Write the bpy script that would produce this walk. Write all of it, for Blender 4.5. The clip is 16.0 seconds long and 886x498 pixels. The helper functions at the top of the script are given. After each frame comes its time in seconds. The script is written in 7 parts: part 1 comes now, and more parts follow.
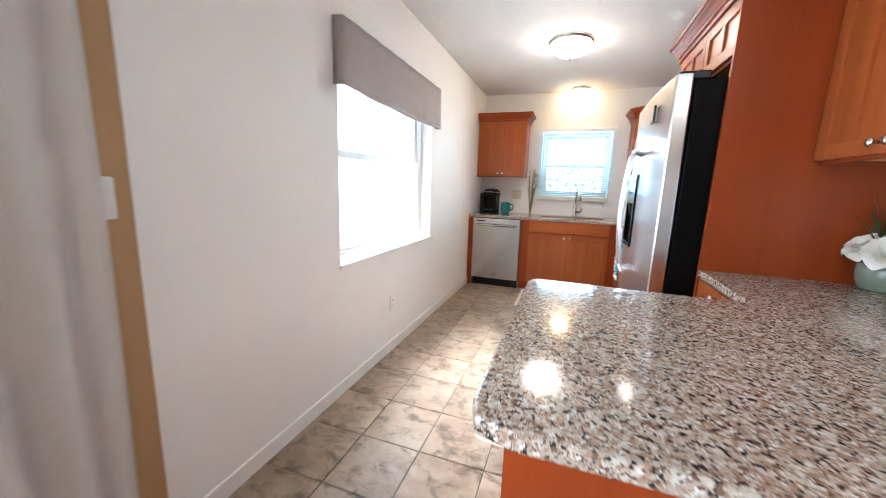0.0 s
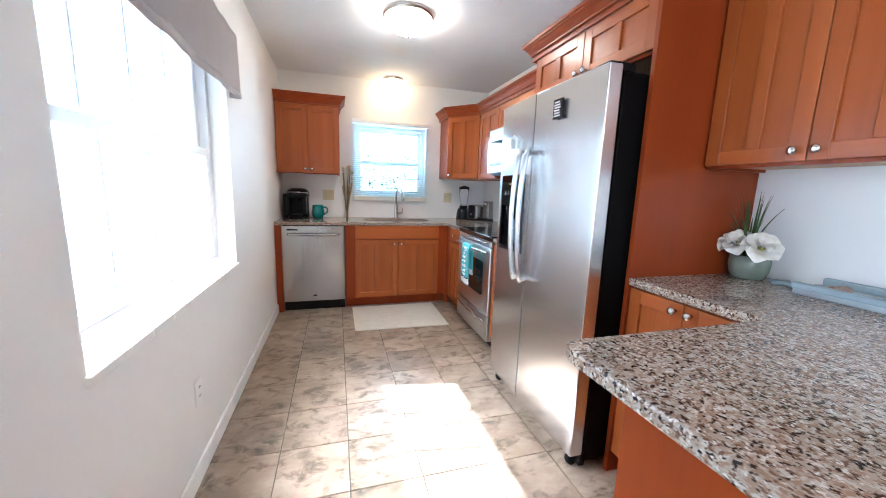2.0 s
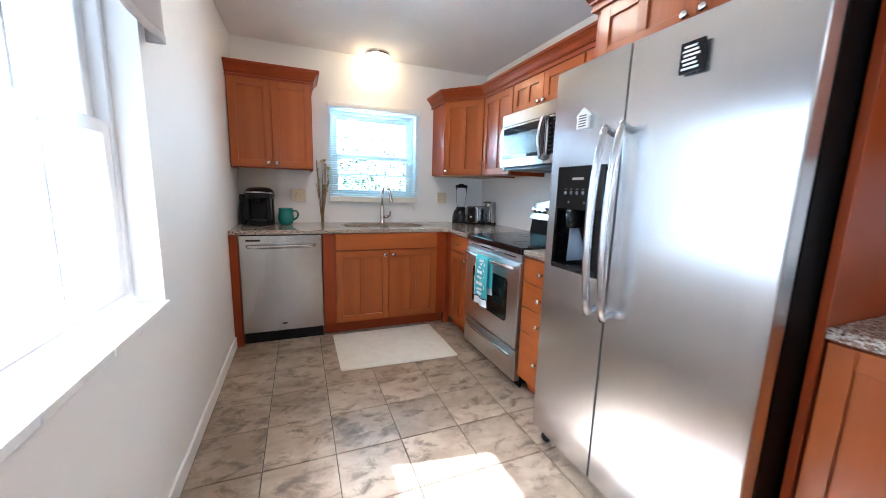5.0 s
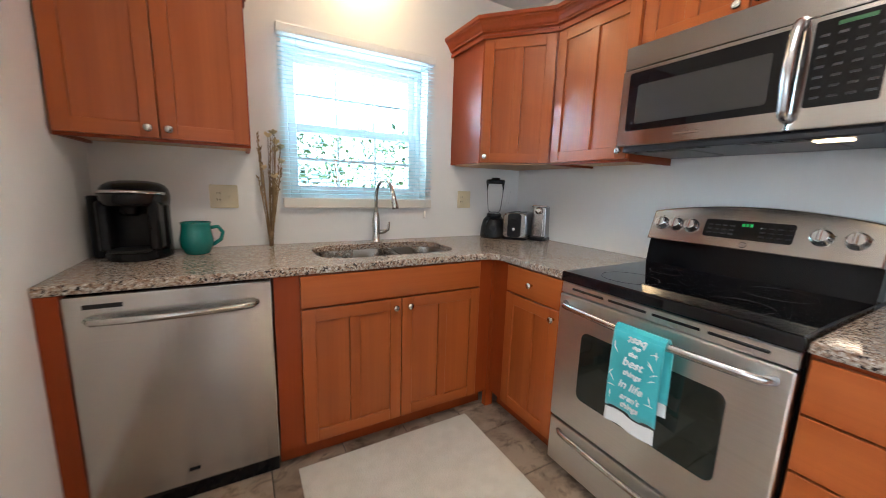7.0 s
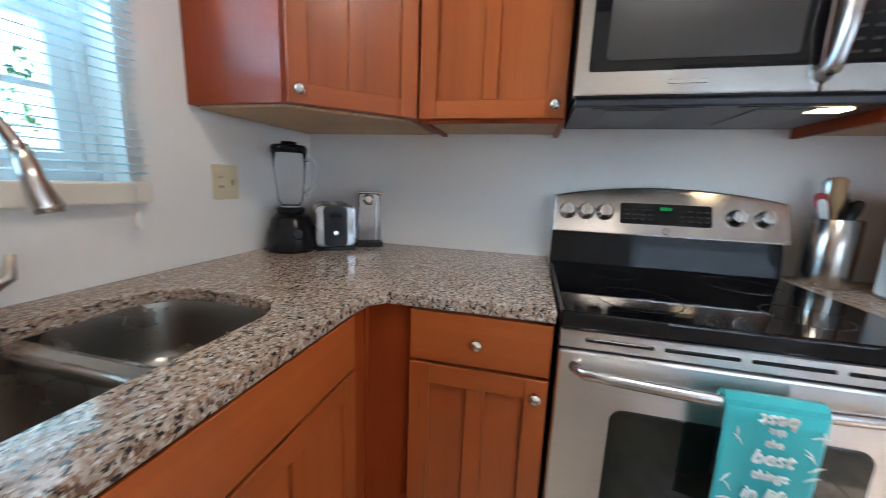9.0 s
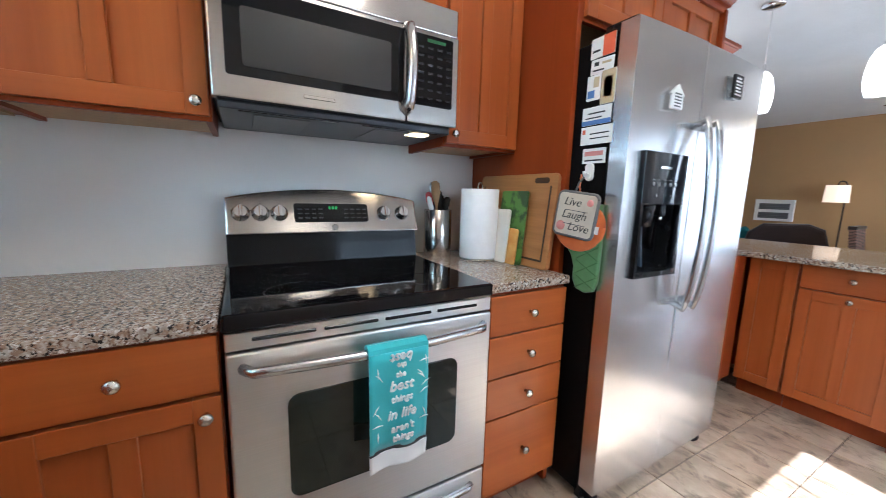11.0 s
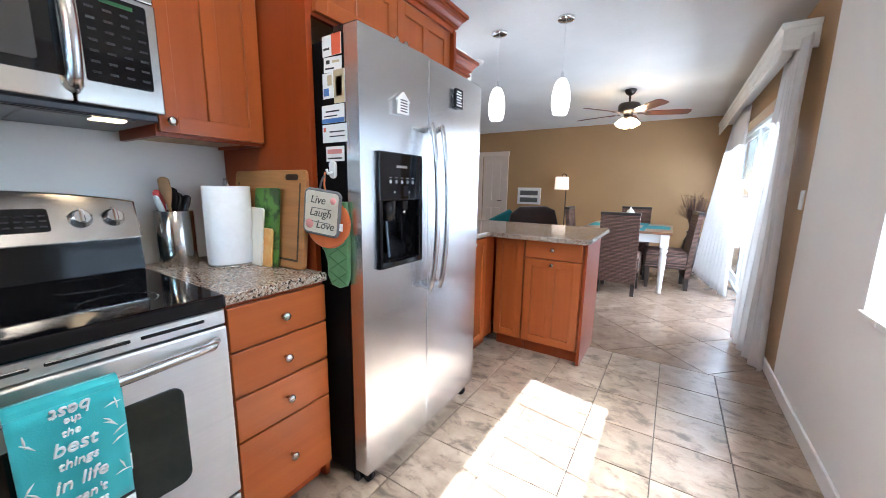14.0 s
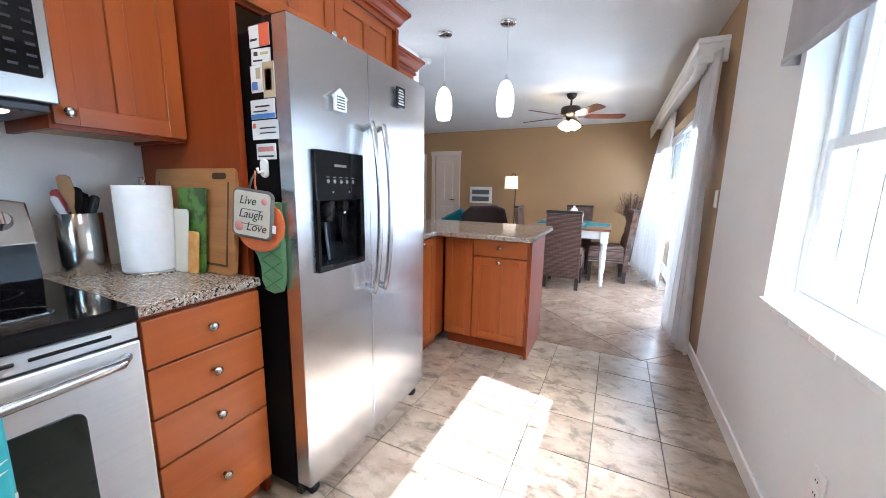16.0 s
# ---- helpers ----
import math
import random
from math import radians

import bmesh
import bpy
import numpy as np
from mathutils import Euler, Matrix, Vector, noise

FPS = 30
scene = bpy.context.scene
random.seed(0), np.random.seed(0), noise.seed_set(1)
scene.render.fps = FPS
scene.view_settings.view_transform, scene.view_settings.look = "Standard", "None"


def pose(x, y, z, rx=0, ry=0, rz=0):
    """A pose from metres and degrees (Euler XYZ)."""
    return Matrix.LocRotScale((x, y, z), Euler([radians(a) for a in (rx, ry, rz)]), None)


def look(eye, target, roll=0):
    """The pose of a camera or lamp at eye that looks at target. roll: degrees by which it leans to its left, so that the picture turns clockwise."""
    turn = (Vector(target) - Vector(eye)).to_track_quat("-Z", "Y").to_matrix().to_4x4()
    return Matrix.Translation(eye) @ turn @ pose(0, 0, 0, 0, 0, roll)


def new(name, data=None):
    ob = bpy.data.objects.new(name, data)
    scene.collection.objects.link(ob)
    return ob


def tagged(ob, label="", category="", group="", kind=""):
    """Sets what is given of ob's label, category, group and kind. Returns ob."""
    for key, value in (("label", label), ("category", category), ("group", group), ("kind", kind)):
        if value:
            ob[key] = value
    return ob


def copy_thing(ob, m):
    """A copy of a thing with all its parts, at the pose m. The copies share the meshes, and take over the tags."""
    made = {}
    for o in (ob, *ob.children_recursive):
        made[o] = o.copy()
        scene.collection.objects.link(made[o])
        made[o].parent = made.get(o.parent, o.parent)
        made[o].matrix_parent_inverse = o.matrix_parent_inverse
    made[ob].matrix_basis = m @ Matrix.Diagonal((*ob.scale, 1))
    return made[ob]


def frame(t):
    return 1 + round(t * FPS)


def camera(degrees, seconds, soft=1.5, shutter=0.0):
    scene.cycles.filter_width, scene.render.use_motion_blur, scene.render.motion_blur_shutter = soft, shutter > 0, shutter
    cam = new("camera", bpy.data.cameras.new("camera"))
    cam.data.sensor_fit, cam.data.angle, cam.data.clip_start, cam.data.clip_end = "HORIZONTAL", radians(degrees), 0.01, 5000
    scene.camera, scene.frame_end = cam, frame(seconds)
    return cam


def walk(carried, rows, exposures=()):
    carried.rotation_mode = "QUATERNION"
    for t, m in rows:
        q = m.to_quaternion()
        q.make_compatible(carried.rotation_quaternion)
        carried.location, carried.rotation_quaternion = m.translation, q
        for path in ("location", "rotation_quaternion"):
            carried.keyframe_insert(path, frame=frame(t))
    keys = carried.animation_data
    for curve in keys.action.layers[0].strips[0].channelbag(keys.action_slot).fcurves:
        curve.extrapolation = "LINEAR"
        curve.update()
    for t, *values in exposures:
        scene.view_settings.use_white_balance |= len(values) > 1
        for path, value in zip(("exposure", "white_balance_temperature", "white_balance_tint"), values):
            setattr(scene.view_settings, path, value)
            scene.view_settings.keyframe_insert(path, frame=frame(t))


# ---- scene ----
cam = camera(102.6, 16.0, soft=0.8, shutter=0.35)
PATH = [
    (0, (-0.046, 1.846, 1.271), (-0.693, 3.705, 0.917), 1.9),
    (0.5, (-0.2, 2.072, 1.259), (-0.524, 4.015, 0.917), 2.3),
    (1, (-0.386, 2.227, 1.252), (-0.39, 4.199, 0.919), 2.3),
    (1.5, (-0.562, 2.379, 1.257), (-0.26, 4.329, 0.931), 2.2),
    (2, (-0.66, 2.518, 1.275), (-0.09, 4.407, 0.948), 1.9),
    (2.5, (-0.702, 2.67, 1.276), (-0.024, 4.523, 0.953), 1.8),
    (3, (-0.755, 2.781, 1.289), (-0.042, 4.621, 0.964), 1.7),
    (3.5, (-0.792, 2.84, 1.286), (-0.065, 4.676, 0.968), 1.8),
    (3.7, (-0.805, 2.857, 1.28), (-0.072, 4.691, 0.963), 1.7),
    (6, (-0.704, 3.924, 1.255), (0.051, 5.745, 0.921), 1.8),
    (6.5, (-0.741, 4.359, 1.268), (0.104, 6.139, 0.923), 1.8),
    (7, (-0.67, 4.768, 1.253), (0.302, 6.484, 0.917), 1.8),
    (7.5, (-0.591, 5.158, 1.219), (0.58, 6.743, 0.878), 2.0),
    (8, (-0.525, 5.508, 1.182), (0.96, 6.806, 0.848), 2.5),
    (8.5, (-0.407, 5.763, 1.18), (1.291, 6.758, 0.823), 2.4),
    (9, (-0.331, 5.877, 1.203), (1.58, 6.343, 0.842), 2.2),
    (9.5, (-0.326, 5.892, 1.203), (1.644, 5.794, 0.875), 1.8),
    (10, (-0.352, 5.837, 1.204), (1.56, 5.334, 0.898), 1.8),
    (12.3, (-0.49, 5.63, 1.232), (0.946, 4.277, 0.905), 0.8),
    (12.5, (-0.51, 5.605, 1.24), (0.868, 4.193, 0.909), 0.7),
    (13, (-0.535, 5.578, 1.238), (0.718, 4.054, 0.907), 0.7),
    (13.5, (-0.559, 5.554, 1.238), (0.589, 3.951, 0.904), 0.8),
    (14, (-0.586, 5.535, 1.244), (0.481, 3.877, 0.906), 0.9),
    (14.5, (-0.604, 5.523, 1.251), (0.389, 3.822, 0.907), 1.0),
    (15, (-0.617, 5.513, 1.252), (0.325, 3.782, 0.911), 1.0),
    (15.5, (-0.625, 5.51, 1.254), (0.267, 3.754, 0.911), 1.1),
    (16, (-0.626, 5.499, 1.249), (0.226, 3.722, 0.909), 1.0),
]
walk(cam, [(t, look(eye, target, roll)) for t, eye, target, roll in PATH],
     [(0.0, 3.08, 5480, 10), (1.0, 3.03, 5300, 10), (3.5, 2.95, 5160, 10), (6.0, 2.78, 5200, 10), (6.5, 2.88, 5350, 10), (7.0, 2.78, 5600, 10), (8.5, 2.68, 5400, 10), (10.0, 2.66, 5200, 10), (12.5, 2.72, 5350, 10), (14.5, 2.86, 5160, 10), (16.0, 2.86, 5120, 10)])

# ---- light ----
world = bpy.data.worlds.new("world")
scene.world = world
world.use_nodes = True
wn = world.node_tree.nodes
sky = wn.new("ShaderNodeTexSky")
sky.sky_type, sky.sun_disc = "NISHITA", False
sky.sun_elevation, sky.sun_rotation = radians(43), radians(-99)
world.node_tree.links.new(sky.outputs[0], wn["Background"].inputs[0])
wn["Background"].inputs[1].default_value = 0.06

sun_data = bpy.data.lights.new("sun", "SUN")
sun_data.energy, sun_data.angle, sun_data.color = 5.0, radians(0.5), (1.0, 0.95, 0.88)
sun = new("sun", sun_data)
sun.matrix_world = look((-6.0, 5.0, 6.0), (-6.0 + 0.92, 5.0 - 0.15, 6.0 - 0.87))


def area(name, eye, target, sx, sy, watts, color):
    data = bpy.data.lights.new(name, "AREA")
    data.shape, data.size, data.size_y, data.energy, data.color = "RECTANGLE", sx, sy, watts, color
    ob = new(name, data)
    ob.matrix_world = look(eye, target)
    return ob


def bulb(name, at, watts, color, radius=0.04):
    data = bpy.data.lights.new(name, "POINT")
    data.energy, data.color, data.shadow_soft_size = watts, color, radius
    ob = new(name, data)
    ob.location = at
    return ob


# skylight coming in through the two windows and the sliding door
area("window_light_north", (-0.03, 7.14, 1.84), (-0.03, 5.0, 1.40), 0.80, 0.30, 3.0, (0.62, 0.88, 1.0))
area("window_light_west", (-1.455, 4.22, 1.41), (0.0, 4.22, 1.41), 1.37, 1.20, 2.4, (0.90, 0.97, 1.0))
area("door_light_west", (-1.60, 0.25, 1.10), (0.0, 0.25, 0.05), 3.3, 1.9, 28, (0.93, 0.98, 1.0))

# ---- materials ----
MATS = {}


def material(name, color, rough=0.5, metal=0.0, second=None, scale=(6, 6, 6), contrast=(0.35, 0.65), grain=0.0,
             grain_scale=(60, 60, 60), bump=0.0, bump_scale=120.0, bump_distance=0.002, coat=0.0, vary=0.0, rough_vary=0.0,
             transmission=0.0, emit=0.0, spec=0.5, anis=0.0, anis_turn=0.0, sheen=0.0, subsurface=0.0, detail=6.0):
    """A principled surface: two colours by large noise, a fine grain, relief and a little difference from piece to piece."""
    m = bpy.data.materials.new(name)
    m.use_nodes = True
    nt = m.node_tree
    n, l = nt.nodes, nt.links
    b = n["Principled BSDF"]
    b.inputs["Roughness"].default_value = rough
    b.inputs["Metallic"].default_value = metal
    b.inputs["Coat Weight"].default_value = coat
    b.inputs["Coat Roughness"].default_value = 0.12
    b.inputs["Transmission Weight"].default_value = transmission
    b.inputs["Specular IOR Level"].default_value = spec
    b.inputs["Anisotropic"].default_value = anis
    b.inputs["Anisotropic Rotation"].default_value = anis_turn
    b.inputs["Sheen Weight"].default_value = sheen
    b.inputs["Subsurface Weight"].default_value = subsurface
    coord = n.new("ShaderNodeTexCoord")

    def noise_at(sc, detail=6.0, rough_=0.6):
        mp = n.new("ShaderNodeMapping")
        mp.inputs["Scale"].default_value = sc
        l.new(coord.outputs["Object"], mp.inputs["Vector"])
        tx = n.new("ShaderNodeTexNoise")
        tx.inputs["Scale"].default_value = 1.0
        tx.inputs["Detail"].default_value = detail
        tx.inputs["Roughness"].default_value = rough_
        l.new(mp.outputs[0], tx.inputs["Vector"])
        return tx.outputs[0]

    def mix(fac, a, c, kind="MIX"):
        mx = n.new("ShaderNodeMix")
        mx.data_type, mx.blend_type = "RGBA", kind
        for sock, v in ((mx.inputs[0], fac), (mx.inputs[6], a), (mx.inputs[7], c)):
            if isinstance(v, (int, float)):
                sock.default_value = v
            elif isinstance(v, tuple):
                sock.default_value = (*v, 1)
            else:
                l.new(v, sock)
        return mx.outputs[2]

    def ramp(v, lo, hi):
        r = n.new("ShaderNodeMapRange")
        r.inputs["From Min"].default_value, r.inputs["From Max"].default_value = lo, hi
        l.new(v, r.inputs["Value"])
        return r.outputs[0]

    out = color
    if second:
        out = mix(ramp(noise_at(scale, detail), *contrast), color, second)
    if grain:
        g = ramp(noise_at(grain_scale, 3.0), 0.3, 0.7)
        r = n.new("ShaderNodeMapRange")
        r.inputs["To Min"].default_value, r.inputs["To Max"].default_value = 1 - grain, 1 + grain * 0.6
        l.new(g, r.inputs["Value"])
        out = mix(1.0, out, r.outputs[0], "MULTIPLY")
    if vary:
        info = n.new("ShaderNodeObjectInfo")
        r = n.new("ShaderNodeMapRange")
        r.inputs["To Min"].default_value, r.inputs["To Max"].default_value = 1 - vary, 1 + vary
        l.new(info.outputs["Random"], r.inputs["Value"])
        out = mix(1.0, out, r.outputs[0], "MULTIPLY")
    if isinstance(out, tuple):
        b.inputs["Base Color"].default_value = (*out, 1)
    else:
        l.new(out, b.inputs["Base Color"])
    if rough_vary:
        r = n.new("ShaderNodeMapRange")
        r.inputs["To Min"].default_value, r.inputs["To Max"].default_value = max(rough - rough_vary, 0.02), rough + rough_vary
        l.new(noise_at((9, 9, 9)), r.inputs["Value"])
        l.new(r.outputs[0], b.inputs["Roughness"])
    if bump:
        bp = n.new("ShaderNodeBump")
        bp.inputs["Strength"].default_value, bp.inputs["Distance"].default_value = bump, bump_distance
        sc = bump_scale if isinstance(bump_scale, tuple) else (bump_scale,) * 3
        l.new(noise_at(sc, 4.0), bp.inputs["Height"])
        l.new(bp.outputs[0], b.inputs["Normal"])
    if emit:
        b.inputs["Emission Color"].default_value = (*color, 1)
        b.inputs["Emission Strength"].default_value = emit
    MATS[name] = m
    return m


def granite(name):
    """Polished speckled stone: pale ground, brown and black grains, white flecks."""
    m = bpy.data.materials.new(name)
    m.use_nodes = True
    nt = m.node_tree
    n, l = nt.nodes, nt.links
    b = n["Principled BSDF"]
    b.inputs["Roughness"].default_value = 0.10
    b.inputs["Specular IOR Level"].default_value = 0.38
    coord = n.new("ShaderNodeTexCoord")

    def field(scale, lo, hi, seed, detail=2.0):
        mp = n.new("ShaderNodeMapping")
        mp.inputs["Location"].default_value = (seed, seed * 1.7, seed * 0.6)
        l.new(coord.outputs["Object"], mp.inputs["Vector"])
        t = n.new("ShaderNodeTexNoise")
        t.inputs["Scale"].default_value, t.inputs["Detail"].default_value, t.inputs["Roughness"].default_value = scale, detail, 0.6
        l.new(mp.outputs[0], t.inputs["Vector"])
        r = n.new("ShaderNodeMapRange")
        r.inputs["From Min"].default_value, r.inputs["From Max"].default_value = lo, hi
        l.new(t.outputs[0], r.inputs["Value"])
        return r.outputs[0]

    last = (0.36, 0.295, 0.235)
    for col, f in (((0.48, 0.425, 0.36), field(66, 0.50, 0.57, 3.1)), ((0.29, 0.195, 0.135), field(92, 0.53, 0.56, 9.3)),
                   ((0.15, 0.09, 0.06), field(98, 0.575, 0.595, 1.7)), ((0.028, 0.024, 0.023), field(96, 0.590, 0.606, 5.2)),
                   ((0.62, 0.58, 0.53), field(120, 0.62, 0.64, 7.7))):
        mx = n.new("ShaderNodeMix")
        mx.data_type = "RGBA"
        l.new(f, mx.inputs[0])
        if isinstance(last, tuple):
            mx.inputs[6].default_value = (*last, 1)
        else:
            l.new(last, mx.inputs[6])
        mx.inputs[7].default_value = (*col, 1)
        last = mx.outputs[2]
    l.new(last, b.inputs["Base Color"])
    MATS[name] = m
    return m


def tile_stone(name, light, mid, dark, rough):
    """Glazed stone-look tile: clouds and torn dark veins that differ from tile to tile."""
    m = bpy.data.materials.new(name)
    m.use_nodes = True
    nt = m.node_tree
    n, l = nt.nodes, nt.links
    b = n["Principled BSDF"]
    b.inputs["Roughness"].default_value = rough
    coord, info = n.new("ShaderNodeTexCoord"), n.new("ShaderNodeObjectInfo")
    shift = n.new("ShaderNodeVectorMath")
    shift.operation = "MULTIPLY_ADD"
    comb = n.new("ShaderNodeCombineXYZ")
    l.new(info.outputs["Random"], comb.inputs[0])
    l.new(info.outputs["Random"], comb.inputs[2])
    l.new(comb.outputs[0], shift.inputs[0])
    shift.inputs[1].default_value = (37, 11, 23)
    streak = n.new("ShaderNodeMapping")
    streak.inputs["Scale"].default_value = (0.85, 1.2, 1.0)
    streak.inputs["Rotation"].default_value = (0, 0, radians(14))
    l.new(coord.outputs["Object"], streak.inputs["Vector"])
    l.new(streak.outputs[0], shift.inputs[2])

    def field(scale, lo, hi, detail, distortion):
        t = n.new("ShaderNodeTexNoise")
        t.inputs["Scale"].default_value, t.inputs["Detail"].default_value = scale, detail
        t.inputs["Roughness"].default_value, t.inputs["Distortion"].default_value = 0.65, distortion
        l.new(shift.outputs[0], t.inputs["Vector"])
        r = n.new("ShaderNodeMapRange")
        r.inputs["From Min"].default_value, r.inputs["From Max"].default_value = lo, hi
        l.new(t.outputs[0], r.inputs["Value"])
        return r.outputs[0], t.outputs[0]

    last = None
    f1, h1 = field(5.0, 0.40, 0.60, 14, 0.3)
    f2, h2 = field(11.0, 0.50, 0.66, 15, 0.5)
    for base, col, f in ((light, mid, f1), (None, dark, f2)):
        mx = n.new("ShaderNodeMix")
        mx.data_type = "RGBA"
        l.new(f, mx.inputs[0])
        if base:
            mx.inputs[6].default_value = (*base, 1)
        else:
            l.new(last, mx.inputs[6])
        mx.inputs[7].default_value = (*col, 1)
        last = mx.outputs[2]
    tone = n.new("ShaderNodeMapRange")
    tone.inputs["To Min"].default_value, tone.inputs["To Max"].default_value = 0.86, 1.12
    l.new(info.outputs["Random"], tone.inputs["Value"])
    mul = n.new("ShaderNodeMix")
    mul.data_type, mul.blend_type = "RGBA", "MULTIPLY"
    mul.inputs[0].default_value = 1.0
    l.new(last, mul.inputs[6])
    l.new(tone.outputs[0], mul.inputs[7])
    l.new(mul.outputs[2], b.inputs["Base Color"])
    bp = n.new("ShaderNodeBump")
    bp.inputs["Strength"].default_value, bp.inputs["Distance"].default_value = 0.5, 0.003
    l.new(h2, bp.inputs["Height"])
    l.new(bp.outputs[0], b.inputs["Normal"])
    MATS[name] = m
    return m


WHITE = material("white_wall_paint", (0.80, 0.785, 0.755), 0.6, second=(0.77, 0.755, 0.725), scale=(1.2, 1.2, 1.2), bump=0.25, bump_scale=90)
TAN = material("tan_wall_paint", (0.43, 0.262, 0.115), 0.6, second=(0.40, 0.24, 0.105), scale=(1.1, 1.1, 1.1), bump=0.25, bump_scale=90)
CEILING = material("ceiling_paint", (0.80, 0.79, 0.77), 0.8, second=(0.76, 0.75, 0.73), scale=(2, 2, 2), bump=0.7, bump_scale=55, bump_distance=0.004)
TRIM = material("white_trim_paint", (0.82, 0.81, 0.78), 0.35, second=(0.78, 0.77, 0.74), scale=(3, 3, 3))
VINYL = material("white_vinyl", (0.84, 0.85, 0.85), 0.3)
WOOD = material("cherry_wood", (0.36, 0.092, 0.018), 0.34, second=(0.30, 0.069, 0.0125), scale=(14, 14, 0.5), contrast=(0.25, 0.75), detail=1.0, grain=0.07, grain_scale=(70, 70, 1.6), coat=0.14, spec=0.30, vary=0.05)
WOOD_RAIL = material("cherry_wood_across", (0.36, 0.092, 0.018), 0.34, second=(0.30, 0.069, 0.0125), scale=(0.5, 14, 14), contrast=(0.25, 0.75), detail=1.0, grain=0.07, grain_scale=(1.6, 70, 70), coat=0.14, spec=0.30, vary=0.05)
WOOD_PANEL = material("cherry_veneer", (0.265, 0.044, 0.0068), 0.36, second=(0.225, 0.036, 0.0055), scale=(7, 7, 0.4), contrast=(0.2, 0.8), detail=1.0, grain=0.05, grain_scale=(60, 60, 1.5), coat=0.05, spec=0.22)
WOOD_UNDER = material("pale_maple_board", (0.55, 0.36, 0.18), 0.5, second=(0.48, 0.30, 0.15), scale=(5, 1, 5), grain=0.1)
GRANITE = granite("speckled_granite")
STEEL = material("brushed_steel", (0.70, 0.705, 0.715), 0.27, 1.0, grain=0.05, grain_scale=(260, 260, 1.5), anis=0.75, anis_turn=0.0)
STEEL_BAR = material("satin_steel_bar", (0.62, 0.62, 0.625), 0.26, 1.0, grain=0.05, grain_scale=(200, 200, 8))
STEEL_WARM = material("warm_brushed_steel", (0.52, 0.50, 0.47), 0.19, 1.0, grain=0.05, grain_scale=(2, 260, 260), bump=0.16, bump_distance=0.004, bump_scale=(9, 9, 0.3), rough_vary=0.04, anis=0.75, anis_turn=0.25)
# The same range steel, lightened to paint in light the oven front catches.
STEEL_LIT = material("lit_copy_brushed_steel", (0.64, 0.63, 0.615), 0.30, 1.0, grain=0.05, grain_scale=(2, 260, 260), bump=0.05, bump_distance=0.003, bump_scale=(8, 8, 0.2), rough_vary=0.03, anis=0.85, anis_turn=0.25)
CHROME = material("polished_chrome", (0.78, 0.78, 0.78), 0.09, 1.0)
SINK_STEEL = material("dull_sink_steel", (0.36, 0.34, 0.31), 0.28, 1.0, grain=0.05, grain_scale=(2, 200, 200), rough_vary=0.05)
MATTE_BLACK = material("matte_black", (0.010, 0.010, 0.010), 0.6, spec=0.2)
CHROME_DARK = material("dark_chrome", (0.42, 0.42, 0.43), 0.14, 1.0)
NICKEL = material("satin_nickel", (0.62, 0.59, 0.55), 0.24, 1.0)
BRONZE = material("dark_bronze", (0.055, 0.042, 0.034), 0.35, 0.7)
BLACK = material("black_plastic", (0.008, 0.008, 0.009), 0.25, spec=0.3, second=(0.011, 0.011, 0.012), scale=(20, 20, 20))
BLACK_GLASS = material("black_glass", (0.004, 0.004, 0.005), 0.04, spec=0.38)
BLACK_SIDE = material("black_textured_steel", (0.005, 0.0045, 0.0045), 0.40, spec=0.05, bump=0.15, bump_scale=400)
GROUT = material("grey_grout", (0.12, 0.098, 0.078), 0.9, second=(0.085, 0.068, 0.054), scale=(9, 9, 9))
TILE = tile_stone("kitchen_tile", (0.39, 0.30, 0.215), (0.265, 0.195, 0.135), (0.12, 0.082, 0.054), 0.32)
TILE_DINING = tile_stone("dining_tile", (0.31, 0.215, 0.15), (0.23, 0.155, 0.105), (0.17, 0.11, 0.072), 0.22)
FABRIC_GREY = material("grey_linen", (0.42, 0.385, 0.37), 0.9, second=(0.37, 0.34, 0.325), scale=(6, 30, 2), bump=0.3, bump_scale=500, sheen=0.2)
CURTAIN = material("white_sheer_curtain", (0.80, 0.78, 0.755), 0.85, bump=0.2, bump_scale=600, subsurface=0.0)
RUG = material("cream_rug", (0.70, 0.66, 0.56), 0.95, second=(0.63, 0.59, 0.49), scale=(14, 14, 14), bump=0.8, bump_scale=160, bump_distance=0.006, sheen=0.3)
GLASS = material("window_glass", (1, 1, 1), 0.0, transmission=1.0, spec=0.5)


# ---- mesh helpers ----
def box(bm, x0, y0, z0, x1, y1, z1, bevel=0.0, seg=1):
    """A box added to bm, its edges rounded by bevel."""
    made = bmesh.ops.create_cube(bm, size=1.0)
    vs = made["verts"]
    for v in vs:
        v.co = ((x0 + x1) / 2 + v.co.x * abs(x1 - x0), (y0 + y1) / 2 + v.co.y * abs(y1 - y0), (z0 + z1) / 2 + v.co.z * abs(z1 - z0))
    if bevel:
        edges = list({e for v in vs for e in v.link_edges})
        bmesh.ops.bevel(bm, geom=edges, offset=bevel, segments=seg, affect="EDGES", profile=0.5)
    return bm


def boxes(*rows, bevel=0.0, seg=1):
    bm = bmesh.new()
    for r in rows:
        box(bm, *r, bevel=bevel, seg=seg)
    return bm


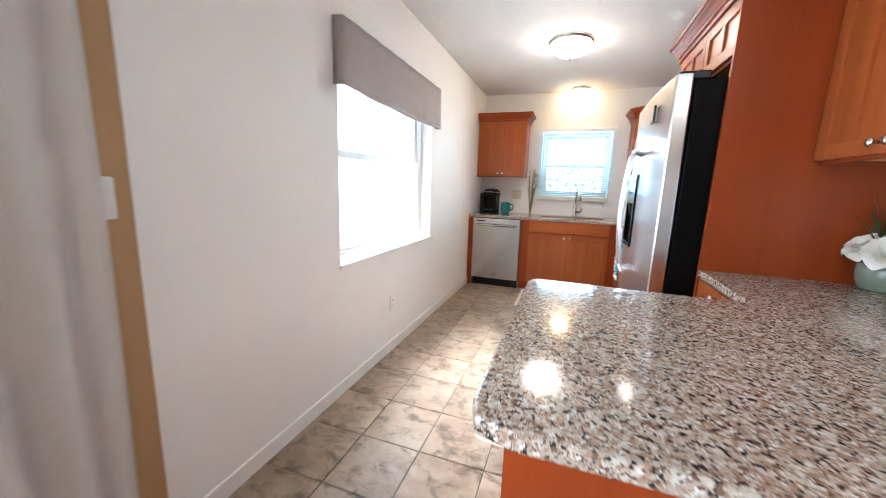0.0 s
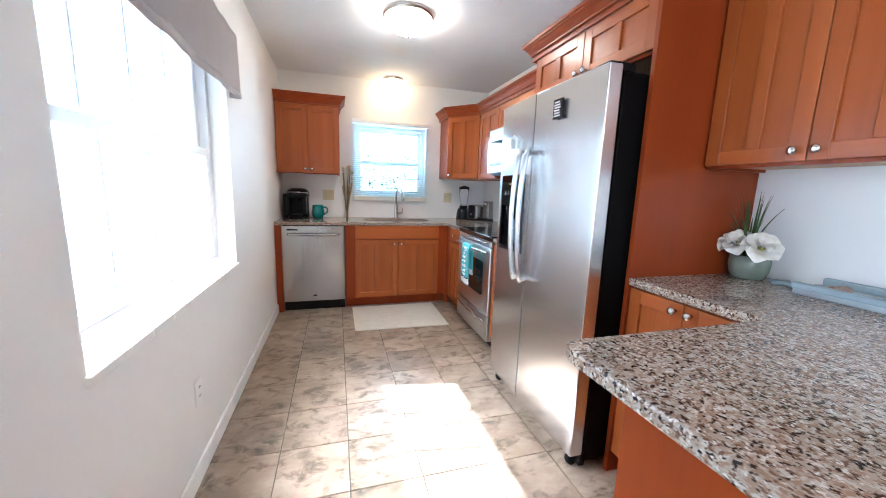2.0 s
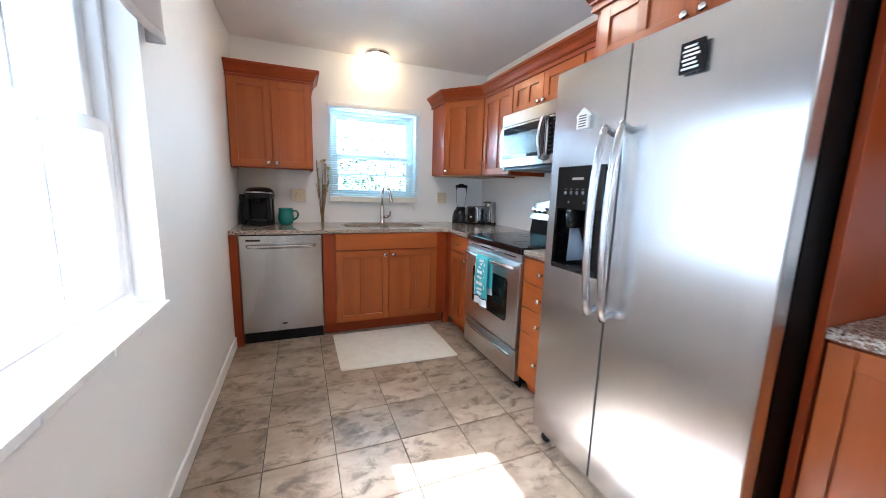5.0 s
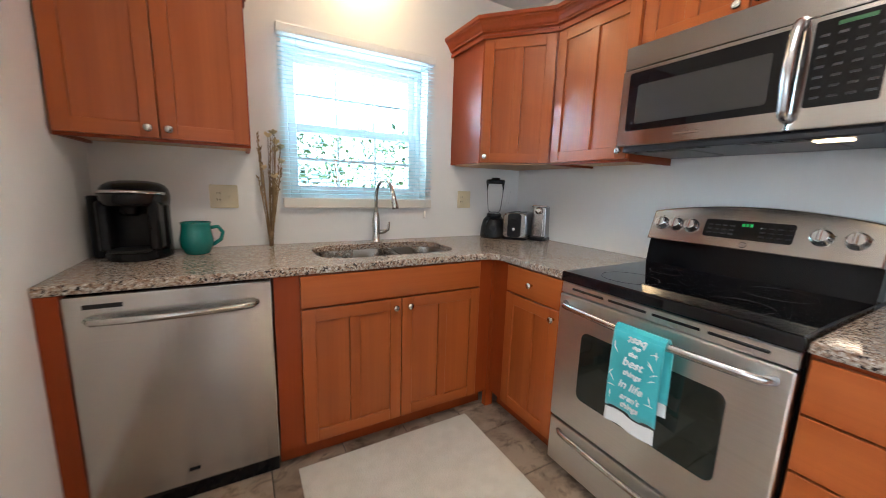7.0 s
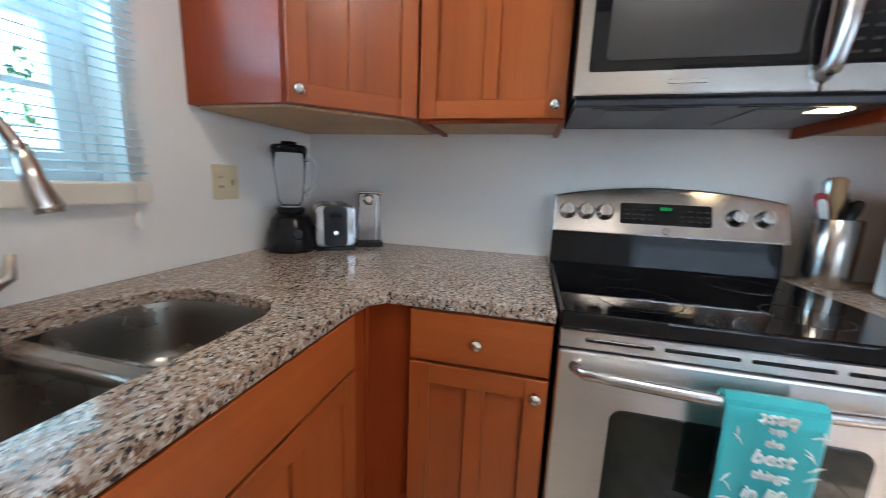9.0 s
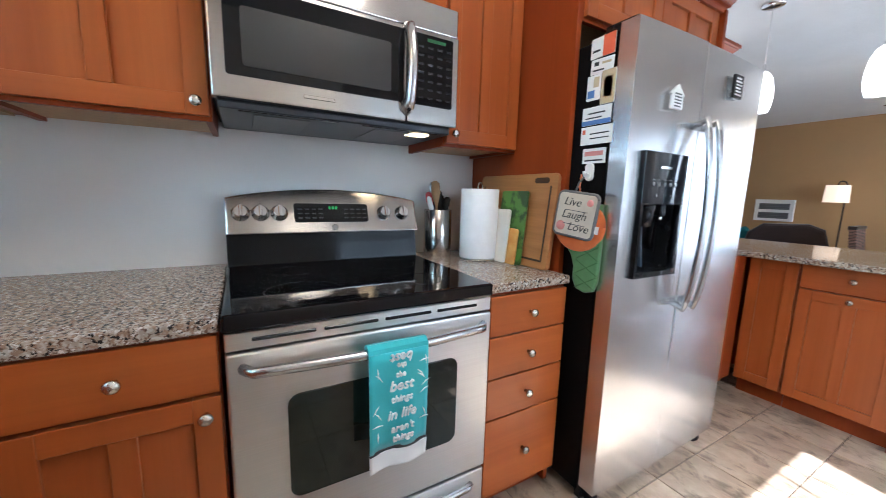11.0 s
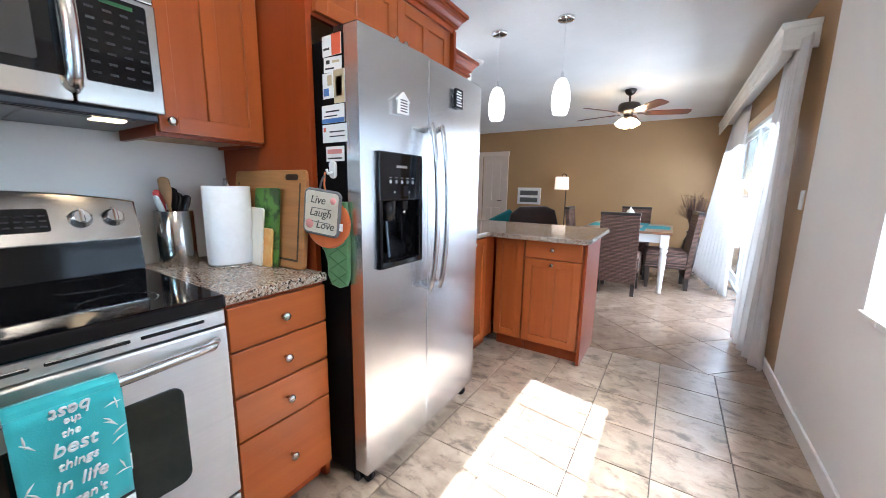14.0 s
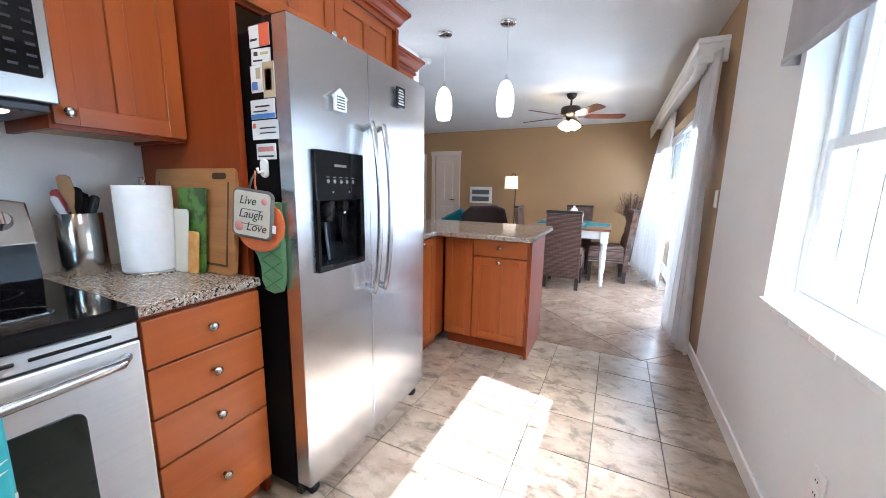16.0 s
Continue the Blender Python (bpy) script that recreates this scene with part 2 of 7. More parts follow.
def turned(bm, profile, segs=24, at=(0, 0, 0), axis="z", close=True):
    """A lathe shape from (radius, height) pairs, round an axis through at."""
    rings = []
    for r, h in profile:
        ring = []
        for i in range(segs):
            a = 2 * math.pi * i / segs
            c, s = r * math.cos(a), r * math.sin(a)
            p = {"z": (c, s, h), "y": (c, h, -s), "x": (h, c, s)}[axis]
            ring.append(bm.verts.new((at[0] + p[0], at[1] + p[1], at[2] + p[2])))
        rings.append(ring)
    for a, b in zip(rings, rings[1:]):
        for i in range(segs):
            f = bm.faces.new((a[i], a[(i + 1) % segs], b[(i + 1) % segs], b[i]))
            f.smooth = True
    if close:
        for ring, flip in ((rings[0], True), (rings[-1], False)):
            bm.faces.new(ring[::-1] if flip else ring)
    return bm


def tube(bm, pts, radius, segs=10, flat=1.0):
    """A round bar along points; radius may be a list. flat squeezes it along its second cross direction."""
    pts = [Vector(p) for p in pts]
    rad = radius if isinstance(radius, (list, tuple)) else [radius] * len(pts)
    rings, up = [], None
    for i, p in enumerate(pts):
        d = (pts[min(i + 1, len(pts) - 1)] - pts[max(i - 1, 0)]).normalized()
        if up is None:
            up = d.orthogonal().normalized()
        side = d.cross(up).normalized()
        up = side.cross(d).normalized()
        rings.append([bm.verts.new(p + rad[i] * (math.cos(2 * math.pi * k / segs) * up + flat * math.sin(2 * math.pi * k / segs) * side)) for k in range(segs)])
    for a, b in zip(rings, rings[1:]):
        for i in range(segs):
            bm.faces.new((a[i], a[(i + 1) % segs], b[(i + 1) % segs], b[i])).smooth = True
    bm.faces.new(rings[0][::-1])
    bm.faces.new(rings[-1])
    return bm


def prism(bm, outline, h0, h1, axis="z", bevel=0.0, seg=2):
    """An outline of 2-D points pushed from h0 to h1 along an axis."""
    def put(a, b, h):
        return {"z": (a, b, h), "y": (a, h, b), "x": (h, a, b)}[axis]
    lo = [bm.verts.new(put(a, b, h0)) for a, b in outline]
    hi = [bm.verts.new(put(a, b, h1)) for a, b in outline]
    k = len(lo)
    faces = [bm.faces.new(lo[::-1]), bm.faces.new(hi)]
    faces += [bm.faces.new((lo[i], lo[(i + 1) % k], hi[(i + 1) % k], hi[i])) for i in range(k)]
    bmesh.ops.recalc_face_normals(bm, faces=faces)
    if bevel:
        edges = [e for f in faces[:2] for e in f.edges]
        bmesh.ops.bevel(bm, geom=edges, offset=bevel, segments=seg, affect="EDGES", profile=0.5)
    return bm


def rounded(x0, y0, x1, y1, r, n=5):
    """Outline of a rectangle with rounded corners."""
    pts = []
    for cx, cy, a0 in ((x1 - r, y1 - r, 0), (x0 + r, y1 - r, 90), (x0 + r, y0 + r, 180), (x1 - r, y0 + r, 270)):
        for i in range(n + 1):
            a = radians(a0 + 90 * i / n)
            pts.append((cx + r * math.cos(a), cy + r * math.sin(a)))
    return pts


def part(name, bm, mat, parent=None, label="", smooth=False):
    """Links a bmesh as one mesh object under a thing or a part."""
    me = bpy.data.meshes.new(name)
    bm.to_mesh(me)
    bm.free()
    for m in mat if isinstance(mat, (list, tuple)) else (mat,):
        me.materials.append(m)
    if smooth:
        for p in me.polygons:
            p.use_smooth = True
    ob = new(name, me)
    if parent:
        ob.parent = parent
    if label:
        ob["label"] = label
    return ob


def thing(name, at, label, category, rz=0, group=""):
    """An empty at the base of a thing, to carry its parts."""
    ob = new(name)
    ob.empty_display_size = 0.05
    ob.matrix_basis = pose(*at, 0, 0, rz)
    return tagged(ob, label, category, group)


def setting(name, bm, mat, label, category, smooth=False):
    return tagged(part(name, bm, mat, smooth=smooth), label, category, kind="structure")

# ---- the plan ----
XW, XE, YN, CEIL = -1.25, 1.20, 6.92, 2.50      # kitchen walls and ceiling
XD, YB, XL = -1.252, -2.15, 5.2                  # dining wall, back wall, living room end
YS = 2.53                                       # where the white kitchen wall ends
WIN = (3.53, 4.91, 0.80, 2.02)                  # west window: y, y, z, z
WINN = (-0.45, 0.40, 1.17, 2.00)                # north window: x, x, z, z
SLIDE = (-1.6, 1.95, 0.0, 2.08)                 # sliding door: y, y, z, z
CT, PCT = 0.92, 0.935                           # worktop heights, kitchen and peninsula

# ---- walls, floor, ceiling ----
t = 0.20
setting("wall_west", boxes((XW - t, YS, 0, XW, WIN[0], CEIL), (XW - t, WIN[1], 0, XW, YN + t, CEIL), (XW - t, WIN[0], 0, XW, WIN[1], WIN[2] - 0.03), (XW - t, WIN[0], WIN[3], XW, WIN[1], CEIL)), WHITE, "plain warm white painted kitchen wall with window", "wall")
setting("wall_north", boxes((XW, YN, 0, WINN[0], YN + t, CEIL), (WINN[1], YN, 0, XE + 0.12, YN + t, CEIL), (WINN[0], YN, 0, WINN[1], YN + t, WINN[2]), (WINN[0], YN, WINN[3], WINN[1], YN + t, CEIL)), WHITE, "plain warm white painted wall over the sink", "wall")
setting("wall_east", boxes((XE, 2.30, 0, XE + 0.12, YN, CEIL)), WHITE, "plain white painted wall behind the range", "wall")
setting("wall_dining_west", boxes((XD - t, SLIDE[1], 0, XD, YS, CEIL), (XD - t, YB, 0, XD, SLIDE[0], CEIL), (XD - t, SLIDE[0], SLIDE[3], XD, SLIDE[1], CEIL)), TAN, "tan painted dining room wall with sliding door", "wall")
DOORWAY = (2.72, 3.28, 1.98)
setting("wall_south", boxes((XD - t, YB - 0.12, 0, DOORWAY[0], YB, CEIL), (DOORWAY[1], YB - 0.12, 0, XL, YB, CEIL), (DOORWAY[0], YB - 0.12, DOORWAY[2], DOORWAY[1], YB, CEIL)), TAN, "tan painted living room back wall with doorway", "wall")
setting("wall_living_east", boxes((XL, YB - 2.2, 0, XL + 0.12, 4.2, CEIL)), TAN, "tan painted far living room wall", "wall")
setting("wall_living_north", boxes((XE + 0.12, 4.08, 0, XL, 4.2, CEIL)), TAN, "tan painted living room wall", "wall")
setting("wall_hall", boxes((1.6, YB - 2.2, 0, XL, YB - 2.08, CEIL), (1.6, YB - 2.08, 0, 1.72, YB - 0.12, CEIL)), WHITE, "pale painted hall wall behind the doorway", "wall")
setting("ceiling", boxes((XD - 0.35, YB - 2.2, CEIL, XL + 0.12, YN + t, CEIL + 0.12)), CEILING, "white textured ceiling", "ceiling")
FLOOR_OB = setting("floor", boxes((XD - 0.25, YB - 2.2, -0.12, XL + 0.12, YN + t, -0.006)), GROUT, "floor of stone-look ceramic tiles with dark joints", "floor")


def baseboard(name, x0, y0, x1, y1):
    bm = boxes((x0, y0, 0, x1, y1, 0.085), bevel=0.004)
    setting(name, bm, TRIM, "white painted baseboard along the wall", "baseboard")


baseboard("baseboard_west", XW, YS, XW + 0.014, 6.29)
baseboard("baseboard_south", XD, YB, DOORWAY[0] - 0.09, YB + 0.014)
baseboard("baseboard_dining", XD, SLIDE[1] + 0.04, XD + 0.014, YS)

# ---- outside ----
GRASS = material("lawn_grass", (0.10, 0.17, 0.04), 0.9, second=(0.07, 0.12, 0.03), scale=(3, 3, 3), bump=1.0, bump_scale=60, bump_distance=0.02)
tagged(part("ground", boxes((-300, -300, -0.35, 300, 300, -0.16)), GRASS), "mown green lawn around the house", "ground", kind="structure")
STUCCO = material("pale_stucco", (0.62, 0.60, 0.55), 0.85, second=(0.56, 0.54, 0.50), scale=(2, 2, 2), bump=0.5, bump_scale=70)
# Overhang added out of view; its depth limits how far sun reaches indoors.
setting("eave", boxes((-2.36, 2.55, 2.34, XD - 0.35, YN + 0.2, 2.60), (-5.0, YB - 2.2, 2.34, XD - 0.35, 2.55, 2.60), (-2.36, YN + 0.2, 2.34, XE + 0.12, YN + 0.65, 2.60)), STUCCO, "unseen roof overhang added to hold back sun at the windows", "eave")
# Pale slab added over the lawn so the ground outside looks bright.
PALE_GROUND = material("pale_ground_concrete", (0.32, 0.32, 0.31), 0.85, second=(0.28, 0.28, 0.27), scale=(2, 2, 2), bump=0.4, bump_scale=80)
setting("patio", boxes((-39.0, -250, -0.16, XD - 0.21, 60, 0.003)), PALE_GROUND, "pale concrete ground added to keep the outside view bright", "patio")

# ---- kitchen cabinets (local: x along the front, y into the cabinet, z up) ----
def door_mesh(w, h, panels=2, frame=0.055, thick=0.02):
    """A shaker door: stiles, rails, a middle stile and sunk panels; front at y = -thick."""
    rows = [("stile", (0, -thick, 0, frame, 0, h)), ("stile", (w - frame, -thick, 0, w, 0, h)), ("rail", (frame, -thick, h - frame, w - frame, 0, h)), ("rail", (frame, -thick, 0, w - frame, 0, frame))]
    if panels == 2:
        rows.append(("stile", (w / 2 - 0.024, -thick, frame, w / 2 + 0.024, 0, h - frame)))
    return rows, boxes((frame - 0.004, -thick + 0.011, frame - 0.004, w - frame + 0.004, -0.002, h - frame + 0.004))


def shaker(parent, w, h, panels):
    """A door whose sunk panel carries its stiles and rails."""
    rows, bm = door_mesh(w, h, panels)
    d = part("door", bm, WOOD, parent)
    for name, r in rows:
        part(name, boxes(r, bevel=0.0015), WOOD if name == "stile" else WOOD_RAIL, d)
    return d


def knob(parent, x, z, y=-0.02):
    bm = turned(bmesh.new(), [(0.006, 0.0), (0.0055, -0.012), (0.008, -0.016), (0.0145, -0.019), (0.0155, -0.024), (0.012, -0.029), (0.004, -0.031)], 16, (x, y, z), "y")
    return part("knob", bm, NICKEL, parent, "brushed nickel knob")


def add_door(parent, x, z, w, h, panels=2, knob_at=None):
    d = shaker(parent, w, h, panels)
    d.location = (x, 0, z)
    if knob_at:
        knob(d, knob_at[0], knob_at[1])
    return d


def add_drawer(parent, x, z, w, h, knobbed=True):
    bm = boxes((0, -0.02, 0, w, 0, h), bevel=0.003, seg=2)
    d = part("drawer_front", bm, WOOD_RAIL, parent)
    d.location = (x, 0, z)
    if knobbed:
        knob(d, w / 2, h / 2)
    return d


def base_cabinet(label, at, rz, w, layout, depth=0.60, stile=(0.0, 0.0), ct=CT):
    """A floor cabinet with toe kick; layout is 'doors', 'drawer_door', 'drawers' or 'sink'."""
    c = thing("base_cabinet", at, label, "cabinet", rz)
    top = ct - 0.035
    part("face_frame", boxes((0, 0, 0.10, w, 0.018, top)), WOOD_PANEL, c)
    part("side_panel", boxes((0, 0.018, 0.10, 0.018, depth, top)), WOOD_PANEL, c)
    part("side_panel", boxes((w - 0.018, 0.018, 0.10, w, depth, top)), WOOD_PANEL, c)
    part("bottom_board", boxes((0.018, 0.018, 0.10, w - 0.018, depth, 0.118)), WOOD_PANEL, c)
    part("toe_kick", boxes((0, 0.065, 0, w, 0.085, 0.10)), WOOD_PANEL, c)
    g = 0.004
    x0, x1 = stile[0] + g, w - stile[1] - g
    if layout == "sink":
        add_drawer(c, x0, top - 0.143, x1 - x0, 0.137, False)
        mid = (x0 + x1) / 2
        h = top - 0.149 - 0.115
        add_door(c, x0, 0.112, mid - x0 - g / 2, h, 2, (mid - x0 - 0.035, h - 0.04))
        add_door(c, mid + g / 2, 0.112, x1 - mid - g / 2, h, 2, (0.035, h - 0.04))
    elif layout == "drawer_door":
        add_drawer(c, x0, top - 0.143, x1 - x0, 0.137)
        h = top - 0.149 - 0.115
        add_door(c, x0, 0.112, x1 - x0, h, 2, (x1 - x0 - 0.03, h - 0.04))
    elif layout == "drawer_door_mid":
        add_drawer(c, x0, top - 0.143, x1 - x0, 0.137)
        h = top - 0.149 - 0.115
        add_door(c, x0, 0.112, x1 - x0, h, 2, ((x1 - x0) / 2, h - 0.03))
    elif layout == "doors":
        mid = (x0 + x1) / 2
        h = top - 0.004 - 0.115
        add_door(c, x0, 0.112, mid - x0 - g / 2, h, 1, (mid - x0 - 0.03, h - 0.03))
        add_door(c, mid + g / 2, 0.112, x1 - mid - g / 2, h, 1, (0.03, h - 0.03))
    elif layout == "door":
        h = top - 0.01 - 0.115
        add_door(c, x0, 0.112, x1 - x0, h, 1)
    elif layout == "drawers":
        hs = (0.148, 0.156, 0.156, 0.308)
        z = top - 0.006
        for hh in hs:
            z -= hh
            add_drawer(c, x0, z, x1 - x0, hh - 0.006)
    return c


UB, UT = 1.40, 2.10      # underside and top of the wall cabinets


def wall_cabinet(label, at, rz, w, h, doors, panels=2, depth=0.335, knobs="low", side_stile=0.0):
    c = thing("wall_cabinet", at, label, "cabinet", rz)
    part("face_frame", boxes((0, 0, 0, w, 0.018, h)), WOOD_PANEL, c)
    part("side_panel", boxes((0, 0.018, 0, 0.018, depth, h)), WOOD_PANEL, c)
    part("side_panel", boxes((w - 0.018, 0.018, 0, w, depth, h)), WOOD_PANEL, c)
    part("top_board", boxes((0.018, 0.018, h - 0.018, w - 0.018, depth, h)), WOOD_PANEL, c)
    part("underside", boxes((0.018, 0.018, 0.012, w - 0.018, depth, 0.03)), WOOD_UNDER, c, "pale unfinished cabinet bottom")
    g = 0.004
    span = (w - 2 * g - side_stile) / doors
    for i in range(doors):
        ww = span - g
        if doors == 1:
            kx = 0.03 if knobs.endswith("left") else ww - 0.03
        else:
            kx = ww - 0.03 if i % 2 == 0 else 0.03
        add_door(c, g + i * span + g / 2, 0.012, ww, h - 0.024, panels, (kx, 0.035))
    return c


def cornice(label, path, at_z, closed_ends=True):
    """Crown moulding along plan points (outside to the left of travel), swept with mitred corners."""
    prof = [(0.0, 0.0), (0.012, 0.0), (0.012, 0.016), (0.006, 0.020), (0.008, 0.028), (0.020, 0.032), (0.020, 0.040), (0.026, 0.046), (0.036, 0.064), (0.046, 0.074), (0.052, 0.078), (0.052, 0.084), (0.062, 0.088), (0.062, 0.106), (0.0, 0.106)]
    bm = bmesh.new()
    pts = [Vector((x, y)) for x, y in path]
    rings = []
    for i, p in enumerate(pts):
        d0 = (p - pts[i - 1]).normalized() if i else (pts[1] - p).normalized()
        d1 = (pts[i + 1] - p).normalized() if i < len(pts) - 1 else d0
        n0, n1 = Vector((-d0.y, d0.x)), Vector((-d1.y, d1.x))
        m = (n0 + n1).normalized()
        m /= max(m.dot(n0), 0.3)
        rings.append([bm.verts.new((p.x + m.x * o, p.y + m.y * o, at_z - 0.012 + z)) for o, z in prof])
    k = len(prof)
    for a, b in zip(rings, rings[1:]):
        for i in range(k):
            bm.faces.new((a[i], a[(i + 1) % k], b[(i + 1) % k], b[i]))
    bm.faces.new(rings[0][::-1])
    bm.faces.new(rings[-1])
    bmesh.ops.recalc_face_normals(bm, faces=bm.faces[:])
    return tagged(part("crown_moulding", bm, WOOD_PANEL), label, "moulding")


FN, FE = 6.295, 0.53      # faces of the base cabinets on the north and east runs
DW = (-1.185, -0.585)     # dishwasher
tagged(part("filler_panel", boxes((XW + 0.002, FN - 0.018, 0.0, DW[0] - 0.004, YN - 0.02, CT - 0.035), bevel=0.001), WOOD_PANEL), "narrow cherry wood filler beside the dishwasher", "cabinet panel")
base_cabinet("cherry wood sink base cabinet with two doors", (DW[1] + 0.004, FN, 0), 0, FE - 0.022 - DW[1] - 0.004, "sink", 0.60, (0.095, 0.085))
RANGE = (5.035, 5.795)
base_cabinet("narrow cherry wood base cabinet with drawer and door", (FE, FN - 0.003, 0), -90, FN - 0.003 - RANGE[1] - 0.004, "drawer_door", 0.60, (0.125, 0.0))
base_cabinet("cherry wood base cabinet with four drawers", (FE, RANGE[0] - 0.004, 0), -90, RANGE[0] - 0.004 - 4.665, "drawers", 0.62)
tagged(part("corner_post", boxes((FE - 0.021, FN - 0.004, 0.0, FE + 0.03, FN + 0.03, CT - 0.036)), WOOD_PANEL), "cherry wood corner post between the base cabinets", "cabinet panel")
# fridge alcove
tagged(part("tall_side_panel", boxes((0.565, 4.637, 0, XE - 0.003, 4.661, UT), bevel=0.001), WOOD_PANEL), "tall red cherry veneer panel beside the refrigerator", "cabinet panel")
tagged(part("tall_side_panel", boxes((0.53, 3.70, 0, XE - 0.003, 3.722, UT), bevel=0.001), WOOD_PANEL), "tall red cherry veneer panel beside the refrigerator", "cabinet panel")
wall_cabinet("cherry wood cabinet over the refrigerator", (0.57, 4.633, 1.845), -90, 4.633 - 3.726, UT - 1.845, 2, 2, 0.61)
# wall cabinets
wall_cabinet("cherry wood wall cabinet with two doors above the coffee maker", (XW + 0.004, 6.585, UB), 0, 0.622, UT - UB, 2, 1)
wall_cabinet("cherry wood wall cabinet beside the corner cabinet", (0.865, 6.268, UB), -90, 6.268 - 5.799, UT - UB, 1, 2)
wall_cabinet("low cherry wood cabinet above the microwave", (0.865, 5.795, 1.85), -90, 0.76, UT - 1.85, 2, 2)
wall_cabinet("cherry wood wall cabinet above the drawer base", (0.865, 5.031, UB), -90, 5.031 - 4.665, UT - UB, 1, 2, knobs="low_left")
wall_cabinet("cherry wood wall cabinet with two doors above the flowers", (0.865, 3.696, UB), -90, 0.70, UT - UB, 2, 2)


def corner_wall_cabinet():
    """The diagonal cabinet in the corner by the window."""
    c = thing("corner_wall_cabinet", (0.585, 6.585, UB), "diagonal cherry wood corner wall cabinet with one door", "cabinet")
    h, ox, oy = UT - UB, 0.585, 6.585
    out = [(0, 0), (0.28, -0.313), (XE - 0.004 - ox, -0.313), (XE - 0.004 - ox, YN - 0.004 - oy), (0, YN - 0.004 - oy)]
    part("body", prism(bmesh.new(), out, 0.012, h), WOOD_PANEL, c)
    part("underside", prism(bmesh.new(), [(0.02, 0.01), (0.28, -0.28), (0.58, -0.28), (0.58, 0.31), (0.02, 0.31)], 0.004, 0.012), WOOD_UNDER, c, "pale unfinished cabinet bottom")
    w = math.hypot(0.28, 0.313)
    d = shaker(c, w - 0.03, h - 0.024, 2)
    a = math.atan2(-0.313, 0.28)
    d.matrix_basis = pose(0.015 * math.cos(a), 0.015 * math.sin(a), 0.012, 0, 0, math.degrees(a))
    knob(d, 0.03, 0.035)


corner_wall_cabinet()
cornice("cherry wood crown moulding on the wall cabinet", [(-0.622, YN - 0.003), (-0.622, 6.565), (XW + 0.003, 6.565)], UT)
cornice("cherry wood crown moulding along the wall cabinets", [(0.845, 4.666), (0.845, 6.262), (0.575, 6.565), (0.575, YN - 0.003)], UT)
cornice("cherry wood crown moulding above the refrigerator", [(0.80, 3.698), (0.55, 3.698), (0.55, 4.663), (0.80, 4.663)], UT)
cornice("cherry wood crown moulding over the peninsula", [(XE - 0.003, 2.994), (0.845, 2.994), (0.845, 3.694)], UT)

# peninsula and the short run beside the refrigerator
PFE = 0.555
base_cabinet("cherry wood base cabinet with two doors beside the refrigerator", (PFE, 3.696, 0), -90, 3.696 - 3.028, "doors", 0.60, (0.0, 0.168), PCT)
base_cabinet("cherry wood peninsula cabinet with drawer and door", (0.300, 3.022, 0), 180, 0.407, "drawer_door_mid", 0.46, ct=PCT)
base_cabinet("cherry wood peninsula cabinet with one door", (PFE - 0.022, 3.022, 0), 180, PFE - 0.022 - 0.304, "door", 0.46, ct=PCT)
tagged(part("peninsula_end_panel", boxes((-0.130, 2.545, 0, -0.110, 3.018, PCT - 0.035), bevel=0.001), WOOD_PANEL), "plain cherry veneer end panel of the peninsula", "cabinet panel")
tagged(part("peninsula_back_panel", boxes((-0.130, 2.522, 0, XE - 0.003, 2.543, PCT - 0.035), bevel=0.001), WOOD_PANEL), "plain cherry veneer back of the peninsula", "cabinet panel")


# ---- worktops ----
def worktop(label, outline, z=CT):
    bm = bmesh.new()
    prism(bm, outline, z - 0.034, z, bevel=0.006, seg=2)
    ob = tagged(part("granite_worktop", bm, GRANITE), label, "worktop")
    return ob


def sink_outline(x0, y0, x1, y1, n=10):
    """A kidney-shaped double bowl cut-out."""
    return rounded(x0, y0, x1, y1, 0.12, n)


SINK = (-0.37, 6.40, 0.36, 6.78)


def worktop_north():
    """L-shaped top with the sink cut out, laid as strips round the hole."""
    bm = bmesh.new()
    outer = [(XW + 0.002, 6.27), (0.40, 6.27), (0.47, 6.26), (0.503, 6.225), (0.505, 6.15), (0.505, RANGE[1] + 0.003), (XE - 0.002, RANGE[1] + 0.003), (XE - 0.002, YN - 0.002), (XW + 0.002, YN - 0.002)]
    hole = sink_outline(*SINK)
    vo = [bm.verts.new((x, y, CT)) for x, y in outer]
    vh = [bm.verts.new((x, y, CT)) for x, y in hole]
    eo = [bm.edges.new((vo[i], vo[(i + 1) % len(vo)])) for i in range(len(vo))]
    eh = [bm.edges.new((vh[i], vh[(i + 1) % len(vh)])) for i in range(len(vh))]
    bmesh.ops.triangle_fill(bm, edges=eo + eh, use_beauty=True)
    faces = bm.faces[:]
    for f in faces:
        if f.normal.z < 0:
            f.normal_flip()
    res = bmesh.ops.extrude_face_region(bm, geom=faces)
    for v in [g for g in res["geom"] if isinstance(g, bmesh.types.BMVert)]:
        v.co.z -= 0.034
    bmesh.ops.recalc_face_normals(bm, faces=bm.faces[:])
    rim = [e for e in bm.edges if len(e.link_faces) == 2 and abs(e.calc_face_angle(0)) > 1.2]
    bmesh.ops.bevel(bm, geom=rim, offset=0.005, segments=2, affect="EDGES", profile=0.5)
    return tagged(part("granite_worktop", bm, GRANITE), "speckled brown granite worktop round the sink corner", "worktop")


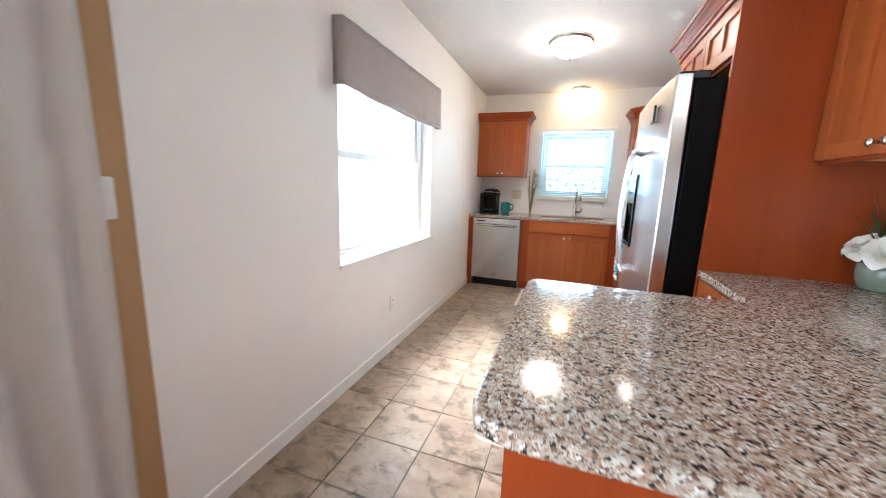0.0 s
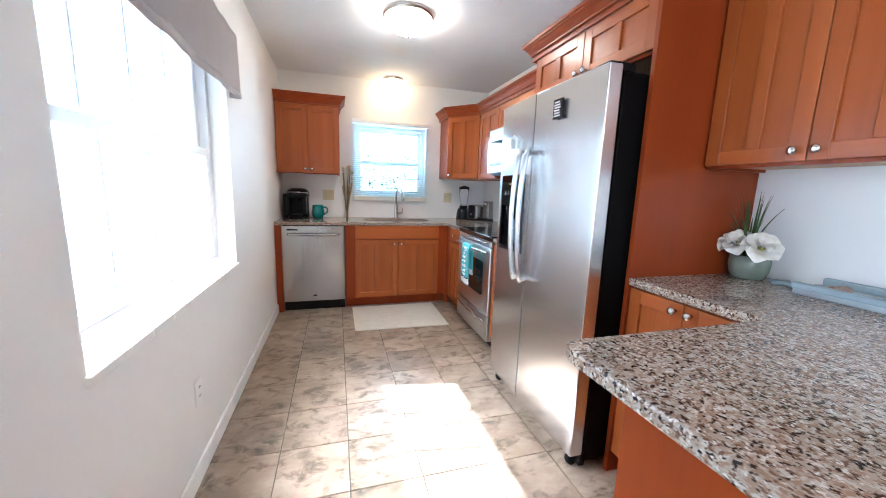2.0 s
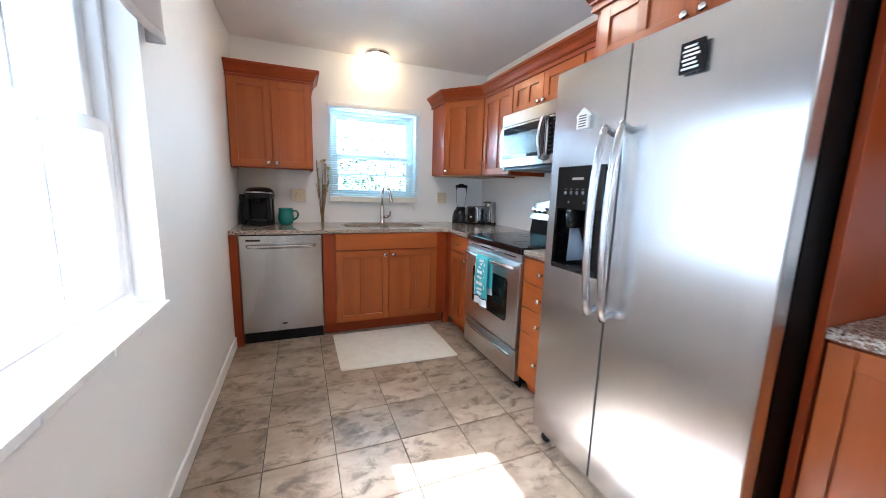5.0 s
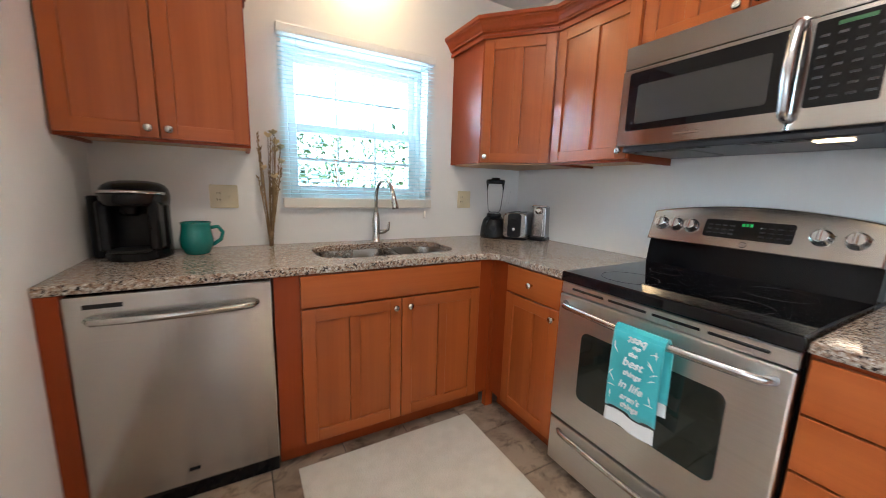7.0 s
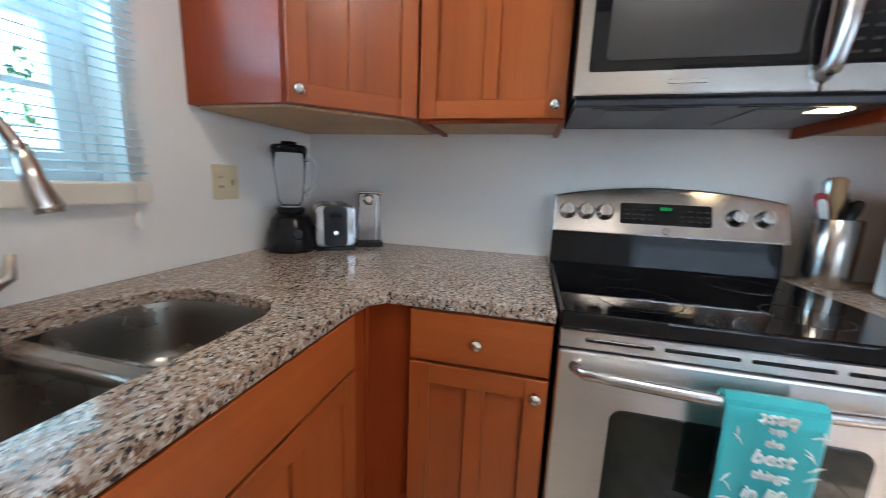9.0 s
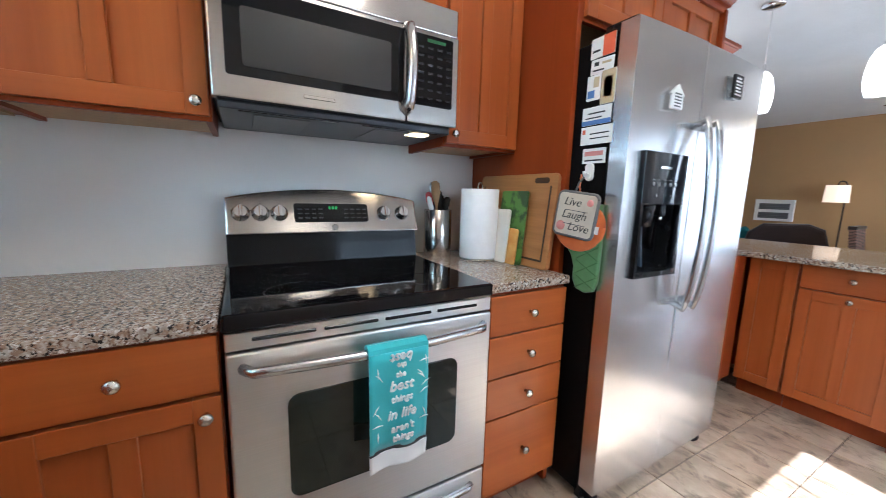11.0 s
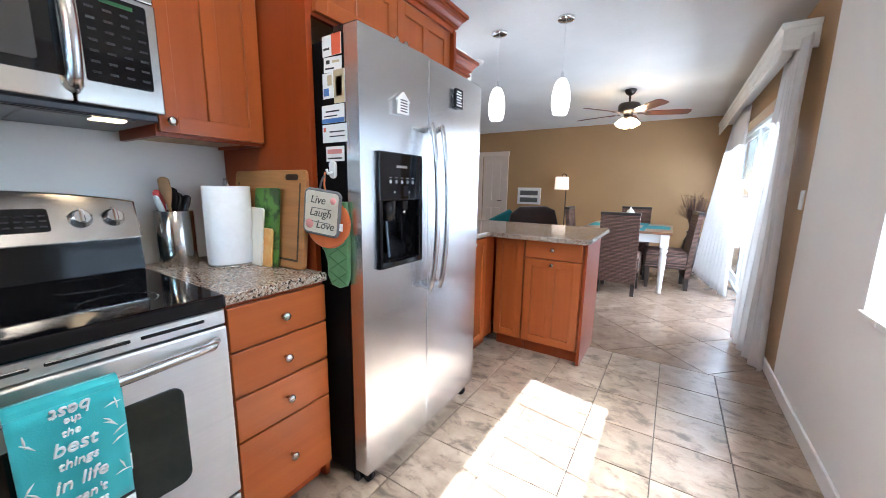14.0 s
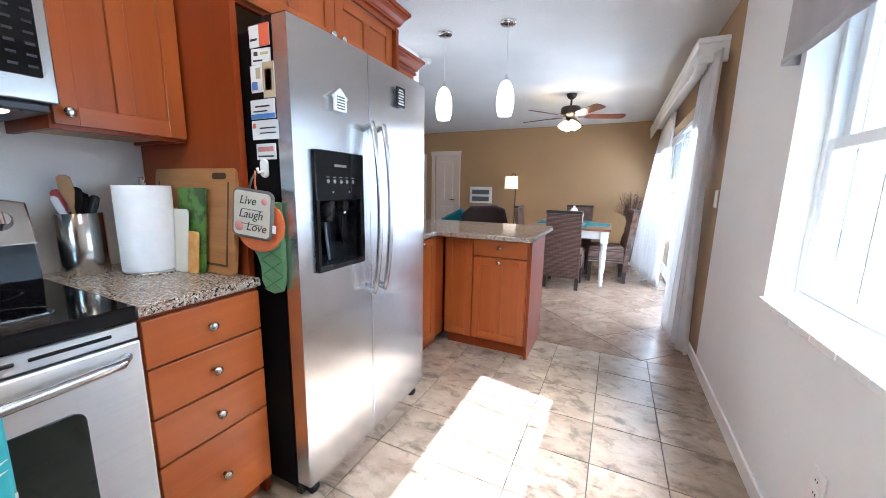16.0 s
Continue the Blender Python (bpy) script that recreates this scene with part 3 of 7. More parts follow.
worktop_north()
worktop("speckled brown granite worktop between range and refrigerator", [(0.505, 4.663), (XE - 0.002, 4.663), (XE - 0.002, RANGE[0] - 0.003), (0.505, RANGE[0] - 0.003)])
pen = [(-0.09, 2.30), (XE - 0.002, 2.30), (XE - 0.002, 3.698), (0.528, 3.698), (0.528, 3.212), (0.524, 3.201), (0.512, 3.195)]
pen += [(-0.115, 3.195), (-0.15, 3.185), (-0.165, 3.15), (-0.165, 2.36), (-0.15, 2.315)]
worktop("speckled brown granite peninsula worktop with overhang", pen, PCT)


# ---- sink and tap ----
def bowl(parent, x0, y0, x1, y1, depth):
    out = rounded(x0, y0, x1, y1, 0.09, 6)
    bm = bmesh.new()
    cx, cy = (x0 + x1) / 2, (y0 + y1) / 2
    rings = []
    for s, z in ((1.0, 0.0), (0.97, -0.02), (0.95, -depth + 0.04), (0.88, -depth + 0.008), (0.75, -depth), (0.12, -depth - 0.004)):
        rings.append([bm.verts.new((cx + (x - cx) * s, cy + (y - cy) * s, CT - 0.03 + z)) for x, y in out])
    for a, b in zip(rings, rings[1:]):
        for i in range(len(a)):
            bm.faces.new((a[i], a[(i + 1) % len(a)], b[(i + 1) % len(b)], b[i])).smooth = True
    bm.faces.new(rings[-1])
    bmesh.ops.recalc_face_normals(bm, faces=bm.faces[:])
    b = part("bowl", bm, SINK_STEEL, parent)
    part("drain", turned(bmesh.new(), [(0.04, CT - 0.03 - depth - 0.003), (0.043, CT - 0.028 - depth), (0.03, CT - 0.029 - depth), (0.01, CT - 0.032 - depth)], 20, (cx, cy, 0)), CHROME, b)


sink = thing("kitchen_sink", (0, 0, 0), "undermounted stainless steel double bowl sink", "sink")
bowl(sink, SINK[0] - 0.005, SINK[1] - 0.005, 0.045, SINK[3] + 0.005, 0.20)
bowl(sink, 0.075, SINK[1] - 0.005, SINK[2] + 0.005, SINK[3] + 0.005, 0.17)
part("divider", boxes((0.035, SINK[1] - 0.004, CT - 0.055, 0.085, SINK[3] + 0.004, CT - 0.032), bevel=0.006, seg=2), STEEL_WARM, sink)

tap = thing("kitchen_tap", (0.03, 6.835, CT), "brushed nickel gooseneck kitchen tap with pull-down spray", "tap")
part("base", turned(bmesh.new(), [(0.034, 0), (0.034, 0.006), (0.026, 0.014), (0.022, 0.05), (0.024, 0.13), (0.019, 0.16), (0.015, 0.18)], 20), NICKEL, tap)
arc = [(0, 0, 0.16), (0, 0, 0.27)] + [(0.02 * (1 - math.cos(a)), -0.085 * (1 - math.cos(a)), 0.27 + 0.10 * math.sin(a)) for a in [radians(k * 15) for k in range(1, 12)]]
part("spout", tube(bmesh.new(), arc, 0.0115, 12), NICKEL, tap)
e = Vector(arc[-1])
part("spray_head", tube(bmesh.new(), [e + Vector((0, 0, 0.012)), e + Vector((0.004, -0.008, -0.03)), e + Vector((0.01, -0.02, -0.075)), e + Vector((0.011, -0.022, -0.085))], [0.013, 0.015, 0.021, 0.018], 14), NICKEL, tap)
part("lever", tube(bmesh.new(), [(0.02, 0, 0.06), (0.05, -0.002, 0.062), (0.075, -0.004, 0.075), (0.082, -0.004, 0.12)], [0.014, 0.013, 0.010, 0.006], 12), NICKEL, tap)

# ---- appliances ----
def arched_bar(p0, p1, bow, out, radius, n=14, flat=1.0):
    """A handle that stands off its door and bows outward between two ends."""
    p0, p1, out = Vector(p0), Vector(p1), Vector(out)
    pts = [p0]
    for i in range(n + 1):
        s = i / n
        pts.append(p0.lerp(p1, 0.03 + 0.94 * s) + out * (0.55 + 0.45 * math.sin(math.pi * s)) * bow)
    pts.append(p1)
    return tube(bmesh.new(), pts, radius, 10, flat)


def dishwasher():
    w = DW[1] - DW[0]
    d = thing("dishwasher", (DW[0], 6.275, 0), "stainless steel dishwasher with a bar handle", "dishwasher")
    part("body", boxes((0.004, 0.03, 0.10, w - 0.004, 0.60, CT - 0.037)), BLACK, d)
    door = part("door", boxes((0.004, -0.008, 0.105, w - 0.004, 0.03, CT - 0.042), bevel=0.004, seg=2), STEEL_WARM, d)
    part("handle", arched_bar((0.06, -0.008, 0.795), (w - 0.06, -0.008, 0.795), 0.042, (0, -1, 0), 0.011, flat=1.4), STEEL_WARM, door)
    part("display", boxes((0.05, -0.011, 0.835, 0.15, -0.007, 0.850), bevel=0.001), BLACK_GLASS, door, "small dark display strip")
    part("badge", boxes((w / 2 - 0.018, -0.011, 0.158, w / 2 + 0.018, -0.007, 0.170), bevel=0.001), BLACK, door, "small dark maker's badge")
    part("kick_plate", boxes((0.004, 0.05, 0.0, w - 0.004, 0.06, 0.10)), BLACK, d, "black toe kick")


def oven_range():
    r = thing("range", (0.49, RANGE[1] - 0.002, 0), "stainless steel electric range with black glass cooktop", "range", -90)
    w = RANGE[1] - RANGE[0] - 0.004
    part("body", boxes((0.002, 0.05, 0.03, w - 0.002, 0.68, 0.88)), BLACK_SIDE, r)
    top = part("cooktop", boxes((0.0, 0.0, 0.885, w, 0.60, 0.928), bevel=0.007, seg=2), BLACK_GLASS, r, "black glass cooktop")
    for x, y, q in ((0.20, 0.16, 0.105), (0.56, 0.16, 0.085), (0.20, 0.44, 0.075), (0.56, 0.44, 0.105)):
        bm = turned(bmesh.new(), [(q, 0.9282), (q, 0.9286), (q - 0.004, 0.9286), (q - 0.004, 0.9282)], 40, (x, y, 0), close=False)
        part("burner_ring", bm, material_ring, top)
    strip = part("vent_strip", boxes((0.004, 0.006, 0.838, w - 0.004, 0.05, 0.884), bevel=0.003), STEEL_LIT, r)
    for i in range(4):
        x = 0.05 + i * (w - 0.10) / 4
        part("vent_slot", boxes((x + 0.01, 0.002, 0.858, x + (w - 0.10) / 4 - 0.01, 0.012, 0.867), bevel=0.002), BLACK, strip)
    door = part("oven_door", boxes((0.004, 0.0, 0.275, w - 0.004, 0.05, 0.834), bevel=0.006, seg=2), STEEL_LIT, r)
    part("window", prism(bmesh.new(), rounded(0.13, 0.415, w - 0.13, 0.705, 0.03, 5), -0.003, 0.01, "y", 0.002), OVEN_GLASS, door, "dark tinted oven window")
    part("handle", arched_bar((0.04, 0.0, 0.795), (w - 0.04, 0.0, 0.795), 0.055, (0, -1, 0), 0.013, flat=1.3), STEEL_BAR, door)
    drawer = part("storage_drawer", boxes((0.004, 0.004, 0.055, w - 0.004, 0.05, 0.262), bevel=0.006, seg=2), STEEL_LIT, r)
    part("handle", arched_bar((0.06, 0.004, 0.215), (w - 0.06, 0.004, 0.215), 0.022, (0, -1, 0), 0.012, flat=1.5), STEEL_BAR, drawer)
    part("kick", boxes((0.01, 0.06, 0.0, w - 0.01, 0.07, 0.055)), BLACK, r)
    # backguard: black riser, tilted steel control panel with an arched top
    part("riser", prism(bmesh.new(), [(0.595, 0.925), (0.69, 0.925), (0.69, 1.06), (0.615, 1.06)], 0.0, w, "x"), RISER, r, "black enamel riser")
    bm = bmesh.new()
    n, front = 18, []
    for i in range(n + 1):
        s = i / n
        zt = 1.178 + 0.040 * math.sin(math.pi * s) ** 0.8
        front.append(((s * w), zt))
    loop = [(0.0, 1.045), (w, 1.045)] + front[::-1]
    fr = [bm.verts.new((x, 0.578 + (z - 1.045) * 0.36, z)) for x, z in loop]
    bk = [bm.verts.new((x, 0.690, z)) for x, z in loop]
    k = len(loop)
    faces = [bm.faces.new(fr), bm.faces.new(bk[::-1])] + [bm.faces.new((fr[i], bk[i], bk[(i + 1) % k], fr[(i + 1) % k])) for i in range(k)]
    bmesh.ops.recalc_face_normals(bm, faces=faces)
    bmesh.ops.bevel(bm, geom=list(faces[0].edges), offset=0.006, segments=2, affect="EDGES", profile=0.5)
    panel = part("control_panel", bm, STEEL_WARM, r)
    lie = pose(0, 0.578, 1.045, -math.degrees(math.atan(0.36)))

    def on_panel(name, bm, mat, label="", under=None):
        ob = part(name, bm, mat, under or panel, label)
        if not under:
            ob.matrix_basis = lie
        return ob

    on_panel("display", prism(bmesh.new(), rounded(0.232, 0.044, 0.528, 0.122, 0.010, 4), -0.002, 0.004, "y", 0.001), BLACK_GLASS, "dark clock display")
    for x, z in [(0.255 + 0.026 * a, 0.062 + 0.018 * b) for a in range(4) for b in range(3)] + [(0.435 + 0.026 * a, 0.062 + 0.018 * b) for a in range(4) for b in range(3)]:
        on_panel("key", boxes((x - 0.008, -0.0030, z - 0.0025, x + 0.008, -0.0018, z + 0.0025)), KEYDARK)
    on_panel("clock_digits", boxes((0.365, -0.0030, 0.098, 0.374, -0.0018, 0.110), (0.378, -0.0030, 0.098, 0.387, -0.0018, 0.110), (0.391, -0.0030, 0.098, 0.400, -0.0018, 0.110)), GREEN_LED, "green clock digits")
    for x in (0.05, 0.115, 0.18, 0.60, 0.685):
        kb = on_panel("knob", turned(bmesh.new(), [(0.031, 0.004), (0.031, -0.003), (0.026, -0.006), (0.024, -0.026), (0.020, -0.031)], 24, (x, 0, 0.082), "y"), CHROME, "chrome control knob")
        on_panel("grip", boxes((x - 0.006, -0.039, 0.060, x + 0.006, -0.026, 0.104), bevel=0.003), CHROME, under=kb)
        for dx in (-0.038, 0.0, 0.038):
            on_panel("dial_print", boxes((x + dx * 0.8 - 0.002, -0.0008, 0.118 - abs(dx) * 0.7, x + dx * 0.8 + 0.002, 0.001, 0.121 - abs(dx) * 0.7)), KEYDARK)
    on_panel("badge", turned(bmesh.new(), [(0.012, 0.004), (0.012, -0.003), (0.010, -0.004)], 20, (0.385, 0, 0.022), "y"), CHROME_DARK)


def microwave():
    m = thing("microwave", (0.766, RANGE[1] - 0.002, 1.452), "stainless steel over-the-range microwave with dark window", "microwave", -90)
    w, h = 0.756, 0.396
    part("body", boxes((0.0, 0.03, 0.0, w, 0.425, h), bevel=0.003), BLACK_SIDE, m)
    part("vent_grille", boxes((0.0, -0.004, h - 0.090, w, 0.03, h), bevel=0.004, seg=2), STEEL_WARM, m)
    door = part("door", boxes((0.0, -0.012, 0.0, 0.555, 0.03, h - 0.094), bevel=0.004, seg=2), STEEL_WARM, m)
    part("door_glass", prism(bmesh.new(), rounded(0.035, 0.060, 0.545, h - 0.108, 0.008, 3), -0.015, -0.008, "y", 0.001), BLACK_GLASS, door, "black glass door surround")
    part("window_mesh", prism(bmesh.new(), rounded(0.075, 0.085, 0.500, h - 0.160, 0.01, 3), -0.0175, -0.014, "y", 0.001), MW_WINDOW, door, "dark grey perforated window")
    part("badge", boxes((0.23, -0.015, 0.026, 0.32, -0.011, 0.036), bevel=0.001), NICKEL, door)
    part("handle", arched_bar((0.555, -0.012, 0.035), (0.555, -0.012, h - 0.10), 0.05, (0, -1, 0), 0.014, flat=1.3), STEEL_BAR, door)
    ctl = part("control_panel", boxes((0.559, -0.012, 0.0, w, 0.03, h - 0.094), bevel=0.004, seg=2), STEEL_WARM, m)
    part("keypad", prism(bmesh.new(), rounded(0.585, 0.060, w - 0.025, h - 0.108, 0.006, 3), -0.015, -0.008, "y", 0.001), BLACK_GLASS, ctl, "black touch keypad")
    for a in range(4):
        for b in range(7):
            x, z = 0.607 + a * 0.036, 0.085 + b * 0.027
            part("key", boxes((x - 0.009, -0.0165, z - 0.003, x + 0.009, -0.0145, z + 0.003)), KEYDARK, ctl)
    part("clock_digits", boxes((0.63, -0.0165, h - 0.130, 0.70, -0.0145, h - 0.120)), GREEN_DIM, ctl)
    under = part("underside", boxes((0.01, 0.02, -0.022, w - 0.01, 0.42, 0.0), bevel=0.004), UNDER_STEEL, m, "grey vented underside")
    for i in range(2):
        part("vent_slot", boxes((0.06 + i * 0.36, 0.032, -0.0235, 0.34 + i * 0.36, 0.046, -0.0215), bevel=0.0005), BLACK, under)
    for x in (0.10, 0.47):
        part("filter", boxes((x, 0.06, -0.026, x + 0.16, 0.33, -0.021), bevel=0.002), KEYMID, under, "grease filter")
    part("lamp_lens", boxes((0.60, 0.06, -0.028, 0.68, 0.11, -0.021), bevel=0.003), HOOD_LENS, under, "glowing warm lamp lens")


def refrigerator():
    """Side-by-side refrigerator; local x runs from its freezer side, front toward -y."""
    f = thing("refrigerator", (0.335, 4.632, 0), "stainless steel side-by-side refrigerator with ice dispenser", "refrigerator", -90)
    w, h = 0.905, 1.78
    part("body", boxes((0.006, 0.085, 0.05, w - 0.006, 0.80, 1.755), bevel=0.006, seg=2), BLACK_SIDE, f, "black textured cabinet")
    part("base_grille", boxes((0.01, 0.07, 0.02, w - 0.01, 0.10, 0.085), bevel=0.003), BLACK, f)
    gap = 0.394

    def front(x):
        return -0.012 * (1 - (2 * x / w - 1) ** 2) + 0.010

    def slab(bm, x0, x1, z0, z1):
        """A stretch of bowed door between two heights."""
        n = max(3, int((x1 - x0) / 0.03))
        prism(bm, [(x0 + (x1 - x0) * i / n, front(x0 + (x1 - x0) * i / n)) for i in range(n + 1)] + [(x1, 0.075), (x0, 0.075)], z0, z1)

    def door(x0, x1, hole=None):
        bm = bmesh.new()
        if hole:
            hx0, hx1, hz0, hz1 = hole
            for a0, a1, b0, b1 in ((x0, hx0, 0.085, h), (hx1, x1, 0.085, h), (hx0, hx1, 0.085, hz0), (hx0, hx1, hz1, h)):
                slab(bm, a0, a1, b0, b1)
        else:
            slab(bm, x0, x1, 0.085, h)
            bmesh.ops.bevel(bm, geom=[e for e in bm.edges if abs(e.verts[0].co.z - e.verts[1].co.z) < 1e-4 or (e.calc_length() > 1 and e.calc_face_angle(0) > 0.5)], offset=0.006, segments=2, affect="EDGES", profile=0.5)
        return bm

    left = part("freezer_door", door(0.003, gap - 0.003, (0.088, 0.318, 0.955, 1.195)), STEEL, f)
    right = part("fridge_door", door(gap + 0.003, w - 0.003), STEEL, f)
    for d, x in ((left, gap - 0.038), (right, gap + 0.038)):
        n = 20
        pts = [(x, 0.0, 0.82)]
        for i in range(n + 1):
            s = i / n
            pts.append((x, -0.026 - 0.056 * math.sin(math.pi * (0.08 + 0.84 * s)) ** 0.6, 0.80 + 0.70 * s))
        pts.append((x, 0.0, 1.48))
        part("handle", tube(bmesh.new(), pts, 0.0155, 12, 0.75), STEEL_BAR, d, "curved steel handle")
    # dispenser
    disp = part("dispenser", boxes((0.076, -0.012, 1.195, 0.340, 0.010, 1.375), bevel=0.003, seg=2), BLACK_GLASS, left, "black ice and water dispenser")
    for row in ((0.076, -0.012, 0.932, 0.090, 0.010, 1.195), (0.316, -0.012, 0.932, 0.340, 0.010, 1.195), (0.090, -0.012, 0.932, 0.316, 0.010, 0.955)):
        part("bezel", boxes(row), BLACK_GLASS, disp)
    part("recess", boxes((0.090, 0.060, 0.955, 0.316, 0.066, 1.195), (0.088, 0.0, 0.955, 0.090, 0.060, 1.195), (0.316, 0.0, 0.955, 0.318, 0.060, 1.195), (0.090, 0.0, 1.193, 0.316, 0.060, 1.195)), BLACK, disp)
    part("ice_chute", turned(bmesh.new(), [(0.026, 1.115), (0.034, 1.192)], 20, (0.155, 0.022, 0)), BLACK, disp)
    part("paddle", tube(bmesh.new(), [(0.155, 0.030, 1.13), (0.165, 0.036, 1.06), (0.18, 0.040, 0.975)], [0.016, 0.028, 0.044], 14, 0.22), SMOKE, disp, "pale blue-grey water paddle")
    part("paddle", tube(bmesh.new(), [(0.255, 0.034, 1.13), (0.258, 0.038, 1.07), (0.262, 0.042, 1.02)], [0.010, 0.018, 0.024], 12, 0.25), BLACK, disp)
    part("water_nozzle", boxes((0.238, 0.010, 1.15, 0.272, 0.045, 1.193), bevel=0.004), BLACK, disp)
    part("nozzle_tip", turned(bmesh.new(), [(0.007, 1.138), (0.009, 1.152)], 12, (0.255, 0.022, 0)), CHROME, disp)
    part("drip_tray", prism(bmesh.new(), [(0.084, -0.012), (0.13, -0.026), (0.208, -0.032), (0.286, -0.026), (0.332, -0.012), (0.332, 0.058), (0.084, 0.058)], 0.938, 0.957, bevel=0.003), BLACK, disp)
    part("badge", boxes((0.17, -0.0135, 1.318, 0.235, -0.0115, 1.328), bevel=0.0005), NICKEL, disp)
    for i in range(5):
        key = part("button", turned(bmesh.new(), [(0.0075, -0.0115), (0.0075, -0.0132), (0.006, -0.0135)], 12, (0.135 + i * 0.034, 0, 1.265), "y"), KEYGREY, disp)
        part("key_print", boxes((0.127 + i * 0.034, -0.0128, 1.279, 0.143 + i * 0.034, -0.0115, 1.282)), KEYGREY, key)
    for i in range(2):
        part("button", boxes((0.155 + i * 0.09, -0.0132, 1.222, 0.163 + i * 0.09, -0.0115, 1.230)), KEYGREY, disp)
    for x in (0.06, w - 0.06):
        part("foot_roller", turned(bmesh.new(), [(0.024, -0.015), (0.027, 0.0), (0.024, 0.015)], 16, (x, 0.06, 0.027), "x"), BLACK, f)
    for x in (0.05, w - 0.05):
        part("hinge_cover", boxes((x - 0.04, 0.02, 1.755, x + 0.04, 0.14, 1.79), bevel=0.006, seg=2), BLACK, f)


material_ring = material("burner_ring_grey", (0.022, 0.022, 0.023), 0.15)
OVEN_GLASS = material("tinted_oven_glass", (0.012, 0.016, 0.013), 0.05)
MW_WINDOW = material("microwave_screen", (0.030, 0.028, 0.026), 0.22, bump=0.15, bump_scale=900)
RISER = material("black_enamel", (0.005, 0.005, 0.006), 0.10, spec=0.2)
KEYMID = material("dull_mesh", (0.20, 0.20, 0.20), 0.45, 0.6, grain=0.3, grain_scale=(300, 300, 300))
UNDER_STEEL = material("grey_hood_steel", (0.07, 0.072, 0.08), 0.35, 0.5, second=(0.05, 0.052, 0.06), scale=(5, 5, 5))
KEYGREY = material("pale_key_print", (0.14, 0.14, 0.14), 0.5)
KEYDARK = material("dim_key_print", (0.011, 0.011, 0.012), 0.4)
GREEN_LED = material("green_led", (0.02, 0.28, 0.05), 0.5, emit=0.08)
GREEN_DIM = material("dim_green_led", (0.006, 0.05, 0.012), 0.4, emit=0.10)
HOOD_LENS = material("warm_lamp_lens", (1.0, 0.70, 0.38), 0.4, emit=1.4)
SMOKE = material("smoky_plastic", (0.16, 0.20, 0.25), 0.12)
dishwasher()
oven_range()
microwave()
refrigerator()

# ---- windows, blinds, curtains ----
def translucent(name, color, through_part):
    m = bpy.data.materials.new(name)
    m.use_nodes = True
    n, l = m.node_tree.nodes, m.node_tree.links
    n.remove(n["Principled BSDF"])
    d, t_, mx = n.new("ShaderNodeBsdfDiffuse"), n.new("ShaderNodeBsdfTranslucent"), n.new("ShaderNodeMixShader")
    coord, tx, r = n.new("ShaderNodeTexCoord"), n.new("ShaderNodeTexNoise"), n.new("ShaderNodeMix")
    tx.inputs["Scale"].default_value = 14
    l.new(coord.outputs["Object"], tx.inputs["Vector"])
    r.data_type = "RGBA"
    l.new(tx.outputs[0], r.inputs[0])
    r.inputs[6].default_value = (*color, 1)
    r.inputs[7].default_value = (*[c * 0.93 for c in color], 1)
    mx.inputs[0].default_value = through_part
    for s in (d, t_):
        l.new(r.outputs[2], s.inputs["Color"])
    l.new(d.outputs[0], mx.inputs[1])
    l.new(t_.outputs[0], mx.inputs[2])
    l.new(mx.outputs[0], n["Material Output"].inputs[0])
    return m


SHEER = translucent("white_sheer_cloth", (0.84, 0.82, 0.80), 0.45)
SLAT = translucent("white_blind_slat", (0.72, 0.84, 0.87), 0.40)
VALANCE_CLOTH = translucent("grey_linen_cloth", (0.50, 0.455, 0.435), 0.30)
CREAM = material("cream_painted_wood", (0.74, 0.69, 0.60), 0.4, second=(0.70, 0.65, 0.56), scale=(5, 5, 5))


def pane(name, bm, parent):
    ob = part(name, bm, GLASS, parent)
    ob.visible_shadow = False
    return ob


def sash(parent, w, z0, z1, y0, y1, cols, rows, bar=0.045):
    """One sash in local x and z, glazing bars included."""
    s = part("sash", boxes((0, y0, z0, bar, y1, z1), (w - bar, y0, z0, w, y1, z1), (bar, y0, z0, w - bar, y1, z0 + bar), (bar, y0, z1 - bar, w - bar, y1, z1), bevel=0.003), VINYL, parent)
    ym = (y0 + y1) / 2
    for i in range(1, cols):
        x = bar + (w - 2 * bar) * i / cols
        part("glazing_bar", boxes((x - 0.006, ym - 0.004, z0 + bar, x + 0.006, ym + 0.004, z1 - bar), bevel=0.001), VINYL, s)
    for i in range(1, rows):
        z = z0 + bar + (z1 - z0 - 2 * bar) * i / rows
        part("glazing_bar", boxes((bar, ym - 0.006, z - 0.008, w - bar, ym + 0.006, z + 0.008), bevel=0.001), VINYL, s)
    pane("pane", boxes((bar - 0.003, ym - 0.002, z0 + bar - 0.003, w - bar + 0.003, ym + 0.002, z1 - bar + 0.003)), s)
    return s


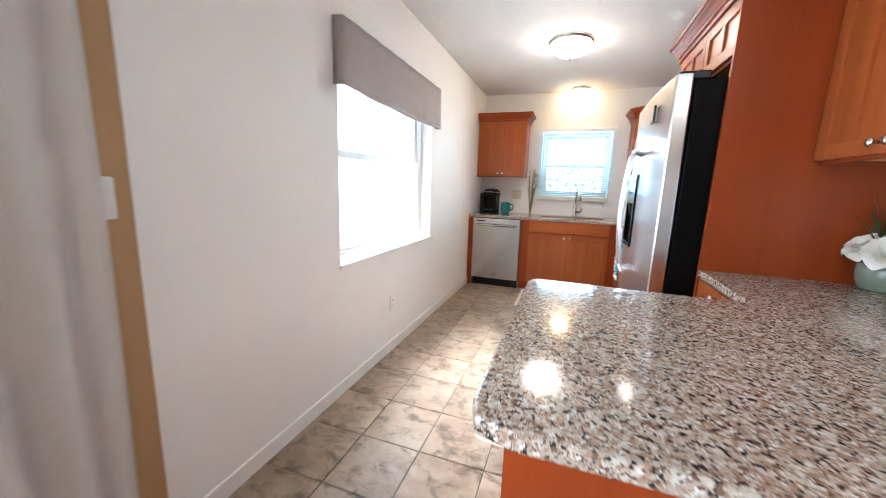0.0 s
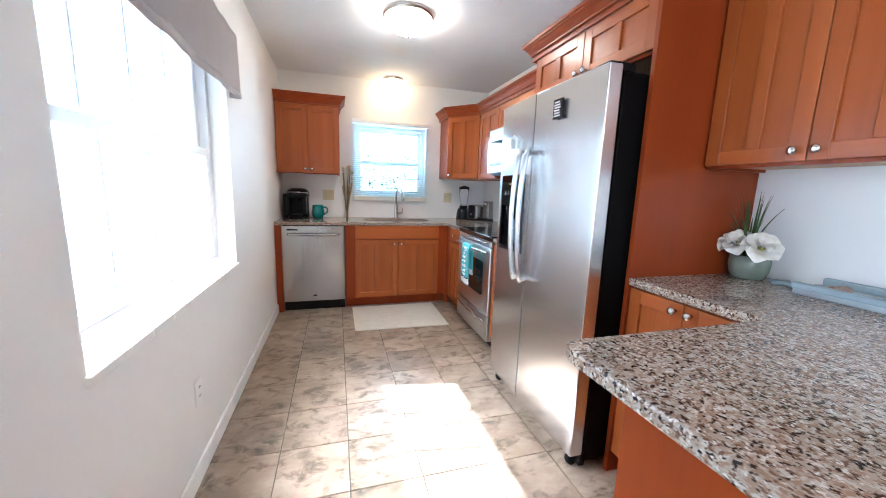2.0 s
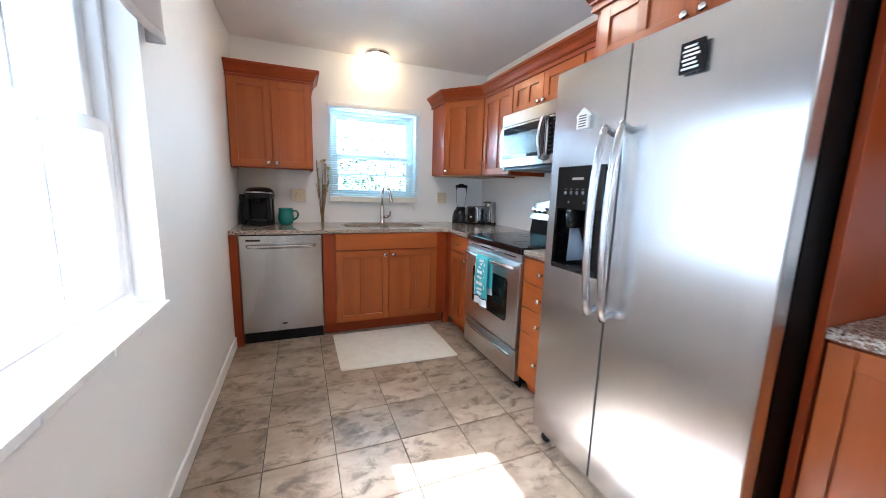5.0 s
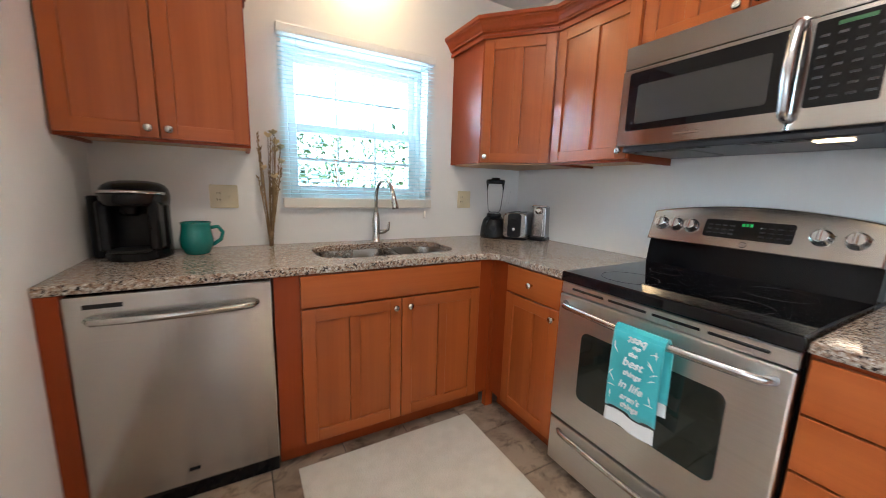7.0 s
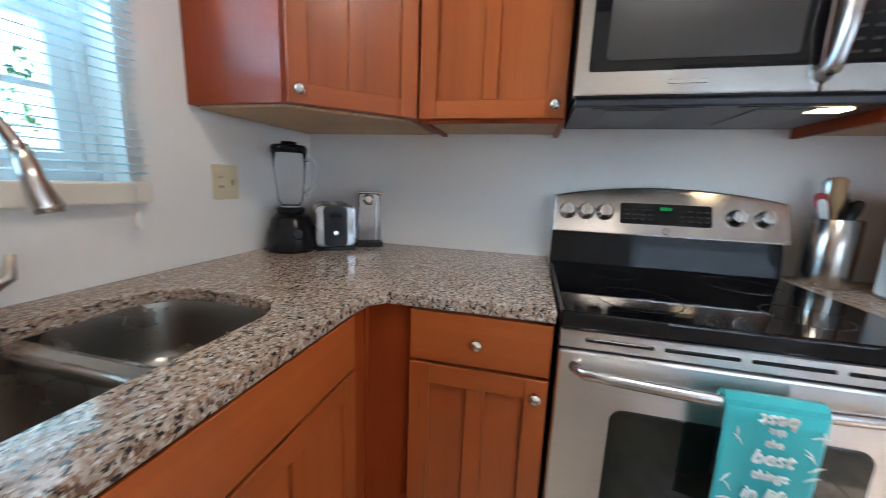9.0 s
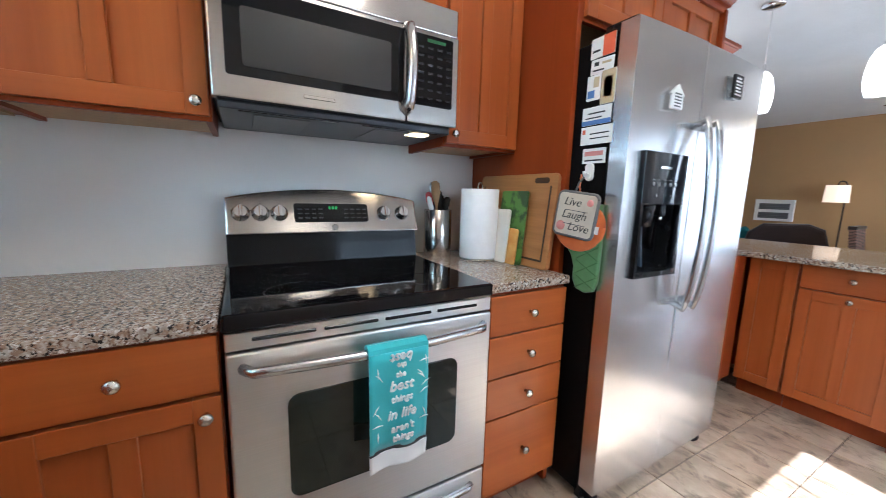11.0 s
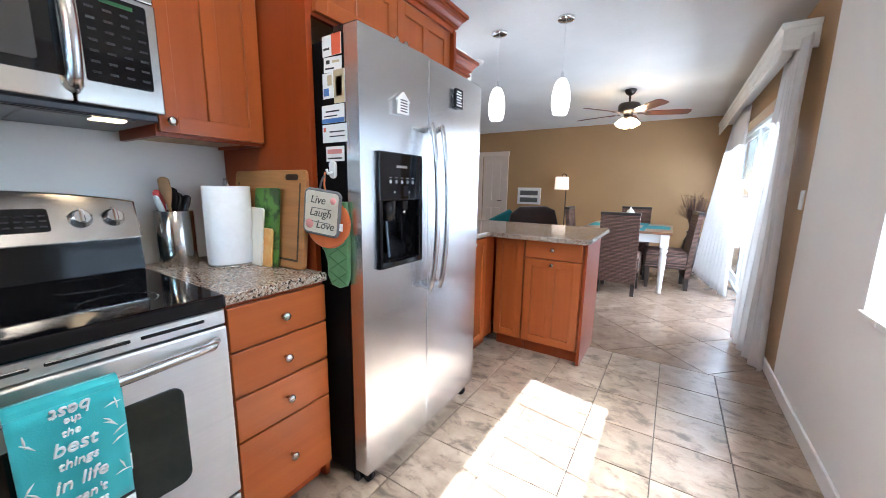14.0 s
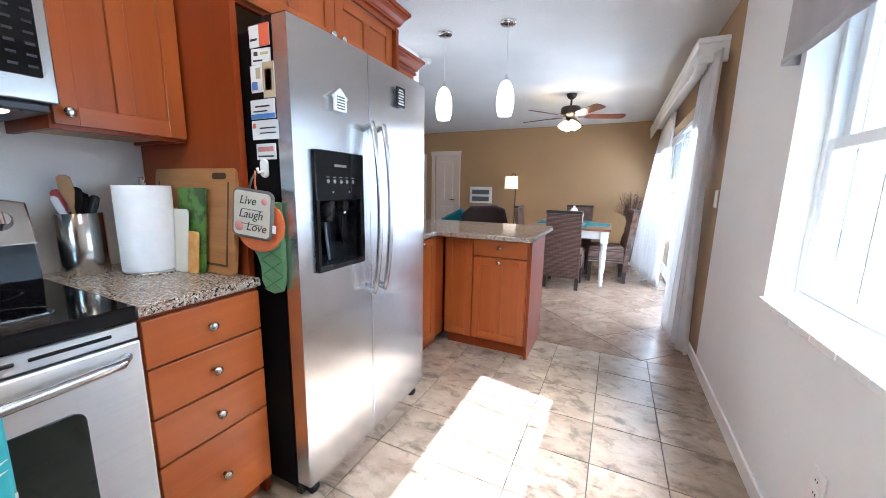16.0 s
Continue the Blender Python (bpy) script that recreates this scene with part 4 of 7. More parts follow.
def hung_window(name, at, rz, w, z0, z1, meet, cols, rows, label):
    win = thing(name, at, label, "window", rz)
    win["kind"] = "structure"
    f = 0.03
    part("window_frame", boxes((0, 0, z0, f, 0.085, z1), (w - f, 0, z0, w, 0.085, z1), (f, 0, z0, w - f, 0.085, z0 + f), (f, 0, z1 - f, w - f, 0.085, z1), bevel=0.003), VINYL, win)
    lo = sash(win, w - 2 * f, z0 + f, meet + 0.02, 0.006, 0.036, cols, rows)
    up = sash(win, w - 2 * f, meet - 0.02, z1 - f, 0.042, 0.072, cols, rows)
    for s in (lo, up):
        s.location = (f, 0, 0)
    part("sash_lock", boxes((w / 2 - 0.03, -0.006, meet + 0.012, w / 2 + 0.03, 0.012, meet + 0.028), bevel=0.004), VINYL, lo)
    return win


hung_window("window_1", (XW - 0.095, WIN[0], 0), 90, WIN[1] - WIN[0], WIN[2] + 0.02, WIN[3], 1.44, 4, 1, "white vinyl double-hung window with faint glazing bars")
hung_window("window_2", (WINN[0], YN + 0.10, 0), 0, WINN[1] - WINN[0], WINN[2], WINN[3], 1.575, 3, 2, "white vinyl double-hung window over the sink")

sill = tagged(new("window_sill"), "white tiled window sill with thin joints", "window sill", kind="structure")
sy, k = WIN[0] - 0.012, 9
step = (WIN[1] - WIN[0] + 0.024) / k
for i in range(k):
    part("sill_tile", boxes((XW - 0.105, sy + i * step + 0.001, WIN[2] - 0.028, XW + 0.014, sy + (i + 1) * step - 0.001, WIN[2]), bevel=0.004, seg=2), TRIM, sill)


def cloth_sheet(points, z_lo, z_hi, wave, n_z=14, thick=0.003, sag=0.0):
    """A hanging sheet along plan points with a thickness; wave(s, z) shifts it outward."""
    bm = bmesh.new()
    n = len(points)
    layers = []
    for side in (0, 1):
        grid = []
        for i, (x, y) in enumerate(points):
            j = min(i, n - 2)
            d = Vector((points[j + 1][0] - points[j][0], points[j + 1][1] - points[j][1])).normalized()
            nx, ny = d.y, -d.x
            col = []
            for k_ in range(n_z + 1):
                s = k_ / n_z
                z = z_lo + (z_hi - z_lo) * s - sag * math.sin(math.pi * i / (n - 1)) * (1 - s)
                o = wave(i / (n - 1), s) + side * thick
                col.append(bm.verts.new((x + nx * o, y + ny * o, z)))
            grid.append(col)
        layers.append(grid)
    a, b = layers
    for g, flip in ((a, True), (b, False)):
        for i in range(n - 1):
            for k_ in range(n_z):
                q = (g[i][k_], g[i + 1][k_], g[i + 1][k_ + 1], g[i][k_ + 1])
                bm.faces.new(q[::-1] if flip else q).smooth = True
    rim_a = [a[i][0] for i in range(n)] + [a[-1][k_] for k_ in range(1, n_z + 1)] + [a[i][-1] for i in range(n - 2, -1, -1)] + [a[0][k_] for k_ in range(n_z - 1, 0, -1)]
    rim_b = [b[i][0] for i in range(n)] + [b[-1][k_] for k_ in range(1, n_z + 1)] + [b[i][-1] for i in range(n - 2, -1, -1)] + [b[0][k_] for k_ in range(n_z - 1, 0, -1)]
    m = len(rim_a)
    for i in range(m):
        bm.faces.new((rim_a[i], rim_a[(i + 1) % m], rim_b[(i + 1) % m], rim_b[i]))
    bmesh.ops.recalc_face_normals(bm, faces=bm.faces[:])
    return bm


# fabric valance on the west window
val = thing("window_valance", (0, 0, 0), "grey linen fabric valance above the window", "valance")
vp = [(XW + 0.004, 3.495), (XW + 0.05, 3.497), (XW + 0.06, 3.51)] + [(XW + 0.06, 3.51 + 1.43 * i / 40) for i in range(1, 40)] + [(XW + 0.06, 4.94), (XW + 0.05, 4.953), (XW + 0.004, 4.955)]
part("cloth", cloth_sheet(vp, 1.770, 2.09, lambda s, z: 0.006 * math.sin(s * 21) * (1 - z) + 0.003 * math.sin(s * 55 + 1), 8, 0.003, sag=0.022), VALANCE_CLOTH, val)
part("hem", cloth_sheet(vp, 1.763, 1.785, lambda s, z: 0.006 * math.sin(s * 21) + 0.0035 + 0.003 * math.sin(s * 55 + 1), 2, 0.003, sag=0.022), FABRIC_GREY, val)
part("rod", tube(bmesh.new(), [(XW + 0.045, 3.50, 2.075), (XW + 0.045, 4.95, 2.075)], 0.008, 8), TRIM, val)

# venetian blind over the sink
blind = thing("venetian_blind", (0, YN, 0), "white venetian blind with open slats over the sink window", "blind")
bx0, bx1 = -0.475, 0.425
part("head_rail", boxes((bx0 - 0.005, -0.055, 2.005, bx1 + 0.005, -0.002, 2.05), bevel=0.004), TRIM, blind)
part("bottom_rail", boxes((bx0, -0.045, 1.122, bx1, -0.008, 1.178), bevel=0.006, seg=2), CREAM, blind, "cream bottom rail")
slat = bmesh.new()
box(slat, bx0, -0.0125, -0.0008, bx1, 0.0125, 0.0008)
slat_ob = part("slat", slat, SLAT, blind)
slat_ob.matrix_basis = pose(0, -0.028, 1.20, 10)
for i in range(1, 37):
    s = new("slat", slat_ob.data)
    s.parent = blind
    s.matrix_basis = pose(0, -0.028, 1.20 + i * 0.0218, 10)
for x in (bx0 + 0.09, (bx0 + bx1) / 2, bx1 - 0.09):
    part("ladder_cord", tube(bmesh.new(), [(x, -0.042, 1.17), (x, -0.042, 2.01)], 0.0012, 6), TRIM, blind)
part("pull_cord", tube(bmesh.new(), [(bx1 - 0.05, -0.05, 2.0), (bx1 - 0.052, -0.052, 1.5), (bx1 - 0.05, -0.05, 1.10)], 0.0014, 6), TRIM, blind)
part("cord_tassel", turned(bmesh.new(), [(0.003, 1.102), (0.008, 1.085), (0.009, 1.06), (0.004, 1.055)], 10, (bx1 - 0.05, -0.05, 0)), TRIM, blind)

# sliding glass door, cornice board and curtains in the dining room
slide = thing("sliding_door", (XD - 0.10, SLIDE[0], 0), "white framed sliding glass door to the outside", "door", 90)
slide["kind"] = "structure"
w = SLIDE[1] - SLIDE[0]
part("door_frame", boxes((0, 0, 0, 0.05, 0.10, 2.08), (w - 0.05, 0, 0, w, 0.10, 2.08), (0.05, 0, 2.03, w - 0.05, 0.10, 2.08), (0.05, 0, 0, w - 0.05, 0.10, 0.03), bevel=0.003), VINYL, slide)
for i in range(3):
    x0 = 0.05 + i * (w - 0.10) / 3
    x1, y0 = x0 + (w - 0.10) / 3 + 0.03, 0.02 + 0.035 * (i % 2)
    leaf = part("door_leaf", boxes((x0, y0, 0.03, x0 + 0.06, y0 + 0.03, 2.03), (x1 - 0.06, y0, 0.03, x1, y0 + 0.03, 2.03), (x0 + 0.06, y0, 1.96, x1 - 0.06, y0 + 0.03, 2.03), (x0 + 0.06, y0, 0.03, x1 - 0.06, y0 + 0.03, 0.13), bevel=0.003), VINYL, slide)
    pane("pane", boxes((x0 + 0.058, y0 + 0.013, 0.128, x1 - 0.058, y0 + 0.017, 1.962)), leaf)
corn = thing("curtain_cornice", (0, 0, 0), "long white wooden cornice board over the curtains", "cornice")
part("front_board", prism(bmesh.new(), [(-1.095, 2.165), (-1.080, 2.165), (-1.078, 2.20), (-1.072, 2.205), (-1.072, 2.285), (-1.060, 2.305), (-1.058, 2.335), (-1.095, 2.335)], -1.95, 2.215, "y"), TRIM, corn)
part("end_board", prism(bmesh.new(), [(XD + 0.002, 2.165), (-1.072, 2.165), (-1.072, 2.335), (XD + 0.002, 2.335)], 2.195, 2.213, "y"), TRIM, corn)
part("end_moulding", boxes((XD + 0.002, 2.213, 2.295, -1.058, 2.228, 2.335), (XD + 0.002, 2.213, 2.165, -1.078, 2.220, 2.20), bevel=0.004), TRIM, corn)
part("top_board", boxes((XD + 0.002, -1.95, 2.318, -1.095, 2.195, 2.333)), TRIM, corn)


def curtain(y0, y1, folds, label, flare=0.035):
    c = thing("curtain", (0, 0, 0), label, "curtain", group="curtains at the sliding door")
    n = folds * 8
    pts = [(-1.180, y0 + (y1 - y0) * i / n) for i in range(n + 1)]
    amp = 0.034
    part("cloth", cloth_sheet(pts, 0.02, 2.20, lambda s, z: amp * (0.55 + 0.45 * (1 - z)) * math.sin(s * folds * 2 * math.pi + 0.9 * math.sin(3 * z)) + 0.012 * math.sin(5 * s + 4 * z) + flare * (1 - z) * (1 - s), 20, 0.002), SHEER, c)
    return c


curtain(-1.15, 0.30, 9, "white sheer curtain hanging to the floor", 0.22)
curtain(1.72, 2.41, 5, "white sheer curtain drawn to the door's side")

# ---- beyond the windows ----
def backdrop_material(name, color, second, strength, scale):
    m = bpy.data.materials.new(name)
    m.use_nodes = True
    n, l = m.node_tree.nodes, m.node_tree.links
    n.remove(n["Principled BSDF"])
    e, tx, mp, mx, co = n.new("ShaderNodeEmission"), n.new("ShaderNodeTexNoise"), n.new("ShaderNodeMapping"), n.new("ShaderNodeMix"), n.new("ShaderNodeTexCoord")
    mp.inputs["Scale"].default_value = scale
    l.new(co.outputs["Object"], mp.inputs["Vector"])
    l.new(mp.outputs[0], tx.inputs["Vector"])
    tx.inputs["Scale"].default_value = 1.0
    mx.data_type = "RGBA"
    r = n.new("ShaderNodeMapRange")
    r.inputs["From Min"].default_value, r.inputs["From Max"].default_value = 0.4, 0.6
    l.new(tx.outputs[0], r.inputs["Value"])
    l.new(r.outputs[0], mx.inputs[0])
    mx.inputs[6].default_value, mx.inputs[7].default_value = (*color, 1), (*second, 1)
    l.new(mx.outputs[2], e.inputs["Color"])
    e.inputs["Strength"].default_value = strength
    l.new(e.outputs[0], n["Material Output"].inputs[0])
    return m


# Emissive sheets stand in for the glaring outdoors and also light the rooms.
GLOW_SHEET_W = backdrop_material("glowing_sheet_west", (1.0, 1.0, 1.0), (0.80, 0.95, 0.98), 0.5, (0.5, 0.5, 0.5))
GLOW_SHEET_N = backdrop_material("glowing_sheet_north", (0.85, 1.0, 1.0), (0.40, 0.80, 0.88), 1.5, (0.35, 0.35, 3.0))
setting("backdrop_west", boxes((-40.2, -190, -0.15, -40.0, 80, 24.0)), GLOW_SHEET_W, "glowing sheet standing in for daylight beyond the windows", "backdrop")
setting("backdrop_north", boxes((-7, 13.0, -0.15, 9, 13.2, 7.0)), GLOW_SHEET_N, "glowing sheet standing in for daylight and siding beyond the sink window", "backdrop")
LEAF = material("green_leaf", (0.11, 0.20, 0.075), 0.5, second=(0.06, 0.12, 0.04), scale=(9, 9, 9), vary=0.3)
TWIG = material("brown_twig", (0.12, 0.07, 0.035), 0.8, second=(0.08, 0.045, 0.02), scale=(30, 30, 30))


def shrub(at, height, spread, leaves, seed):
    rng = random.Random(seed)
    s = thing("shrub", at, "leafy green shrub outside the sink window", "shrub", group="shrubs outside")
    stems, crown = bmesh.new(), bmesh.new()
    for i in range(9):
        a, r = rng.uniform(0, 6.28), rng.uniform(0.2, 0.9) * spread
        tube(stems, [(0, 0, 0), (r * 0.4 * math.cos(a), r * 0.4 * math.sin(a), height * 0.45), (r * math.cos(a), r * math.sin(a), height * rng.uniform(0.75, 1.0))], [0.018, 0.012, 0.004], 6)
    for i in range(leaves):
        a, r, z = rng.uniform(0, 6.28), spread * math.sqrt(rng.random()), height * (0.25 + 0.8 * rng.random())
        c = Vector((r * math.cos(a), r * math.sin(a), z))
        m = Matrix.Translation(c) @ Euler((rng.uniform(-1.2, 1.2), rng.uniform(-1.2, 1.2), a)).to_matrix().to_4x4()
        L = rng.uniform(0.05, 0.10)
        crown.faces.new([crown.verts.new(m @ Vector(p)) for p in ((0, 0, 0), (L * 0.5, L * 0.24, 0.01), (L, 0, 0), (L * 0.5, -L * 0.24, 0.01))])
    part("stems", stems, TWIG, s)
    part("leaves", crown, LEAF, s, "many small pointed green leaves")


shrub((-0.45, 8.7, -0.16), 1.80, 0.52, 820, 3)
shrub((0.45, 8.9, -0.16), 1.92, 0.56, 880, 5)
shrub((1.35, 8.8, -0.16), 1.98, 0.58, 900, 7)

def neighbour_house():
    """A low pale house across the drive, its near side in the shade."""
    h = thing("house", (-8.0, 0, -0.16), "pale low neighbouring house with white framed windows", "house", 90)
    SIDING = material("pale_siding", (0.85, 0.86, 0.86), 0.7, second=(0.81, 0.82, 0.82), scale=(1, 1, 1))
    ROOFING = material("grey_shingle_roof", (0.22, 0.21, 0.20), 0.9, second=(0.16, 0.15, 0.145), scale=(6, 6, 6), bump=0.5, bump_scale=40)
    DAYGLASS = material("pale_house_blinds", (0.55, 0.66, 0.68), 0.3)
    part("wall", boxes((-30, 0.0, 0, 14, 6.0, 2.9)), SIDING, h)
    for k_ in range(14):
        part("siding_board", boxes((-30, -0.022, 0.12 + k_ * 0.20, 14, -0.002, 0.30 + k_ * 0.20), bevel=0.004), SIDING, h)
    part("roof", prism(bmesh.new(), [(-0.6, 2.86), (6.6, 2.86), (3.0, 4.3)], -30.5, 14.5, "x"), ROOFING, h)
    for x in (-24.0, -19.0, -13.5, -9.0, -4.6, -1.6, 2.2, 5.4, 8.6):
        w_ = part("window", boxes((x - 0.62, -0.06, 1.0, x + 0.62, -0.024, 2.3), bevel=0.006), VINYL, h)
        for z0, z1 in ((1.07, 1.61), (1.69, 2.23)):
            part("pane", boxes((x - 0.54, -0.066, z0, x + 0.54, -0.058, z1)), DAYGLASS, w_)


neighbour_house()

# ---- ceiling lamps ----
GLOW = material("frosted_lamp_glass", (1.0, 0.82, 0.60), 0.4, emit=8.0)
GLOW_SMALL = material("frosted_small_lamp_glass", (1.0, 0.68, 0.34), 0.4, emit=5.0)
GLOW_PENDANT = material("frosted_pendant_glass", (1.0, 0.93, 0.84), 0.4, emit=1.0)
GLOW_FAN = material("frosted_fan_glass", (1.0, 0.74, 0.42), 0.4, emit=7.5)


def flush_lamp(at, r, drop, label, glow):
    lamp = thing("ceiling_lamp", at, label, "ceiling lamp", group="flush ceiling lamps")
    part("pan", turned(bmesh.new(), [(r * 0.99, 0), (r, -0.006), (r * 0.97, -0.022), (r * 0.88, -0.03)], 36), NICKEL, lamp)
    part("glass_bowl", turned(bmesh.new(), [(r * 0.90 * math.cos(radians(a)), -0.024 - drop * math.sin(radians(a))) for a in range(0, 88, 8)], 36), glow, lamp, "glowing frosted glass bowl")
    part("finial", turned(bmesh.new(), [(0.012, -0.022 - drop), (0.014, -0.032 - drop), (0.007, -0.040 - drop), (0.009, -0.046 - drop), (0.003, -0.054 - drop)], 14), NICKEL, lamp)


flush_lamp((-0.15, 5.25, CEIL), 0.185, 0.105, "round flush ceiling lamp with a glowing glass bowl", GLOW)
flush_lamp((-0.03, 6.775, CEIL), 0.115, 0.075, "small round flush ceiling lamp glowing above the sink", GLOW_SMALL)


def pendant(at):
    p = thing("pendant_lamp", at, "white frosted glass pendant lamp over the peninsula", "pendant lamp", group="pendants over the peninsula")
    part("canopy", turned(bmesh.new(), [(0.062, 0), (0.063, -0.012), (0.055, -0.022), (0.012, -0.026)], 24), CHROME, p)
    part("cord", tube(bmesh.new(), [(0, 0, -0.02), (0, 0, -0.39)], 0.0022, 6), TRIM, p)
    part("socket", turned(bmesh.new(), [(0.004, -0.372), (0.010, -0.382), (0.014, -0.422), (0.018, -0.427)], 14), CHROME, p)
    part("shade", turned(bmesh.new(), [(0.018, -0.422), (0.036, -0.437), (0.054, -0.475), (0.065, -0.535), (0.068, -0.585), (0.064, -0.635), (0.051, -0.682), (0.047, -0.682)], 28), GLOW_PENDANT, p, "glowing white glass shade")
    return p


pendant((0.226, 2.64, CEIL))
pendant((0.755, 2.65, CEIL))

smoke = thing("smoke_detector", (1.22, 2.15, CEIL), "round white smoke detector on the ceiling", "smoke detector")
part("base", turned(bmesh.new(), [(0.065, 0), (0.065, -0.012)], 24), TRIM, smoke)
part("cover", turned(bmesh.new(), [(0.060, -0.012), (0.058, -0.026), (0.030, -0.036), (0.010, -0.037)], 24), TRIM, smoke)

# ---- rug ----
rug_bm = bmesh.new()
prism(rug_bm, [(-0.517, 6.270), (-0.517, 5.640), (-0.515, 5.630), (0.345, 5.592), (0.353, 5.60), (0.357, 6.262), (0.350, 6.272)], 0.0, 0.012, bevel=0.004)
tagged(part("kitchen_rug", rug_bm, RUG), "plain cream woven rug on the tile floor", "rug")

# ---- plates on the walls ----
ALMOND = material("almond_plastic", (0.62, 0.53, 0.35), 0.4)


def plate(name, at, rz, w, h, mat, label, category, kind):
    p = thing(name, at, label, category, rz)
    cover = part("cover_plate", prism(bmesh.new(), rounded(-w / 2, -h / 2, w / 2, h / 2, 0.006, 3), -0.006, 0.0, "y", 0.002), mat, p)
    if kind == "outlet":
        for z in (-0.021, 0.021):
            face = part("socket", prism(bmesh.new(), rounded(-0.016, z - 0.013, 0.016, z + 0.013, 0.008, 3), -0.008, -0.005, "y", 0.001), mat, cover)
            for x in (-0.006, 0.006):
                part("slot", boxes((x - 0.0012, -0.0088, z - 0.004, x + 0.0012, -0.0078, z + 0.005)), BLACK, face)
    elif kind == "double":
        face = part("socket", prism(bmesh.new(), rounded(-0.040, -0.033, -0.008, 0.033, 0.006, 3), -0.008, -0.005, "y", 0.001), mat, cover)
        for z in (-0.016, 0.016):
            for x in (-0.030, -0.018):
                part("slot", boxes((x - 0.0015, -0.0090, z - 0.004, x + 0.0015, -0.0078, z + 0.005)), BLACK, face)
        part("toggle", boxes((0.019, -0.018, -0.010, 0.029, -0.005, 0.010), bevel=0.003), mat, cover)
    else:
        part("rocker", boxes((-0.016, -0.009, -0.033, 0.016, -0.005, 0.033), bevel=0.002), mat, cover)
    return p


plate("wall_outlet", (-0.75, YN, 1.178), 0, 0.125, 0.118, ALMOND, "almond plastic outlet and switch plate", "outlet", "double")
plate("wall_outlet", (0.705, YN, 1.18), 0, 0.105, 0.118, ALMOND, "almond plastic outlet and switch plate", "outlet", "double")
plate("wall_outlet", (XW, 4.17, 0.38), 90, 0.075, 0.118, TRIM, "white wall outlet below the window", "outlet", "outlet")
plate("light_switch", (XD, 2.45, 1.205), 90, 0.075, 0.118, TRIM, "white light switch plate on the tan wall", "light switch", "switch")

# ---- on the north worktop ----
def coffee_maker():
    c = thing("coffee_maker", (-1.075, 6.74, CT), "black single-cup coffee maker with silver handle", "coffee maker", -8)
    oval = [(0.112 * math.cos(radians(a)) + 0.012, 0.140 * math.sin(radians(a)) - 0.005) for a in range(0, 360, 10)]
    part("base", prism(bmesh.new(), oval, 0.0, 0.040, bevel=0.008), BLACK, c)
    back = [(x * 0.97 + 0.002, max(y, -0.02)) for x, y in oval]
    part("housing", prism(bmesh.new(), back, 0.035, 0.25, bevel=0.006), BLACK, c)
    for x in (-0.072, 0.094):
        part("side_column", boxes((x - 0.020, -0.105, 0.038, x + 0.020, -0.015, 0.245), bevel=0.014, seg=3), BLACK, c)
    part("water_tank", prism(bmesh.new(), rounded(-0.140, -0.06, -0.085, 0.10, 0.025, 5), 0.004, 0.262, bevel=0.008), SMOKE_DARK, c, "smoky clear water tank")
    head_bm, rings = bmesh.new(), []
    for q, z in ((1.0, 0.225), (1.03, 0.245), (1.03, 0.270), (0.98, 0.292), (0.88, 0.308), (0.70, 0.319), (0.40, 0.325), (0.05, 0.327)):
        rings.append([head_bm.verts.new((0.012 + (x - 0.012) * q, y * q, z - 0.10 * max(0, -y * q - 0.04) * (z > 0.28))) for x, y in oval])
    for a_, b_ in zip(rings, rings[1:]):
        for i in range(len(oval)):
            head_bm.faces.new((a_[i], a_[(i + 1) % len(oval)], b_[(i + 1) % len(oval)], b_[i])).smooth = True
    head_bm.faces.new(rings[0][::-1])
    head_bm.faces.new(rings[-1])
    head = part("head", head_bm, BLACK, c)
    arch = [(0.012 + 0.116 * math.cos(radians(a)), 0.146 * math.sin(radians(a)) - 0.005, 0.272 + 0.012 * math.sin(radians(a - 180))) for a in range(195, 350, 10)]
    part("handle", tube(bmesh.new(), arch, 0.0075, 10, 0.6), CHROME, head, "silver lift handle")
    part("spout", turned(bmesh.new(), [(0.030, 0.185), (0.036, 0.200), (0.040, 0.232)], 18, (0.012, -0.075, 0)), BLACK, c)
    part("drip_tray", prism(bmesh.new(), rounded(-0.055, -0.150, 0.080, -0.04, 0.03, 5), 0.038, 0.050, bevel=0.004), MATTE_BLACK, c)


SMOKE_DARK = material("dark_smoky_plastic", (0.008, 0.008, 0.009), 0.12, spec=0.3)
TEAL_GLAZE = material("teal_glaze", (0.012, 0.22, 0.19), 0.15, second=(0.010, 0.17, 0.15), scale=(14, 14, 14), coat=0.4)
coffee_maker()
mug = thing("mug", (-0.862, 6.735, CT), "large glossy teal ceramic mug", "mug")
mug.matrix_basis = mug.matrix_basis @ Matrix.Scale(1.15, 4)
part("cup", turned(bmesh.new(), [(0.038, 0), (0.045, 0.006), (0.056, 0.035), (0.058, 0.06), (0.052, 0.095), (0.050, 0.118), (0.0535, 0.127), (0.050, 0.128), (0.046, 0.117), (0.048, 0.09), (0.053, 0.055), (0.04, 0.012)], 28), TEAL_GLAZE, mug)
part("handle", tube(bmesh.new(), [(0.048, 0, 0.105), (0.075, 0, 0.108), (0.090, 0, 0.085), (0.082, 0, 0.055), (0.053, 0, 0.035)], 0.0075, 10), TEAL_GLAZE, mug)


